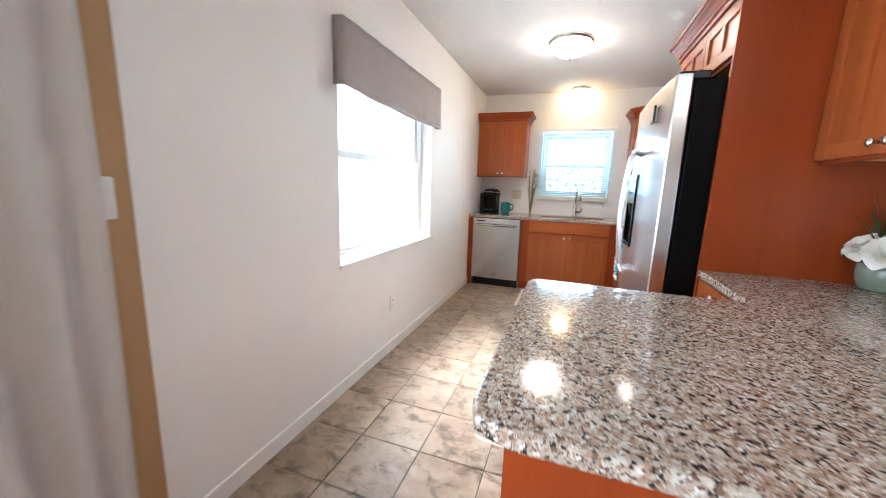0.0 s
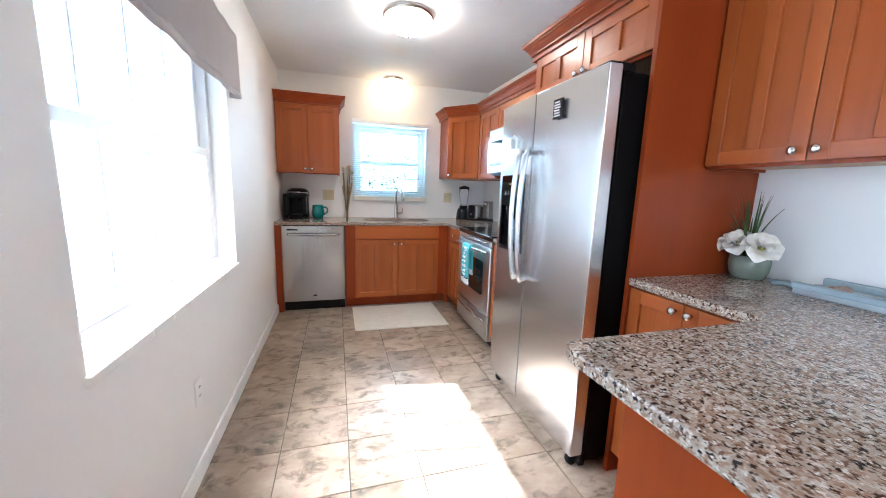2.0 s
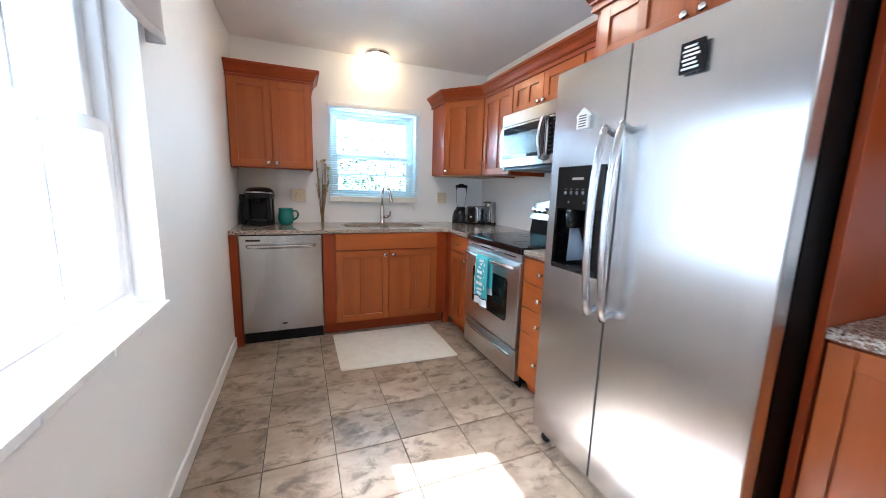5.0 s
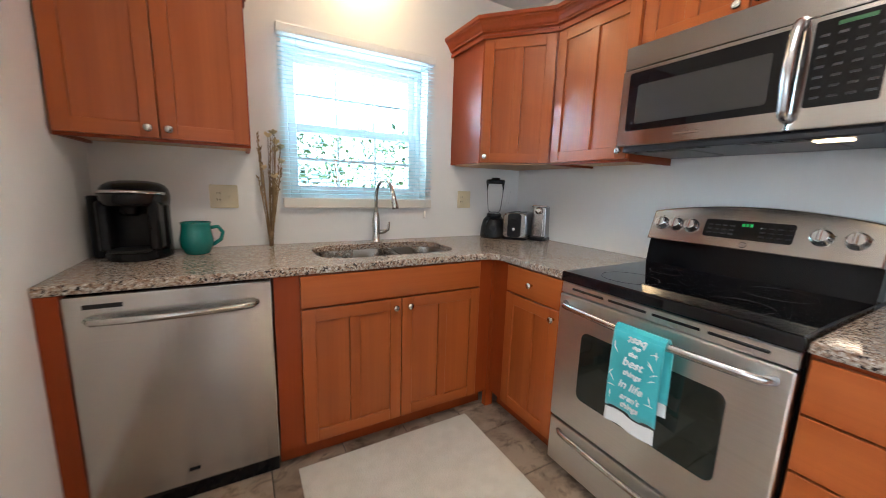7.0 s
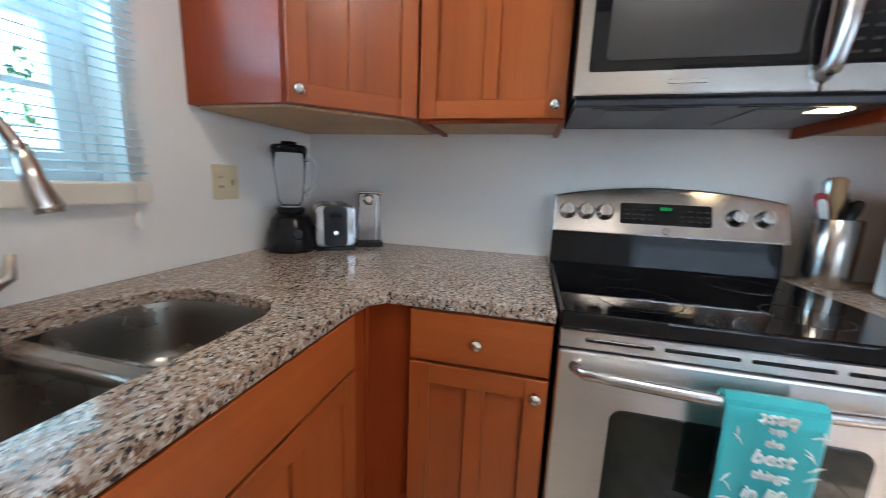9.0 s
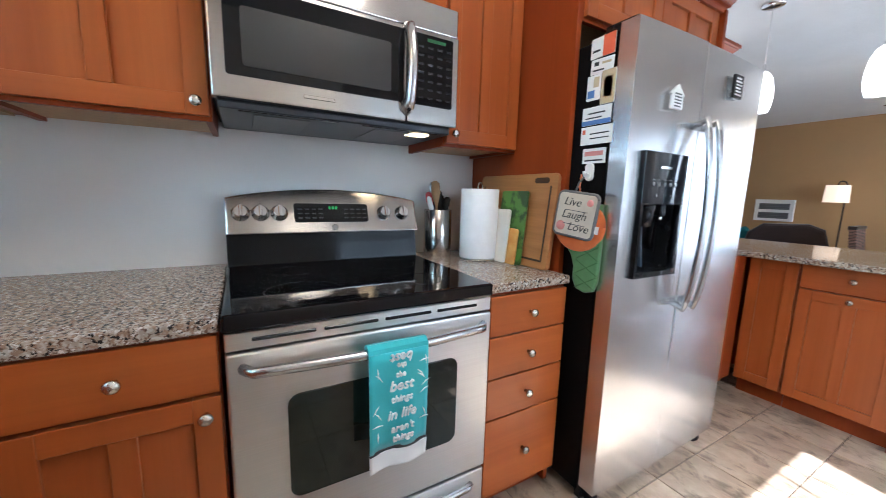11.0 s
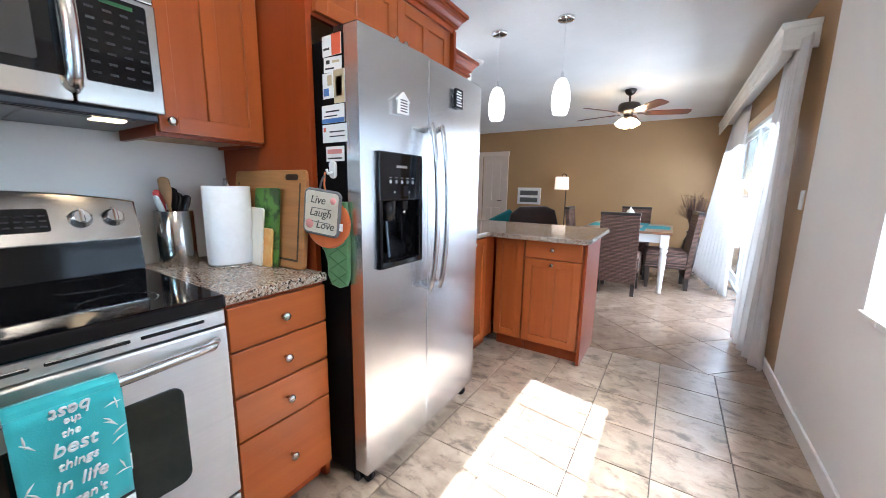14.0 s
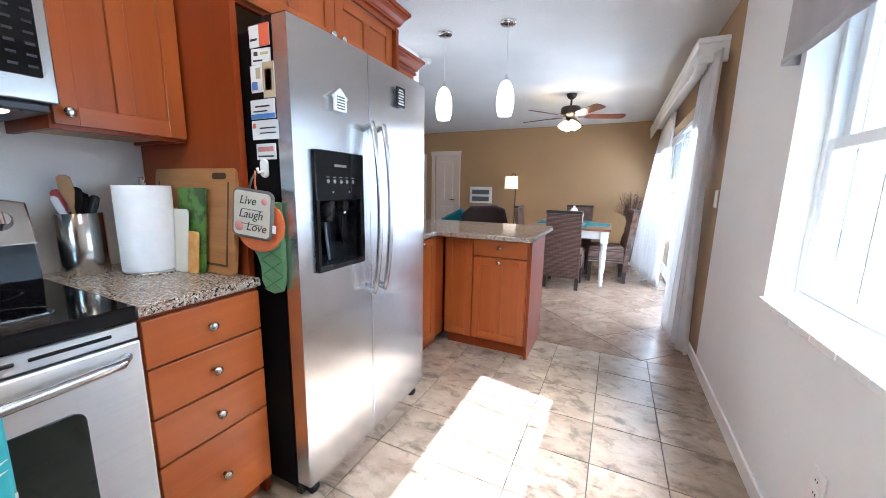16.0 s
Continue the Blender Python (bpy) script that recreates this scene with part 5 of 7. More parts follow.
def dried_stems():
    rng = random.Random(11)
    d = thing("dried_flowers", (-0.545, 6.86, CT), "bundle of dried stems with pale flowers against the wall", "dried flowers")
    STRAW = material("dry_straw", (0.30, 0.21, 0.10), 0.8, second=(0.20, 0.13, 0.06), scale=(30, 30, 30), vary=0.3)
    PETAL = material("pale_dry_petal", (0.70, 0.58, 0.34), 0.8, vary=0.15)
    for i in range(24):
        a, s = rng.uniform(-1, 1), rng.uniform(-0.3, 0.5)
        top = 0.34 + 0.24 * rng.random()
        b = Vector((rng.uniform(-0.008, 0.008), rng.uniform(-0.008, 0.008), 0))
        e = Vector((a * 0.062 + 0.012, -0.025 + s * 0.03, top))
        mid = b.lerp(e, 0.5) + Vector((rng.uniform(-0.008, 0.008), 0, 0))
        st = part("stem", tube(bmesh.new(), [b, mid, e], [0.0030, 0.0024, 0.0012], 5), STRAW, d)
        bm = bmesh.new()
        if i % 3 == 0:
            for k_ in range(8):
                aa = k_ * 0.785
                m = Matrix.Translation(e) @ Euler((rng.uniform(0.3, 0.9), 0, aa)).to_matrix().to_4x4()
                q = [bm.verts.new(m @ Vector(p)) for p in ((-0.005, 0, 0), (-0.012, 0.020, 0.004), (0, 0.031, 0.008), (0.012, 0.020, 0.004), (0.005, 0, 0))]
                bm.faces.new(q)
            part("flower", bm, PETAL, st, "pale dried flower")
        else:
            n = rng.randint(8, 14)
            for k_ in range(n):
                c = b.lerp(e, 0.72 + 0.30 * k_ / n)
                m = Matrix.Translation(c) @ Euler((rng.uniform(-0.6, 0.6), rng.uniform(-0.5, 0.5), rng.uniform(0, 6.28))).to_matrix().to_4x4()
                q = [bm.verts.new(m @ Vector(p)) for p in ((0, 0, -0.004), (0.005, 0.002, 0.008), (0, 0, 0.022), (-0.004, 0.001, 0.008))]
                bm.faces.new(q)
            part("seed_head", bm, STRAW, st)
    part("tie", turned(bmesh.new(), [(0.012, 0.05), (0.013, 0.065), (0.012, 0.08)], 12), STRAW, d)


dried_stems()


def blender_jug():
    b = thing("blender", (0.885, 6.795, CT), "black kitchen blender with a clear glass jug", "blender", -40)
    part("motor_base", turned(bmesh.new(), [(0.088, 0), (0.092, 0.012), (0.088, 0.07), (0.074, 0.125), (0.058, 0.145), (0.050, 0.148)], 28), BLACK, b)
    part("dial", turned(bmesh.new(), [(0.022, -0.080), (0.022, -0.094), (0.018, -0.098)], 18, (0, 0, 0.075), "y"), BLACK, b)
    part("collar", turned(bmesh.new(), [(0.05, 0.146), (0.052, 0.165), (0.045, 0.172)], 24), BLACK, b)
    jug = part("jug", turned(bmesh.new(), [(0.040, 0.17), (0.046, 0.20), (0.056, 0.30), (0.062, 0.375), (0.058, 0.375), (0.052, 0.30), (0.042, 0.20), (0.030, 0.178)], 28), JUG_GLASS, b, "clear glass jug")
    jug.visible_shadow = False
    part("handle", tube(bmesh.new(), [(0.056, 0, 0.355), (0.085, 0, 0.360), (0.098, 0, 0.33), (0.090, 0, 0.25), (0.055, 0, 0.22)], 0.009, 10), JUG_GLASS, jug)
    part("lid", turned(bmesh.new(), [(0.064, 0.375), (0.066, 0.395), (0.060, 0.405), (0.030, 0.407), (0.028, 0.418), (0.012, 0.419)], 28), BLACK, b, "black lid")


JUG_GLASS = material("jug_glass", (1.0, 1.0, 1.0), 0.0, transmission=1.0)
JUG_GLASS.node_tree.nodes["Principled BSDF"].inputs["IOR"].default_value = 1.08
blender_jug()
toast = thing("toaster", (1.035, 6.70, CT), "chrome and black two-slice toaster", "toaster", -55)
part("body", prism(bmesh.new(), rounded(-0.082, 0.012, 0.082, 0.185, 0.03, 5), -0.12, 0.13, "y", 0.012, 3), CHROME_DARK, toast)
part("front_panel", prism(bmesh.new(), rounded(-0.046, 0.020, 0.046, 0.180, 0.02, 5), -0.128, -0.115, "y", 0.003), BLACK, toast, "black control panel")
part("button", turned(bmesh.new(), [(0.011, -0.127), (0.011, -0.134), (0.008, -0.136)], 14, (0, 0, 0.075), "y"), CHROME, toast)
part("lever", boxes((-0.022, -0.150, 0.14, 0.022, -0.126, 0.152), bevel=0.003), BLACK, toast)
part("slot", boxes((-0.05, -0.10, 0.183, -0.015, 0.10, 0.187), bevel=0.001), BLACK, toast)
part("slot", boxes((0.015, -0.10, 0.183, 0.05, 0.10, 0.187), bevel=0.001), BLACK, toast)
part("foot", boxes((-0.078, -0.116, 0, 0.078, 0.126, 0.014), bevel=0.003), BLACK, toast)
can = thing("can_opener", (1.115, 6.575, CT), "upright chrome electric can opener on a black foot", "can opener", -62)
part("foot", prism(bmesh.new(), rounded(-0.062, -0.055, 0.062, 0.062, 0.02, 4), 0, 0.022, bevel=0.004), BLACK, can)
part("body", prism(bmesh.new(), [(-0.052, 0.02), (0.055, 0.02), (0.048, 0.225), (0.036, 0.238), (-0.036, 0.238), (-0.042, 0.225)], -0.03, 0.055, "y", 0.008, 3), CHROME_DARK, can)
part("cutter", turned(bmesh.new(), [(0.024, -0.028), (0.024, -0.045), (0.012, -0.050)], 18, (0, 0, 0.205), "y"), CHROME, can)
part("lever", boxes((-0.045, -0.055, 0.228, 0.060, -0.01, 0.240), bevel=0.004), CHROME, can)
part("bevelled_edge", boxes((0.026, -0.036, 0.03, 0.034, -0.028, 0.19), bevel=0.002), STEEL, can)

# ---- beside the range ----
def utensil_crock():
    rng = random.Random(4)
    c = thing("utensil_crock", (1.085, 4.925, CT), "brushed steel crock full of kitchen utensils", "utensil holder")
    part("crock", turned(bmesh.new(), [(0.064, 0), (0.066, 0.003), (0.066, 0.218), (0.0635, 0.220), (0.062, 0.216), (0.062, 0.01), (0.01, 0.008)], 32), STEEL_WARM, c)
    spoon_wood = material("utensil_wood", (0.36, 0.20, 0.09), 0.6, second=(0.28, 0.15, 0.06), scale=(20, 20, 4))
    red = material("red_silicone", (0.45, 0.03, 0.03), 0.5)
    white_plastic = material("white_plastic", (0.75, 0.74, 0.72), 0.4)
    kinds = (("wooden_spoon", spoon_wood, 0.31, (-0.03, 0.03), (0.012, 0.022)), ("black_spatula", BLACK, 0.27, (0.01, 0.0), (0.016, 0.026)), ("ladle", BLACK, 0.25, (0.03, -0.02), (0.02, 0.026)),
             ("steel_turner", STEEL, 0.31, (0.03, 0.01), (0.006, 0.022)), ("red_spatula", red, 0.26, (0.015, 0.035), (0.008, 0.018)), ("white_whisk", white_plastic, 0.24, (-0.02, 0.05), (0.01, 0.012)), ("tongs", BLACK, 0.24, (0.0, -0.04), (0.012, 0.018)))
    for name, mat, top, (dx, dy), (t0, t1) in kinds:
        b = Vector((-dx * 0.5, -dy * 0.5, 0.02))
        e = Vector((dx * 1.3, dy * 1.3, top + 0.04))
        st = part(name, tube(bmesh.new(), [b, b.lerp(e, 0.66), b.lerp(e, 0.72), b.lerp(e, 0.85), b.lerp(e, 0.97), e], [0.005, 0.006, t0, t1, t1 * 0.9, t1 * 0.4], 10, 0.3), mat, c)


utensil_crock()
PAPER = material("white_paper", (0.86, 0.86, 0.87), 0.9, second=(0.82, 0.82, 0.83), scale=(30, 30, 30), bump=0.3, bump_scale=180)
roll = thing("paper_towel_holder", (0.93, 4.795, CT), "roll of white paper towel on a wire stand", "paper towel")
part("paper_roll", turned(bmesh.new(), [(0.022, 0.012), (0.083, 0.012), (0.085, 0.015), (0.085, 0.316), (0.083, 0.319), (0.022, 0.319)], 40), PAPER, roll)
part("stand_base", turned(bmesh.new(), [(0.084, 0.0), (0.086, 0.004), (0.082, 0.009), (0.01, 0.010)], 32), NICKEL, roll)
part("loop", tube(bmesh.new(), [(-0.014, 0, 0.312), (-0.018, 0, 0.332), (-0.010, 0, 0.347), (0.010, 0, 0.347), (0.018, 0, 0.332), (0.014, 0, 0.312)], 0.003, 8), NICKEL, roll)
for a in (20, 110, 200, 290):
    part("ball_foot", turned(bmesh.new(), [(0.002, -0.0), (0.006, 0.002), (0.007, 0.006), (0.004, 0.011)], 10, (0.076 * math.cos(radians(a)), 0.076 * math.sin(radians(a)), 0)), NICKEL, roll)
BOARD = material("maple_board", (0.42, 0.19, 0.056), 0.5, second=(0.33, 0.135, 0.037), scale=(1.2, 4, 14), grain=0.12, grain_scale=(5, 60, 90))
# Dark colour painted for the shade inside the board's slot and groove.
BOARD_RECESS_SHADE = material("board_recess_shade", (0.05, 0.025, 0.012), 0.5)


def leaning(name, label, x, w, h, thick, mat, y_foot, lean, rounded_by=0.02):
    c = thing(name, (x, y_foot, CT), label, "cutting board")
    c.matrix_basis = pose(x, y_foot, CT, lean)
    part("board", prism(bmesh.new(), rounded(-w / 2, 0.0, w / 2, h, rounded_by, 4), 0.0, thick, "y", 0.003), mat, c)
    return c


big = leaning("cutting_board", "large wooden cutting board leaning on the panel", 0.835, 0.50, 0.385, 0.022, BOARD, 4.690, 6)
part("hand_slot", prism(bmesh.new(), rounded(-0.205, 0.345, -0.125, 0.368, 0.011, 4), 0.019, 0.0235, "y"), BOARD_RECESS_SHADE, big, "hand slot with painted shade")
part("juice_groove", boxes((-0.222, 0.0222, 0.03, -0.214, 0.0232, 0.335), (0.214, 0.0222, 0.03, 0.222, 0.0232, 0.335), (-0.214, 0.0222, 0.03, 0.214, 0.0232, 0.038)), BOARD_RECESS_SHADE, big, "juice groove with painted shade")
KIWI = material("green_printed_board", (0.10, 0.22, 0.03), 0.35, second=(0.03, 0.07, 0.015), scale=(16, 16, 16), contrast=(0.45, 0.55))
ORANGE_PRINT = material("orange_printed_board", (0.62, 0.26, 0.04), 0.35, second=(0.70, 0.42, 0.12), scale=(14, 14, 14))
green = leaning("cutting_board", "printed board with green fruit picture", 0.80, 0.17, 0.315, 0.008, KIWI, 4.722, 5, 0.012)
orange = leaning("cutting_board", "small printed board with orange fruit picture", 0.785, 0.10, 0.155, 0.008, ORANGE_PRINT, 4.738, 6, 0.012)
beige = leaning("cutting_board", "plain beige plastic cutting board", 0.855, 0.13, 0.235, 0.008, CREAM, 4.745, 6, 0.012)

# ---- on the refrigerator ----
INK = material("dark_ink", (0.03, 0.03, 0.03), 0.6)
CARD = material("white_card", (0.78, 0.77, 0.74), 0.5)
CARD_RED = material("red_card", (0.65, 0.12, 0.05), 0.5)
CARD_BLUE = material("blue_card", (0.08, 0.18, 0.45), 0.5)
CARD_TAN = material("tan_card", (0.50, 0.40, 0.24), 0.5)
CARD_PINK = material("pink_print", (0.62, 0.25, 0.22), 0.5)
YF = 4.6265


def note(x0, x1, z0, z1, label, blocks, tilt=0):
    """A card held to the refrigerator's side, with printed blocks (x, x, z, z as shares)."""
    n = thing("magnet_card", ((x0 + x1) / 2, YF, (z0 + z1) / 2), label, "magnet", 180, "cards on the refrigerator's side")
    n.matrix_basis = pose((x0 + x1) / 2, YF, (z0 + z1) / 2, 0, tilt, 180)
    w, h = x1 - x0, z1 - z0
    c = part("card", boxes((-w / 2, -0.003, -h / 2, w / 2, 0, h / 2), bevel=0.0005), CARD, n)
    for a0, a1, b0, b1, mat in blocks:
        part("print", boxes((-w / 2 + a0 * w, -0.0042, -h / 2 + b0 * h, -w / 2 + a1 * w, -0.003, -h / 2 + b1 * h)), mat, c)


lines = [(0.12, 0.85, 0.15, 0.22, INK), (0.12, 0.7, 0.35, 0.42, INK), (0.2, 0.8, 0.6, 0.68, INK)]
note(0.425, 0.520, 1.695, 1.762, "white and orange card magnet", [(0.52, 1.0, 0.0, 1.0, CARD_RED), (0.08, 0.4, 0.3, 0.4, INK)])
note(0.425, 0.515, 1.640, 1.690, "white printed card magnet", [(0.1, 0.6, 0.2, 0.3, INK), (0.5, 0.9, 0.6, 0.75, CARD_TAN), (0.15, 0.35, 0.55, 0.8, INK)], 3)
note(0.412, 0.465, 1.535, 1.645, "tan printed calendar magnet", [(0.0, 1.0, 0.0, 1.0, CARD_TAN), (0.2, 0.8, 0.2, 0.8, BOARD)])
note(0.470, 0.525, 1.555, 1.640, "white and blue card magnet", [(0.1, 0.6, 0.1, 0.4, CARD_BLUE), (0.5, 0.9, 0.5, 0.9, CARD_TAN)])
note(0.418, 0.535, 1.470, 1.532, "white card magnet with dark blue band", [(0.0, 1.0, 0.0, 0.25, CARD_BLUE)] + lines[1:])
note(0.405, 0.535, 1.402, 1.465, "white card magnet with red mark", [(0.05, 0.15, 0.6, 0.85, CARD_RED), (0.3, 0.9, 0.55, 0.62, INK), (0.3, 0.9, 0.3, 0.36, INK)])
note(0.425, 0.520, 1.335, 1.388, "white card magnet with red print", [(0.1, 0.9, 0.5, 0.8, CARD_PINK), (0.1, 0.9, 0.15, 0.25, INK)])

hook = thing("magnet_hook", (0.482, YF, 1.305), "white oval magnetic hook", "hook", 180)
part("plate", prism(bmesh.new(), rounded(-0.017, -0.032, 0.017, 0.032, 0.016, 6), -0.012, 0, "y", 0.004), CARD, hook)
part("peg", tube(bmesh.new(), [(0, -0.01, -0.01), (0, -0.03, -0.015), (0, -0.035, 0.0)], 0.005, 8), CARD, hook)


def quilted(outline_pts, thick):
    bm = bmesh.new()
    prism(bm, outline_pts, -thick, 0.0, "y", bevel=thick * 0.35, seg=3)
    return bm


def text_mesh(words, size, mat, parent, at, align="CENTER", thick=0.0006):
    cu = bpy.data.curves.new("lettering", "FONT")
    cu.body, cu.size, cu.align_x, cu.extrude, cu.shear = words, size, align, thick, 0.25
    tmp = bpy.data.objects.new("lettering_tmp", cu)
    scene.collection.objects.link(tmp)
    bpy.context.view_layer.update()
    me = bpy.data.meshes.new_from_object(tmp.evaluated_get(bpy.context.evaluated_depsgraph_get()))
    bpy.data.objects.remove(tmp)
    me.materials.clear()
    me.materials.append(mat)
    ob = new("lettering", me)
    ob.parent = parent
    ob.matrix_basis = pose(*at, 90)
    return ob


GREEN_QUILT = material("green_quilt_cloth", (0.10, 0.22, 0.08), 0.95, second=(0.08, 0.18, 0.065), scale=(20, 20, 20), bump=0.5, bump_scale=300, sheen=0.3)
ORANGE_QUILT = material("orange_quilt_cloth", (0.66, 0.15, 0.03), 0.95, second=(0.58, 0.12, 0.02), scale=(20, 20, 20), bump=0.5, bump_scale=300, sheen=0.3)
SEAM_GREEN = material("dark_green_thread", (0.05, 0.12, 0.04), 0.9)
LINEN = material("printed_linen", (0.60, 0.54, 0.44), 0.95, second=(0.54, 0.48, 0.39), scale=(25, 25, 25), bump=0.5, bump_scale=400)
GREY_TRIM = material("grey_binding", (0.13, 0.125, 0.125), 0.9)
mitt = thing("oven_mitt", (0.475, YF + 0.016, 1.06), "quilted green oven mitt hanging on a hook", "oven mitt", 190)
ml = [(-0.075, 0.13), (-0.080, 0.04), (-0.065, -0.02), (-0.035, -0.06), (-0.022, -0.10), (-0.022, -0.15), (-0.005, -0.185), (0.03, -0.195), (0.062, -0.185), (0.075, -0.15), (0.078, -0.02), (0.07, 0.13)]
part("cloth", quilted(ml, 0.022), GREEN_QUILT, mitt)
for i in range(5):
    z = -0.16 + i * 0.055
    part("quilt_seam", tube(bmesh.new(), [(-0.01, -0.0225, z + 0.03), (0.072, -0.0225, z - 0.02)], 0.0014, 5), SEAM_GREEN, mitt)
    part("quilt_seam", tube(bmesh.new(), [(-0.01, -0.0225, z - 0.02), (0.072, -0.0225, z + 0.03)], 0.0014, 5), SEAM_GREEN, mitt)
orange_pad = thing("pot_holder", (0.478, YF + 0.036, 1.10), "round quilted orange pot holder", "pot holder", 196)
part("pad", quilted([(0.088 * math.cos(radians(a)), 0.088 * math.sin(radians(a)) + 0.01) for a in range(0, 360, 12)], 0.014), ORANGE_QUILT, orange_pad)
part("binding", tube(bmesh.new(), [(0.088 * math.cos(radians(a)), -0.007, 0.088 * math.sin(radians(a)) + 0.01) for a in range(0, 361, 12)], 0.0065, 8), ORANGE_QUILT, orange_pad)
part("hanging_loop", tube(bmesh.new(), [(0.0, -0.006, 0.095), (-0.012, -0.004, 0.15), (-0.01, 0.0, 0.195)], 0.003, 6), ORANGE_QUILT, orange_pad)
pad = thing("pot_holder", (0.512, YF + 0.043, 1.148), "square linen pot holder with printed words and grey binding", "pot holder", 180)
pad.matrix_basis = pose(0.476, YF + 0.062, 1.150, 0, 7, 192) @ Matrix.Scale(0.88, 4)
cloth = part("pad", quilted(rounded(-0.084, -0.088, 0.084, 0.088, 0.020, 5), 0.014), LINEN, pad)
bind = rounded(-0.084, -0.088, 0.084, 0.088, 0.020, 5)
part("binding", tube(bmesh.new(), [(x, -0.007, z) for x, z in bind + bind[:1]], 0.0075, 8), GREY_TRIM, pad, "grey binding")
part("hanging_loop", tube(bmesh.new(), [(-0.02, -0.006, 0.095), (-0.012, -0.006, 0.13), (0.0, -0.006, 0.150)], 0.004, 6), GREY_TRIM, pad)
for words, z, x in (("Live", 0.036, -0.020), ("Laugh", -0.016, -0.005), ("Love", -0.064, 0.022)):
    text_mesh(words, 0.046, INK, cloth, (x, -0.0146, z))
part("printed_rose", turned(bmesh.new(), [(0.020, -0.0140), (0.020, -0.0146), (0.002, -0.0147)], 16, (-0.055, 0, -0.052), "y"), CARD_PINK, cloth)
part("printed_rose", turned(bmesh.new(), [(0.014, -0.0140), (0.014, -0.0146), (0.002, -0.0147)], 16, (0.055, 0, 0.055), "y"), CARD_PINK, cloth)
for z in (0.018, -0.038, -0.085):
    part("fine_print", boxes((-0.045, -0.0148, z - 0.003, 0.05, -0.0139, z)), GREY_TRIM, cloth)
part("tag", boxes((0.085, -0.010, -0.06, 0.105, -0.006, -0.03), bevel=0.001), CARD, pad)

# magnets on its doors
house = thing("fridge_magnet", (0.321, 4.425, 1.555), "white house-shaped magnet with dark print", "magnet", -90)
part("outline", prism(bmesh.new(), [(-0.032, -0.035), (0.032, -0.035), (0.032, 0.010), (0.042, 0.012), (0.0, 0.045), (-0.042, 0.012), (-0.032, 0.010)], -0.006, 0.004, "y", 0.001), CARD, house)
for z in (-0.026, -0.016, -0.006, 0.004, 0.014):
    part("print", boxes((-0.020, -0.0075, z - 0.0022, 0.020, -0.005, z + 0.0022)), GREY_TRIM, house)
word = thing("fridge_magnet", (0.322, 4.011, 1.660), "small black magnet with white writing", "magnet", -90)
part("tile", boxes((-0.034, -0.006, -0.043, 0.034, 0.004, 0.043), bevel=0.001), BLACK, word)
for i in range(6):
    part("print", boxes((-0.026 + 0.004 * (i % 2), -0.0075, -0.034 + i * 0.012, 0.024 - 0.005 * (i % 3), -0.005, -0.028 + i * 0.012)), CARD, word)

# ---- towel on the oven door ----
AQUA = material("aqua_cotton", (0.075, 0.47, 0.50), 0.95, second=(0.06, 0.41, 0.44), scale=(10, 10, 10), bump=0.5, bump_scale=350, sheen=0.3)
WHITE_COTTON = material("white_cotton", (0.78, 0.78, 0.76), 0.95, bump=0.5, bump_scale=350)
towel = thing("dish_towel", (0.49, 5.393, 0.0), "folded aqua dish towel with white print and hem", "dish towel", -90)


def drape(x0, x1, za, zb, y, bulge):
    pts = [(x0 + (x1 - x0) * i / 16, y) for i in range(17)]
    return cloth_sheet(pts, zb, za, lambda s, z: 0.006 * math.sin(s * 9 + 2) * (1 - z) + bulge * (1 - z) * z, 10, 0.004)


part("cloth", drape(-0.085, 0.083, 0.80, 0.525, -0.072, 0.01), AQUA, towel)
part("fold_over_bar", prism(bmesh.new(), [(-0.075, 0.795), (-0.072, 0.812), (-0.06, 0.822), (-0.045, 0.82), (-0.035, 0.805), (-0.035, 0.79), (-0.04, 0.79), (-0.042, 0.803), (-0.05, 0.812), (-0.06, 0.812), (-0.068, 0.803), (-0.071, 0.79)], -0.085, 0.083, "x"), AQUA, towel)
part("back_layer", drape(-0.03, 0.093, 0.80, 0.605, -0.040, 0.004), AQUA, towel)
part("back_hem", drape(-0.03, 0.093, 0.605, 0.56, -0.040, 0.0), WHITE_COTTON, towel, "white hem")
part("hem", drape(-0.085, 0.083, 0.522, 0.468, -0.072, 0.0), WHITE_COTTON, towel, "white hem")
part("hem_line", drape(-0.086, 0.084, 0.530, 0.520, -0.074, 0.0), INK, towel)
rng = random.Random(2)
for words, size, x, z in (("the", 0.022, -0.004, 0.735), ("best", 0.040, -0.002, 0.698), ("things", 0.026, 0.0, 0.665), ("in life", 0.038, 0.0, 0.618), ("aren't", 0.028, 0.002, 0.580), ("things", 0.026, 0.004, 0.552)):
    text_mesh(words, size, WHITE_COTTON, towel, (x, -0.0885, z), thick=0.0030)
for words, size, x, z in (("best", 0.036, 0.004, 0.795), ("the", 0.020, 0.004, 0.768)):
    turned_word = text_mesh(words, size, WHITE_COTTON, towel, (x, -0.0800, z), thick=0.0045)
    turned_word.matrix_basis = turned_word.matrix_basis @ Matrix.Rotation(math.pi, 4, "Z")
for i in range(14):
    x, z, a = rng.uniform(-0.075, 0.07), rng.uniform(0.545, 0.78), rng.uniform(0, 3.1)
    if abs(x) < 0.052 and 0.48 < z < 0.80:
        x = math.copysign(0.066, x)
    dx, dz = 0.014 * math.cos(a), 0.014 * math.sin(a)
    part("printed_leaf", tube(bmesh.new(), [(x - dx, -0.089, z - dz), (x, -0.090, z + 0.003), (x + dx, -0.089, z + dz)], [0.0006, 0.0022, 0.0006], 5), WHITE_COTTON, towel)

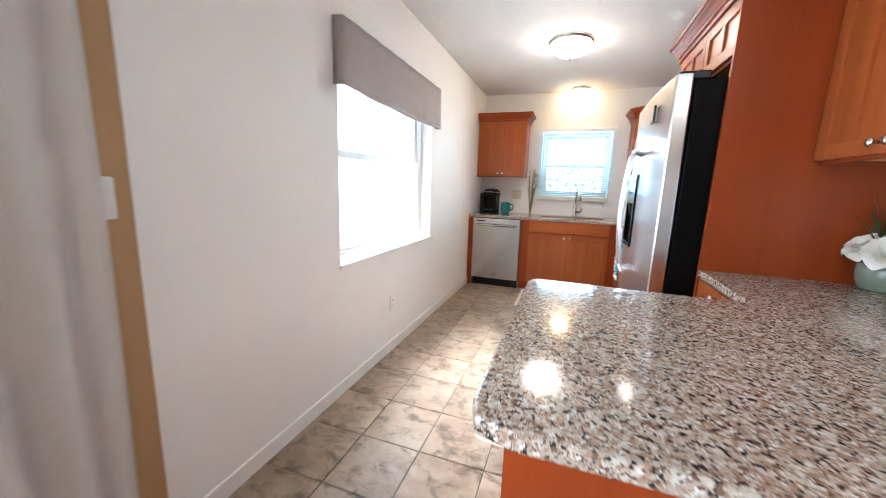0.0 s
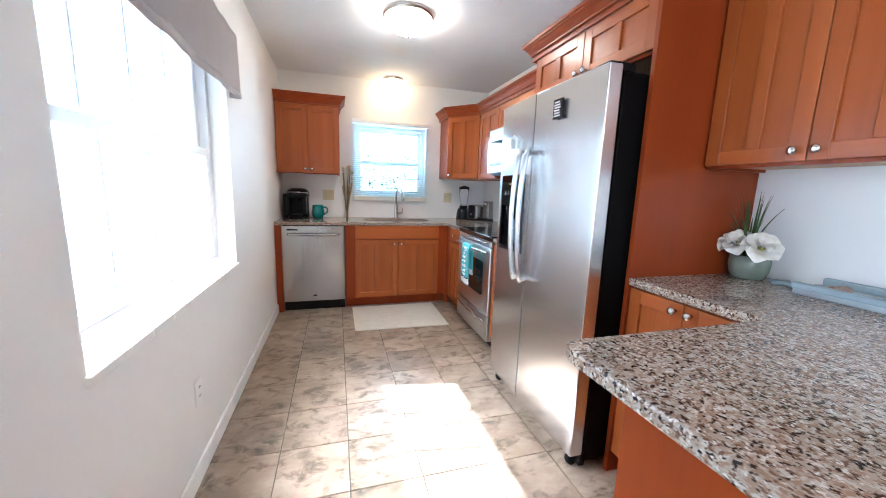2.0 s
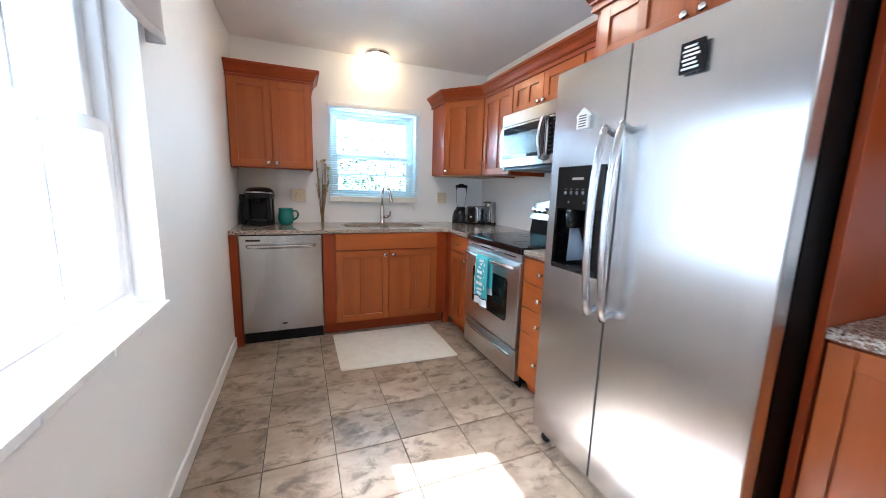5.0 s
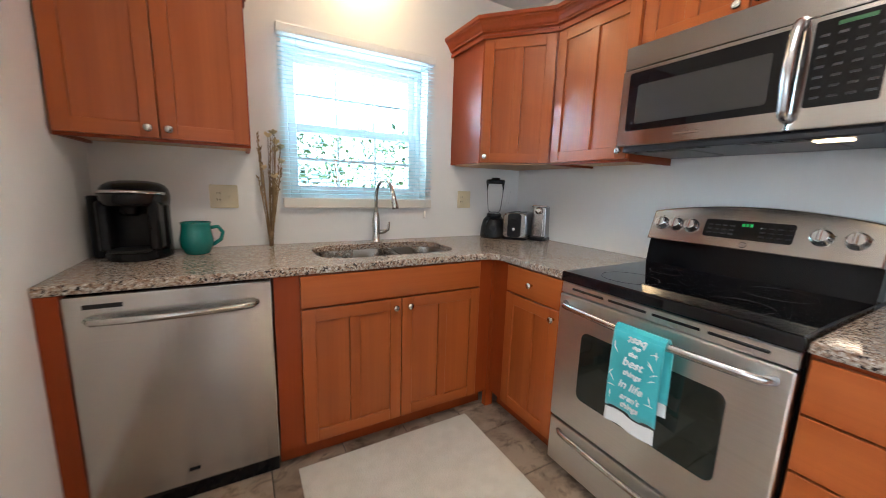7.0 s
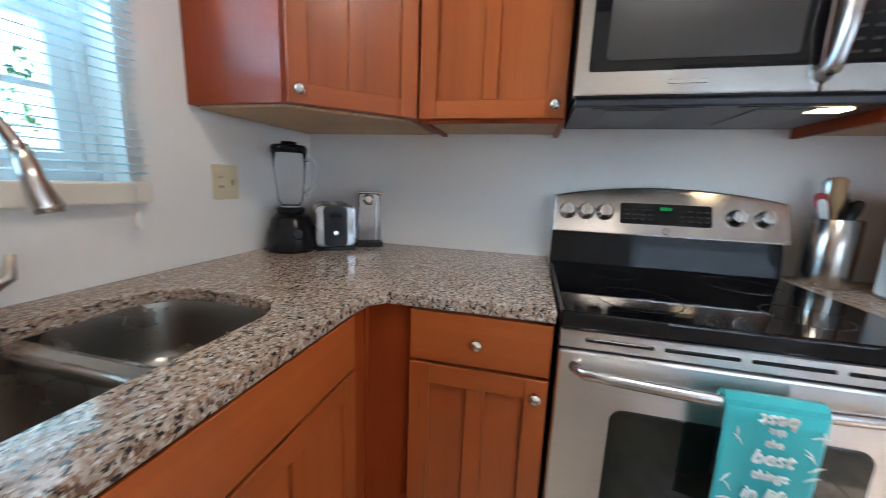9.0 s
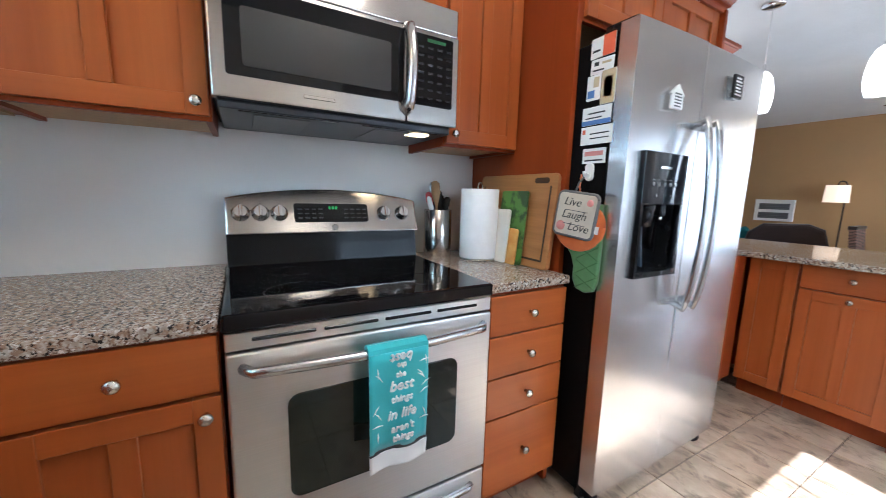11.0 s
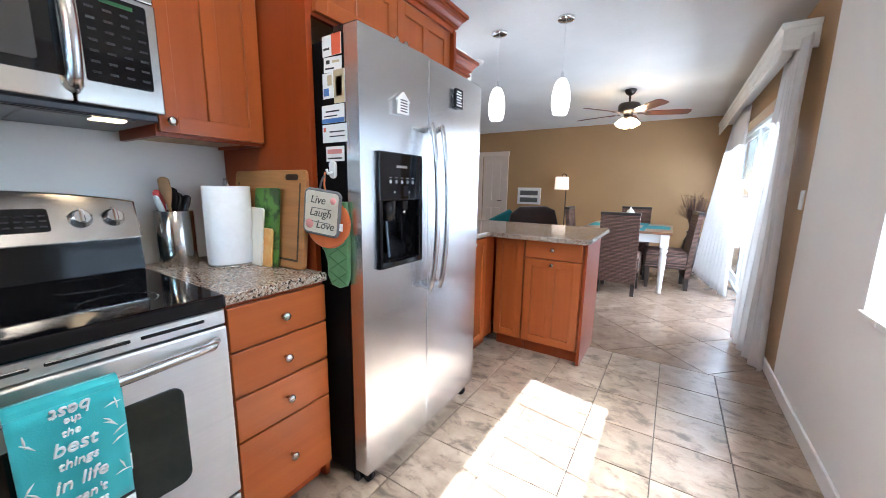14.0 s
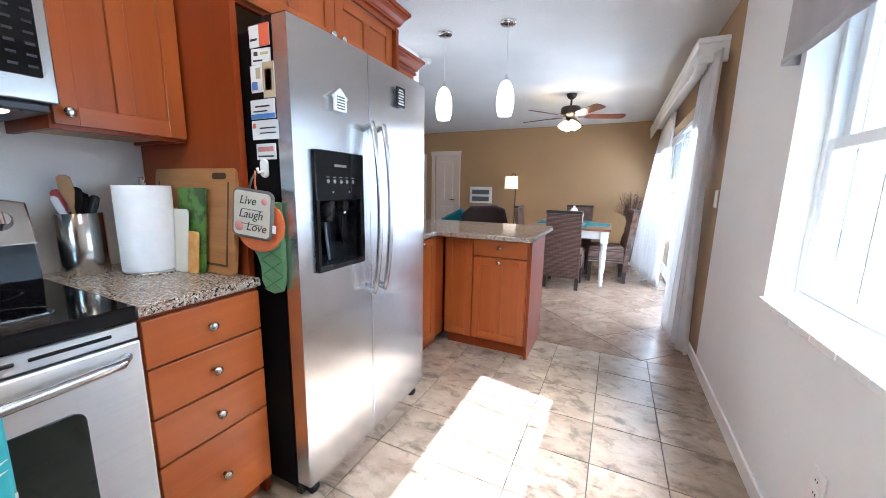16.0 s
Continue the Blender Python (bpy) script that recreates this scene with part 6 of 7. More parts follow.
# ---- on the peninsula run ----
def flower_pot():
    rng = random.Random(8)
    f = thing("flower_pot", (1.08, 3.605, PCT), "grey-green ceramic pot with white flowers and grass", "flower pot")
    GLAZE = material("grey_green_glaze", (0.20, 0.235, 0.185), 0.15, second=(0.15, 0.18, 0.14), scale=(12, 12, 12), coat=0.3)
    PETALS = material("white_petal", (0.80, 0.77, 0.70), 0.6, second=(0.74, 0.70, 0.60), scale=(25, 25, 25))
    CENTRE = material("yellow_green_centre", (0.45, 0.45, 0.10), 0.6)
    BLADE = material("grass_blade", (0.06, 0.13, 0.03), 0.5, second=(0.035, 0.08, 0.02), scale=(12, 12, 12), vary=0.2)
    part("pot", turned(bmesh.new(), [(0.052, 0), (0.062, 0.006), (0.072, 0.035), (0.076, 0.065), (0.073, 0.100), (0.069, 0.104), (0.064, 0.098), (0.066, 0.06), (0.03, 0.03)], 32), GLAZE, f)
    for i, (x, y, z, r) in enumerate(((-0.040, 0.035, 0.145, 0.068), (-0.032, -0.055, 0.138, 0.070), (0.030, -0.010, 0.145, 0.062))):
        nod = Matrix.Rotation(radians((38, 46, 12)[i]), 4, Vector(((0.2, -1.0, 0), (0.75, -0.66, 0), (0.6, -0.8, 0))[i]).normalized())
        centre = part("flower", turned(bmesh.new(), [(0.012, z - 0.012), (0.018, z + 0.004), (0.013, z + 0.014), (0.003, z + 0.018)], 12, (x, y, 0)), CENTRE, f, "white flower with yellow-green centre")
        for k_ in range(11):
            bm = bmesh.new()
            inner = k_ >= 6
            a = k_ * math.pi / 3 + i if not inner else k_ * 2 * math.pi / 5 + 0.4 + i
            rr = r * (0.72 if inner else 1.0)
            m = Matrix.Translation((x, y, z + (0.006 if inner else 0.0))) @ nod @ Euler(((rng.uniform(0.5, 0.9) if inner else rng.uniform(-0.15, 0.30)), rng.uniform(-0.2, 0.2), a)).to_matrix().to_4x4()
            grid = []
            for u in range(7):
                row = []
                for v in range(7):
                    s, q = u / 6, v / 6 - 0.5
                    wid = rr * 1.15 * math.sin(math.pi * (0.10 + 0.72 * s)) ** 0.6
                    ruffle = 0.006 * s * math.sin(9 * q + 4 * s + k_)
                    row.append(bm.verts.new(m @ Vector((q * wid * 1.2, s * rr * (1.05 - 0.22 * (2 * q) ** 2), 0.026 * math.sin(s * 2.0) + 0.014 * (q * 2) ** 2 - 0.014 * s * s + ruffle))))
                grid.append(row)
            for u in range(6):
                for v in range(6):
                    bm.faces.new((grid[u][v], grid[u][v + 1], grid[u + 1][v + 1], grid[u + 1][v])).smooth = True
            part("petal", bm, PETALS, centre)
    for i in range(34):
        a, reach, top = rng.uniform(0, 6.28), rng.uniform(0.01, 0.06) if i % 4 else rng.uniform(0.08, 0.15), rng.uniform(0.18, 0.33)
        if math.cos(a) > 0:
            reach *= 0.4
        bm, pts = bmesh.new(), []
        n = 7
        droop = rng.uniform(0.0, 0.5)
        for k_ in range(n + 1):
            s = k_ / n
            rr = 0.015 + reach * s ** 1.7
            z = 0.09 + top * s * (1 - droop * 0.45 * s * s)
            pts.append(Vector((0.0 + rr * math.cos(a), 0.015 + rr * math.sin(a), z)))
        side = Vector((-math.sin(a), math.cos(a), 0))
        ws = [0.005 * (1 - (k_ / n) ** 2) + 0.0006 for k_ in range(n + 1)]
        l_ = [bm.verts.new(p + side * w_) for p, w_ in zip(pts, ws)]
        r_ = [bm.verts.new(p - side * w_ + Vector((0, 0, 0.001))) for p, w_ in zip(pts, ws)]
        for k_ in range(n):
            bm.faces.new((l_[k_], l_[k_ + 1], r_[k_ + 1], r_[k_])).smooth = True
        part("grass_leaf", bm, BLADE, f)


flower_pot()
DRIFT = material("pale_blue_driftwood", (0.30, 0.37, 0.40), 0.7, second=(0.12, 0.11, 0.10), scale=(9, 3, 20), contrast=(0.45, 0.65), bump=0.6, bump_scale=60)
DRIFT_WHITE = material("whitewashed_wood", (0.44, 0.50, 0.52), 0.7, second=(0.22, 0.24, 0.25), scale=(7, 3, 12), bump=0.5, bump_scale=60)
SHELL = material("brown_shell", (0.22, 0.13, 0.08), 0.5, second=(0.45, 0.38, 0.32), scale=(30, 30, 30))
tray = thing("driftwood_tray", (1.075, 3.19, PCT), "whitewashed driftwood tray with shells and starfish", "tray")
part("board", prism(bmesh.new(), [(-0.09, -0.22), (-0.06, -0.24), (0.08, -0.24), (0.11, -0.22), (0.11, 0.20), (0.07, 0.215), (-0.07, 0.205), (-0.095, 0.19)], 0.0, 0.022, bevel=0.005), DRIFT_WHITE, tray)
part("rail", boxes((-0.10, -0.23, 0.02, -0.075, 0.20, 0.045), bevel=0.006, seg=2), DRIFT, tray)
part("rail", boxes((0.085, -0.23, 0.02, 0.115, 0.20, 0.050), bevel=0.006, seg=2), DRIFT, tray)
rng = random.Random(6)
for i in range(9):
    x, y, r = rng.uniform(-0.06, 0.07), rng.uniform(-0.2, 0.18), rng.uniform(0.014, 0.026)
    part("shell", turned(bmesh.new(), [(r, 0.021), (r * 0.9, 0.021 + r * 0.5), (r * 0.5, 0.021 + r * 0.95), (r * 0.1, 0.021 + r * 1.15)], 12, (x, y, 0)), SHELL, tray)
star = thing("starfish", (1.11, 3.475, PCT), "grey-blue starfish ornament lying on the worktop", "ornament", 20)
so = []
for i in range(10):
    r = 0.062 if i % 2 == 0 else 0.024
    so.append((r * math.cos(i * math.pi / 5), r * math.sin(i * math.pi / 5)))
sbm = prism(bmesh.new(), so, 0.0, 0.016, bevel=0.006, seg=2)
part("body", sbm, DRIFT, star)

# ---- ceiling fan ----
BLADE_WOOD = material("red_brown_blade", (0.16, 0.045, 0.02), 0.35, second=(0.10, 0.028, 0.012), scale=(3, 20, 20), coat=0.3)


FAN_TURN = 54


def ceiling_fan():
    f = thing("ceiling_fan", (0.02, 0.29, CEIL), "dark bronze ceiling fan with wooden blades and lit glass shades", "ceiling fan")
    part("canopy", turned(bmesh.new(), [(0.068, 0), (0.068, -0.012), (0.050, -0.05), (0.022, -0.07)], 24), BRONZE, f)
    part("downrod", tube(bmesh.new(), [(0, 0, -0.06), (0, 0, -0.17)], 0.013, 12), BRONZE, f)
    part("motor", turned(bmesh.new(), [(0.03, -0.155), (0.11, -0.165), (0.128, -0.185), (0.128, -0.245), (0.11, -0.27), (0.06, -0.285), (0.05, -0.32), (0.065, -0.335), (0.05, -0.36)], 32), BRONZE, f)
    for i in range(5):
        a = FAN_TURN + i * 72
        bm = prism(bmesh.new(), [(0.19, -0.05), (0.26, -0.062), (0.63, -0.072), (0.68, -0.06), (0.695, 0.0), (0.68, 0.06), (0.63, 0.072), (0.26, 0.062), (0.19, 0.05)], -0.004, 0.004, bevel=0.002)
        b = part("blade", bm, BLADE_WOOD, f, "red-brown wooden blade")
        b.matrix_basis = pose(0, 0, -0.285, 0, 0, a) @ pose(0, 0, 0, -13)
        part("blade_iron", boxes((0.10, -0.014, -0.010, 0.24, 0.014, -0.004), (0.19, -0.035, -0.009, 0.25, 0.035, -0.004), bevel=0.002), BRONZE, b)
    for i in range(4):
        a = radians(30 + i * 90)
        c, s = math.cos(a), math.sin(a)
        bm = turned(bmesh.new(), [(0.020, 0.0), (0.032, -0.02), (0.046, -0.06), (0.054, -0.10), (0.050, -0.102)], 20)
        sh = part("shade", bm, GLOW_FAN, f, "glowing frosted glass shade")
        sh.matrix_basis = pose(0.055 * c, 0.055 * s, -0.35) @ Euler((0.55 * s, -0.55 * c, 0)).to_matrix().to_4x4()
    part("pull_chain", tube(bmesh.new(), [(0.02, 0.01, -0.36), (0.02, 0.01, -0.50)], 0.0015, 6), BRONZE, f)


ceiling_fan()

# ---- dining table and chairs ----
WHITE_PAINT = material("white_furniture_paint", (0.76, 0.74, 0.70), 0.4, second=(0.70, 0.68, 0.63), scale=(7, 7, 7))
TABLE_WOOD = material("brown_table_wood", (0.22, 0.10, 0.045), 0.3, second=(0.15, 0.065, 0.028), scale=(1.5, 9, 9), grain=0.15, coat=0.3)
TEAL_CLOTH = material("teal_mat", (0.02, 0.20, 0.24), 0.9, second=(0.015, 0.16, 0.20), scale=(30, 30, 30), bump=0.5, bump_scale=300)
DARK_WOOD = material("espresso_wood", (0.022, 0.013, 0.010), 0.35)
TX0, TX1, TY0, TY1 = -0.61, 0.43, -0.66, 0.60
table = thing("dining_table", (0, 0, 0), "dining table with brown wooden top and white turned legs", "table")
part("tabletop", boxes((TX0, TY0, 0.735, TX1, TY1, 0.765), bevel=0.006, seg=2), TABLE_WOOD, table)
part("apron", boxes((TX0 + 0.06, TY0 + 0.05, 0.63, TX1 - 0.06, TY0 + 0.07, 0.735), (TX0 + 0.06, TY1 - 0.07, 0.63, TX1 - 0.06, TY1 - 0.05, 0.735), (TX0 + 0.05, TY0 + 0.07, 0.63, TX0 + 0.07, TY1 - 0.07, 0.735), (TX1 - 0.07, TY0 + 0.07, 0.63, TX1 - 0.05, TY1 - 0.07, 0.735)), WHITE_PAINT, table)
leg = [(0.024, 0.0), (0.030, 0.02), (0.022, 0.05), (0.034, 0.075), (0.024, 0.10), (0.028, 0.14), (0.040, 0.40), (0.042, 0.46), (0.028, 0.50), (0.044, 0.52), (0.044, 0.545), (0.032, 0.56), (0.046, 0.58)]
for x in (TX0 + 0.075, TX1 - 0.075):
    for y in (TY0 + 0.075, TY1 - 0.075):
        bm = turned(bmesh.new(), leg, 20, (x, y, 0))
        box(bm, x - 0.046, y - 0.046, 0.575, x + 0.046, y + 0.046, 0.735, bevel=0.004)
        part("leg", bm, WHITE_PAINT, table)
for x, y, rz in ((-0.09, 0.38, 0), (-0.09, -0.44, 0), (-0.42, -0.03, 90), (0.24, -0.03, 90)):
    m = boxes((-0.22, -0.16, 0, 0.22, 0.16, 0.004), bevel=0.001)
    ob = tagged(part("placemat", m, TEAL_CLOTH), "teal woven placemat on the table", "placemat", "placemats on the table")
    ob.matrix_basis = pose(x, y, 0.765, 0, 0, rz)
caddy = thing("condiment_set", (-0.09, -0.03, 0.765), "white ceramic condiment set on a dark tray", "condiment set")
part("tray", boxes((-0.13, -0.08, 0, 0.13, 0.08, 0.012), bevel=0.004), DARK_WOOD, caddy)
for x in (-0.07, 0.07):
    part("box", boxes((x - 0.060, -0.05, 0.012, x + 0.060, 0.05, 0.15), bevel=0.006, seg=2), WHITE_PAINT, caddy)
    part("dark_opening", boxes((x - 0.03, 0.049, 0.04, x + 0.03, 0.0525, 0.11), bevel=0.001), DARK_WOOD, caddy)
part("lid_pot", turned(bmesh.new(), [(0.03, 0.15), (0.048, 0.16), (0.055, 0.18), (0.04, 0.215), (0.012, 0.235), (0.016, 0.25), (0.004, 0.262)], 20), WHITE_PAINT, caddy)


def wicker_material():
    m = bpy.data.materials.new("brown_wicker")
    m.use_nodes = True
    n, l = m.node_tree.nodes, m.node_tree.links
    b = n["Principled BSDF"]
    b.inputs["Roughness"].default_value = 0.65
    co, br = n.new("ShaderNodeTexCoord"), n.new("ShaderNodeTexBrick")
    mp = n.new("ShaderNodeMapping")
    mp.inputs["Rotation"].default_value = (radians(90), 0, 0)
    l.new(co.outputs["Object"], mp.inputs["Vector"])
    l.new(mp.outputs[0], br.inputs["Vector"])
    br.inputs["Scale"].default_value = 1.0
    br.inputs["Brick Width"].default_value, br.inputs["Row Height"].default_value, br.inputs["Mortar Size"].default_value = 0.075, 0.016, 0.003
    br.inputs["Color1"].default_value, br.inputs["Color2"].default_value, br.inputs["Mortar"].default_value = (0.20, 0.105, 0.072, 1), (0.13, 0.066, 0.045, 1), (0.03, 0.016, 0.011, 1)
    l.new(br.outputs[0], b.inputs["Base Color"])
    bp = n.new("ShaderNodeBump")
    bp.inputs["Strength"].default_value, bp.inputs["Distance"].default_value = 0.8, 0.004
    bp.invert = True
    l.new(br.outputs[1], bp.inputs["Height"])
    l.new(bp.outputs[0], b.inputs["Normal"])
    return m


WICKER = wicker_material()


def wicker_slab(w, h, thick, rows, taper=0.0, lean=0.0):
    """A woven slab: rows of proud strands front and back."""
    bm = bmesh.new()
    n = rows * 4
    rings = []
    for i in range(n + 1):
        z = h * i / n
        puff = 0.004 * abs(math.sin(math.pi * i / 4))
        ww = w / 2 - taper * (z / h) / 2
        y = lean * (z / h) ** 1.4
        rings.append([bm.verts.new(p) for p in ((-ww - puff, y - thick / 2 - puff, z), (ww + puff, y - thick / 2 - puff, z), (ww + puff, y + thick / 2 + puff, z), (-ww - puff, y + thick / 2 + puff, z))])
    for a, b in zip(rings, rings[1:]):
        for i in range(4):
            bm.faces.new((a[i], a[(i + 1) % 4], b[(i + 1) % 4], b[i]))
    bm.faces.new(rings[0][::-1])
    bm.faces.new(rings[-1])
    return bm


def dining_chair():
    """Faces -y; its back stands at y = 0."""
    c = thing("dining_chair", (0, 0, 0), "tall woven wicker dining chair with dark legs and top rail", "chair", group="chairs round the table")
    back = part("backrest", wicker_slab(0.43, 0.82, 0.05, 20, 0.02, 0.07), WICKER, c)
    back.location = (0, 0.0, 0.15)
    part("top_rail", boxes((-0.212, 0.035, 0.962, 0.212, 0.105, 0.999), bevel=0.006, seg=2), DARK_WOOD, c, "dark top rail")
    seat = part("seat", wicker_slab(0.45, 0.20, 0.44, 5), WICKER, c)
    seat.location = (0, -0.25, 0.27)
    part("cushion", boxes((-0.215, -0.46, 0.47, 0.215, -0.03, 0.492), bevel=0.008, seg=2), WICKER, c)
    for x in (-0.195, 0.195):
        part("leg", prism(bmesh.new(), [(-0.022 + x, -0.022), (0.022 + x, -0.022), (0.022 + x, 0.022), (-0.022 + x, 0.022)], 0.0, 0.16), DARK_WOOD, c)
        part("leg", prism(bmesh.new(), [(-0.022 + x, -0.462), (0.022 + x, -0.462), (0.022 + x, -0.418), (-0.022 + x, -0.418)], 0.0, 0.28), DARK_WOOD, c)
    return c


ch = dining_chair()
ch.matrix_basis = pose(-0.075, 0.855, 0, 0, 0, 0)
copy_thing(ch, pose(-0.79, -0.02, 0, 0, 0, 97))
copy_thing(ch, pose(0.66, -0.05, 0, 0, 0, -88))
copy_thing(ch, pose(-0.09, -0.92, 0, 0, 0, 180))

# ---- living room ----
BROWN_CLOTH = material("dark_brown_cloth", (0.022, 0.009, 0.007), 0.9, second=(0.015, 0.006, 0.005), scale=(6, 6, 6), bump=0.5, bump_scale=200, sheen=0.2)
arm = thing("armchair", (1.48, -0.55, 0), "dark brown upholstered armchair", "armchair", 20)
part("seat", boxes((-0.34, -0.38, 0.14, 0.34, 0.30, 0.44), bevel=0.05, seg=3), BROWN_CLOTH, arm)
part("backrest", prism(bmesh.new(), [(-0.36, 0.30), (0.36, 0.30), (0.40, 0.62), (0.36, 0.84), (0.22, 0.96), (-0.20, 0.98), (-0.34, 0.92), (-0.40, 0.70)], 0.26, 0.46, "y", 0.05, 3), BROWN_CLOTH, arm)
for x in (-0.43, 0.43):
    part("armrest", boxes((x - 0.09, -0.38, 0.12, x + 0.09, 0.34, 0.60), bevel=0.05, seg=3), BROWN_CLOTH, arm)
for x in (-0.38, 0.38):
    for y in (-0.32, 0.38):
        part("foot", boxes((x - 0.03, y - 0.03, 0, x + 0.03, y + 0.03, 0.13)), DARK_WOOD, arm)
pil = thing("throw_pillow", (1.95, -0.38, 0.60), "teal throw pillow leaning on the armchair", "pillow", 10)
pil.matrix_basis = pose(1.86, -0.30, 0.58, -12, 28, 10)
pb = bmesh.new()
box(pb, -0.22, -0.05, 0.0, 0.22, 0.05, 0.26, bevel=0.045, seg=3)
part("cover", pb, TEAL_CLOTH, pil)
part("piping", tube(bmesh.new(), [(x, 0, z + 0.13) for x, z in rounded(-0.218, -0.128, 0.218, 0.128, 0.03, 4) + rounded(-0.218, -0.128, 0.218, 0.128, 0.03, 4)[:1]], 0.005, 6), TEAL_CLOTH, pil)

lamp = thing("floor_lamp", (1.235, -1.75, 0), "slim dark floor lamp with a lit cream drum shade", "floor lamp")
LAMP_SHADE = material("lit_cream_shade", (0.92, 0.68, 0.46), 0.8, emit=0.17)
part("base", turned(bmesh.new(), [(0.13, 0), (0.13, 0.015), (0.05, 0.025), (0.014, 0.035)], 24), BRONZE, lamp)
part("pole", tube(bmesh.new(), [(0, 0, 0.03), (0, 0, 1.50), (0.02, 0, 1.545), (0.06, 0, 1.56), (0.09, 0, 1.54)], 0.010, 10), BRONZE, lamp)
part("shade", turned(bmesh.new(), [(0.135, 1.255), (0.125, 1.50), (0.122, 1.50), (0.132, 1.255)], 28, (0.09, 0, 0), close=False), LAMP_SHADE, lamp, "lit cream fabric shade")
part("finial", turned(bmesh.new(), [(0.006, 1.50), (0.012, 1.515), (0.004, 1.535)], 10, (0.09, 0, 0)), BRONZE, lamp)

heater = thing("wall_heater", (2.12, YB, 1.105), "white wall heater with two dark louvred openings", "wall vent", 180)
part("frame", boxes((-0.26, -0.03, -0.18, 0.26, 0, 0.18), bevel=0.006, seg=2), TRIM, heater)
for z in (-0.085, 0.065):
    op = part("opening", boxes((-0.20, -0.033, z - 0.05, 0.20, -0.028, z + 0.05)), GREY_TRIM, heater, "dark louvred opening")
    for i in range(3):
        part("louvre", boxes((-0.20, -0.040, z - 0.034 + i * 0.03, 0.20, -0.031, z - 0.026 + i * 0.03)), KEYGREY, op)

# doorway with its casing and the panelled doors in it
case = tagged(new("door_casing"), "tan-pink painted door casing", "trim", kind="structure")
PINK_PAINT = material("warm_white_paint", (0.80, 0.66, 0.54), 0.45, second=(0.76, 0.62, 0.50), scale=(4, 4, 4))
part("jamb", boxes((DOORWAY[0] - 0.085, YB, 0, DOORWAY[0], YB + 0.018, DOORWAY[2])), PINK_PAINT, case)
part("jamb", boxes((DOORWAY[1], YB, 0, DOORWAY[1] + 0.085, YB + 0.018, DOORWAY[2])), PINK_PAINT, case)
part("head", boxes((DOORWAY[0] - 0.10, YB, DOORWAY[2], DOORWAY[1] + 0.10, YB + 0.022, DOORWAY[2] + 0.10)), PINK_PAINT, case)


def panel_door(at, rz, w, label):
    d = thing("door_1", at, label, "door", rz)
    d["kind"] = "structure"
    leaf = part("door_leaf", boxes((0, 0, 0.01, w, 0.038, 2.02), bevel=0.002), PINK_PAINT, d)
    for z0, z1 in ((0.20, 0.82), (0.98, 1.86)):
        for x0, x1 in ((0.10, w / 2 - 0.04), (w / 2 + 0.04, w - 0.10)):
            part("panel", boxes((x0, -0.008, z0, x1, 0.046, z1), bevel=0.007, seg=2), PINK_PAINT, leaf)
    part("door_handle", tube(bmesh.new(), [(w - 0.06, 0, 0.98), (w - 0.06, -0.045, 0.98), (w - 0.15, -0.05, 0.98)], 0.009, 8), BRONZE, leaf, "dark lever handle")


panel_door((DOORWAY[1] - 0.01, YB - 0.03, 0), 180, DOORWAY[1] - DOORWAY[0] - 0.02, "warm white panelled door closed in its casing")
hd = thing("door_2", (3.75, -2.11, 0), "warm white panelled door beside the doorway", "door", 180)
hd["kind"] = "structure"
hl = part("door_leaf", boxes((-0.40, -0.002, 0.01, 0.24, 0.030, 2.03), bevel=0.002), PINK_PAINT, hd)
for z0, z1 in ((0.20, 0.82), (0.98, 1.86)):
    part("panel", boxes((-0.32, -0.010, z0, 0.16, 0.0, z1), bevel=0.004, seg=2), PINK_PAINT, hl)
part("door_handle", tube(bmesh.new(), [(0.18, 0, 0.98), (0.18, -0.045, 0.98), (0.09, -0.05, 0.98)], 0.009, 8), BRONZE, hl, "dark lever handle")


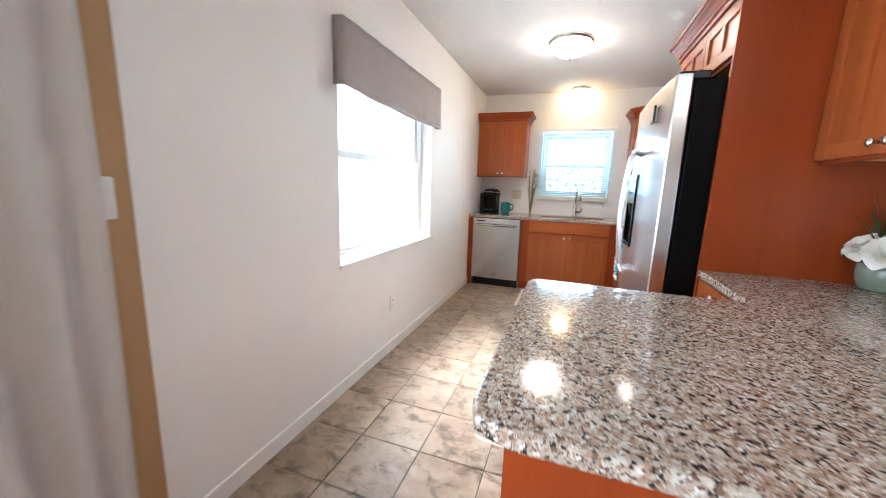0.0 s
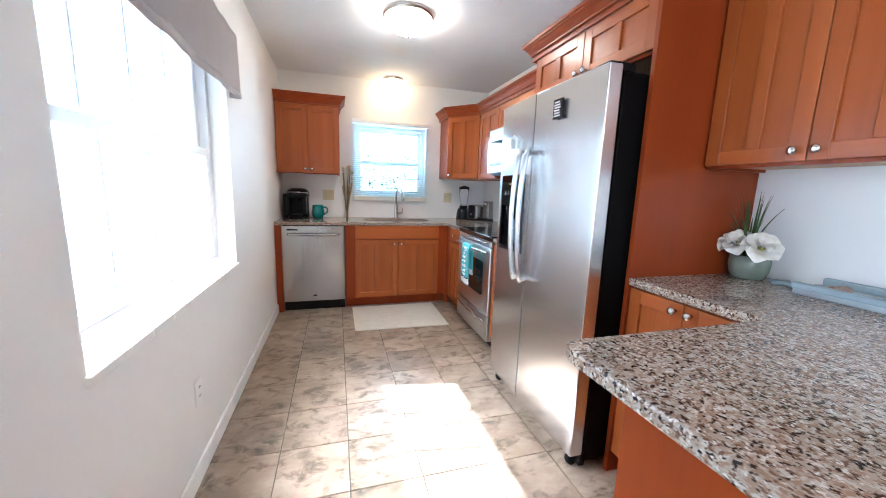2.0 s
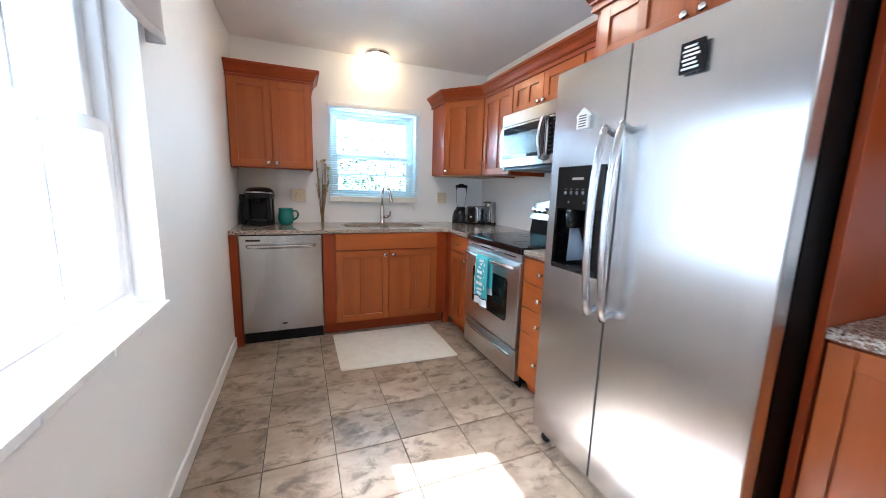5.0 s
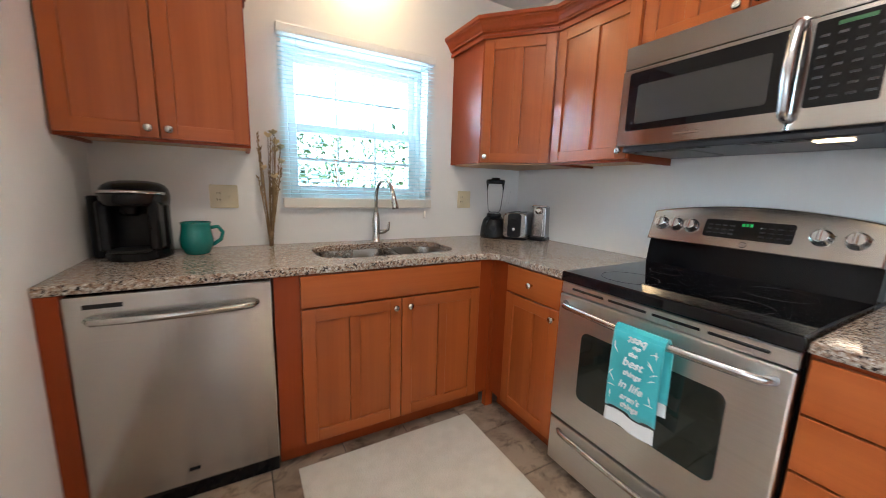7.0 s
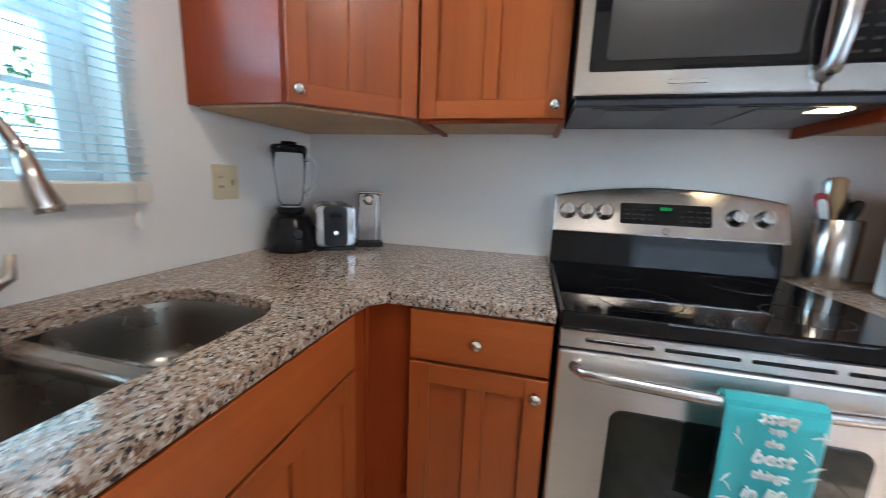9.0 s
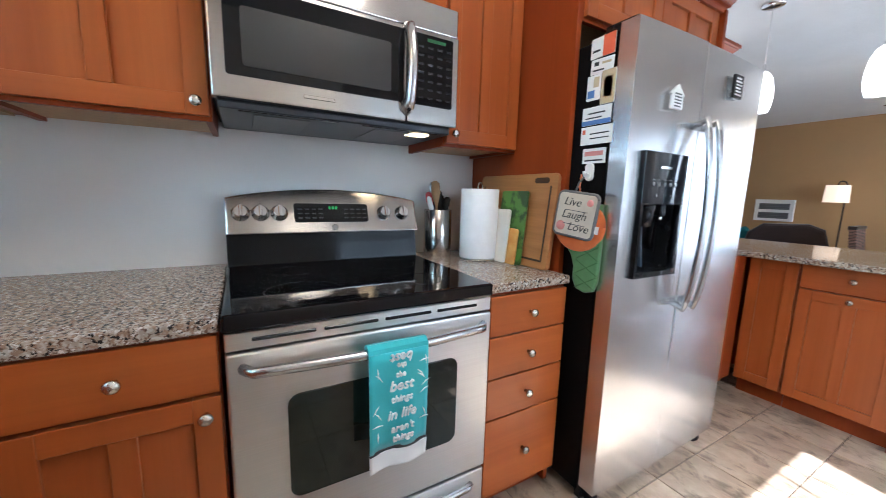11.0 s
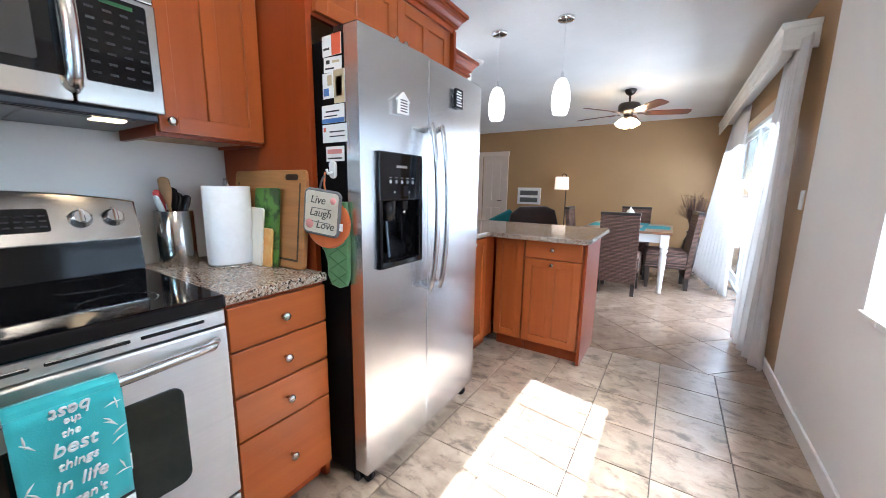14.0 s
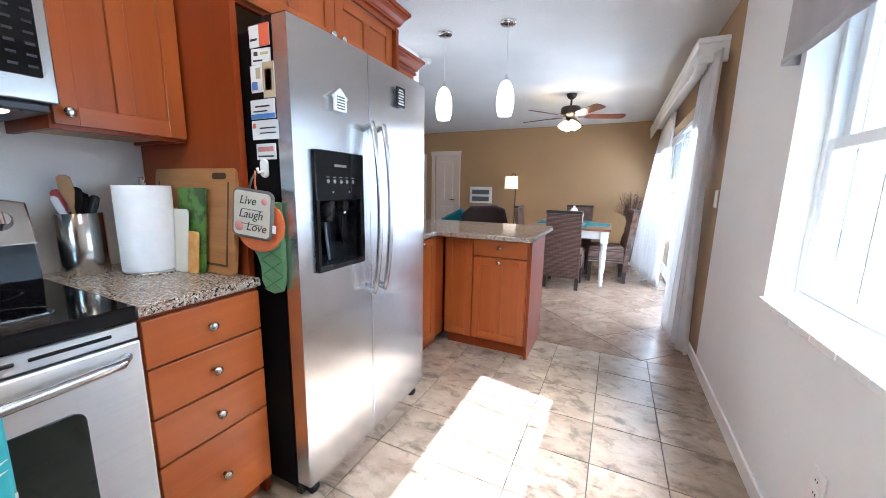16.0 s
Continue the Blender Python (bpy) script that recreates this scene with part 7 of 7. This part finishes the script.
def twig_vase():
    rng = random.Random(21)
    v = thing("twig_vase", (-0.90, -1.60, 0), "dark floor vase with tall dried brown twigs", "vase")
    part("vase", turned(bmesh.new(), [(0.10, 0), (0.13, 0.05), (0.15, 0.25), (0.12, 0.45), (0.08, 0.55), (0.10, 0.60), (0.085, 0.60), (0.06, 0.54)], 24), DARK_WOOD, v)
    DRY = material("dry_red_twig", (0.035, 0.013, 0.008), 0.9, second=(0.06, 0.024, 0.014), scale=(20, 20, 20))
    for i in range(110):
        a, r = rng.uniform(0, 6.28), rng.uniform(0.03, 0.30)
        top = rng.uniform(0.85, 1.22)
        bm = bmesh.new()
        e = Vector((r * math.cos(a), r * math.sin(a), top))
        m_ = Vector((r * 0.35 * math.cos(a), r * 0.35 * math.sin(a), 0.8))
        tube(bm, [(0, 0, 0.5), m_, e], [0.005, 0.004, 0.0018], 5)
        for k_ in range(6):
            p = m_.lerp(e, rng.uniform(0.3, 1.0))
            tube(bm, [p, p + Vector((rng.uniform(-0.05, 0.05), rng.uniform(-0.05, 0.05), rng.uniform(0.02, 0.07)))], [0.002, 0.0008], 4)
        part("twig", bm, DRY, v)


twig_vase()

# ---- floor tiles ----
def tile_mesh(name, outline, mat):
    bm = bmesh.new()
    prism(bm, outline, -0.006, 0.0, bevel=0.0012, seg=1)
    me = bpy.data.meshes.new(name)
    bm.to_mesh(me)
    bm.free()
    me.materials.append(mat)
    return me


def lay(mesh, x, y, rz=0):
    ob = new("floor_tile", mesh)
    ob.parent = FLOOR_OB
    ob.matrix_basis = pose(x, y, 0, 0, 0, rz)


PX, PY, X0, Y0, J = 0.318, 0.3175, -0.940, 2.615, 0.0025
full = tile_mesh("floor_tile", [(J, J), (PX - J, J), (PX - J, PY - J), (J, PY - J)], TILE)
edge_w = tile_mesh("floor_tile", [(PX - (X0 - XW) + 0.001, J), (PX - J, J), (PX - J, PY - J), (PX - (X0 - XW) + 0.001, PY - J)], TILE)
for j in range(13):
    for i in range(-1, 5):
        lay(edge_w if i < 0 else full, X0 + i * PX, Y0 + j * PY)
# dining room: larger tiles laid on the diagonal, cut along the kitchen edge
S = 0.46
dining = tile_mesh("floor_tile", [(J, J), (S - J, J), (S - J, S - J), (J, S - J)], TILE_DINING)
half = tile_mesh("floor_tile", [(J, J), (S - J, J), (J, S - J)], TILE_DINING)
D = S * math.sqrt(2)
for j in range(0, 17):
    yy = Y0 - D - j * D / 2
    for i in range(-3, 10):
        xx = -0.904 + (i + (0.5 if j % 2 else 0)) * D
        if -1.25 < xx < 5.0 and yy > -2.6:
            lay(dining, xx, yy, 45)
for i in range(-1, 10):
    xx = -0.904 + (i + 0.5) * D
    ob = new("floor_tile", half)
    ob.parent = FLOOR_OB
    ob.matrix_basis = pose(xx, Y0 - D / 2, 0, 0, 0, 45)
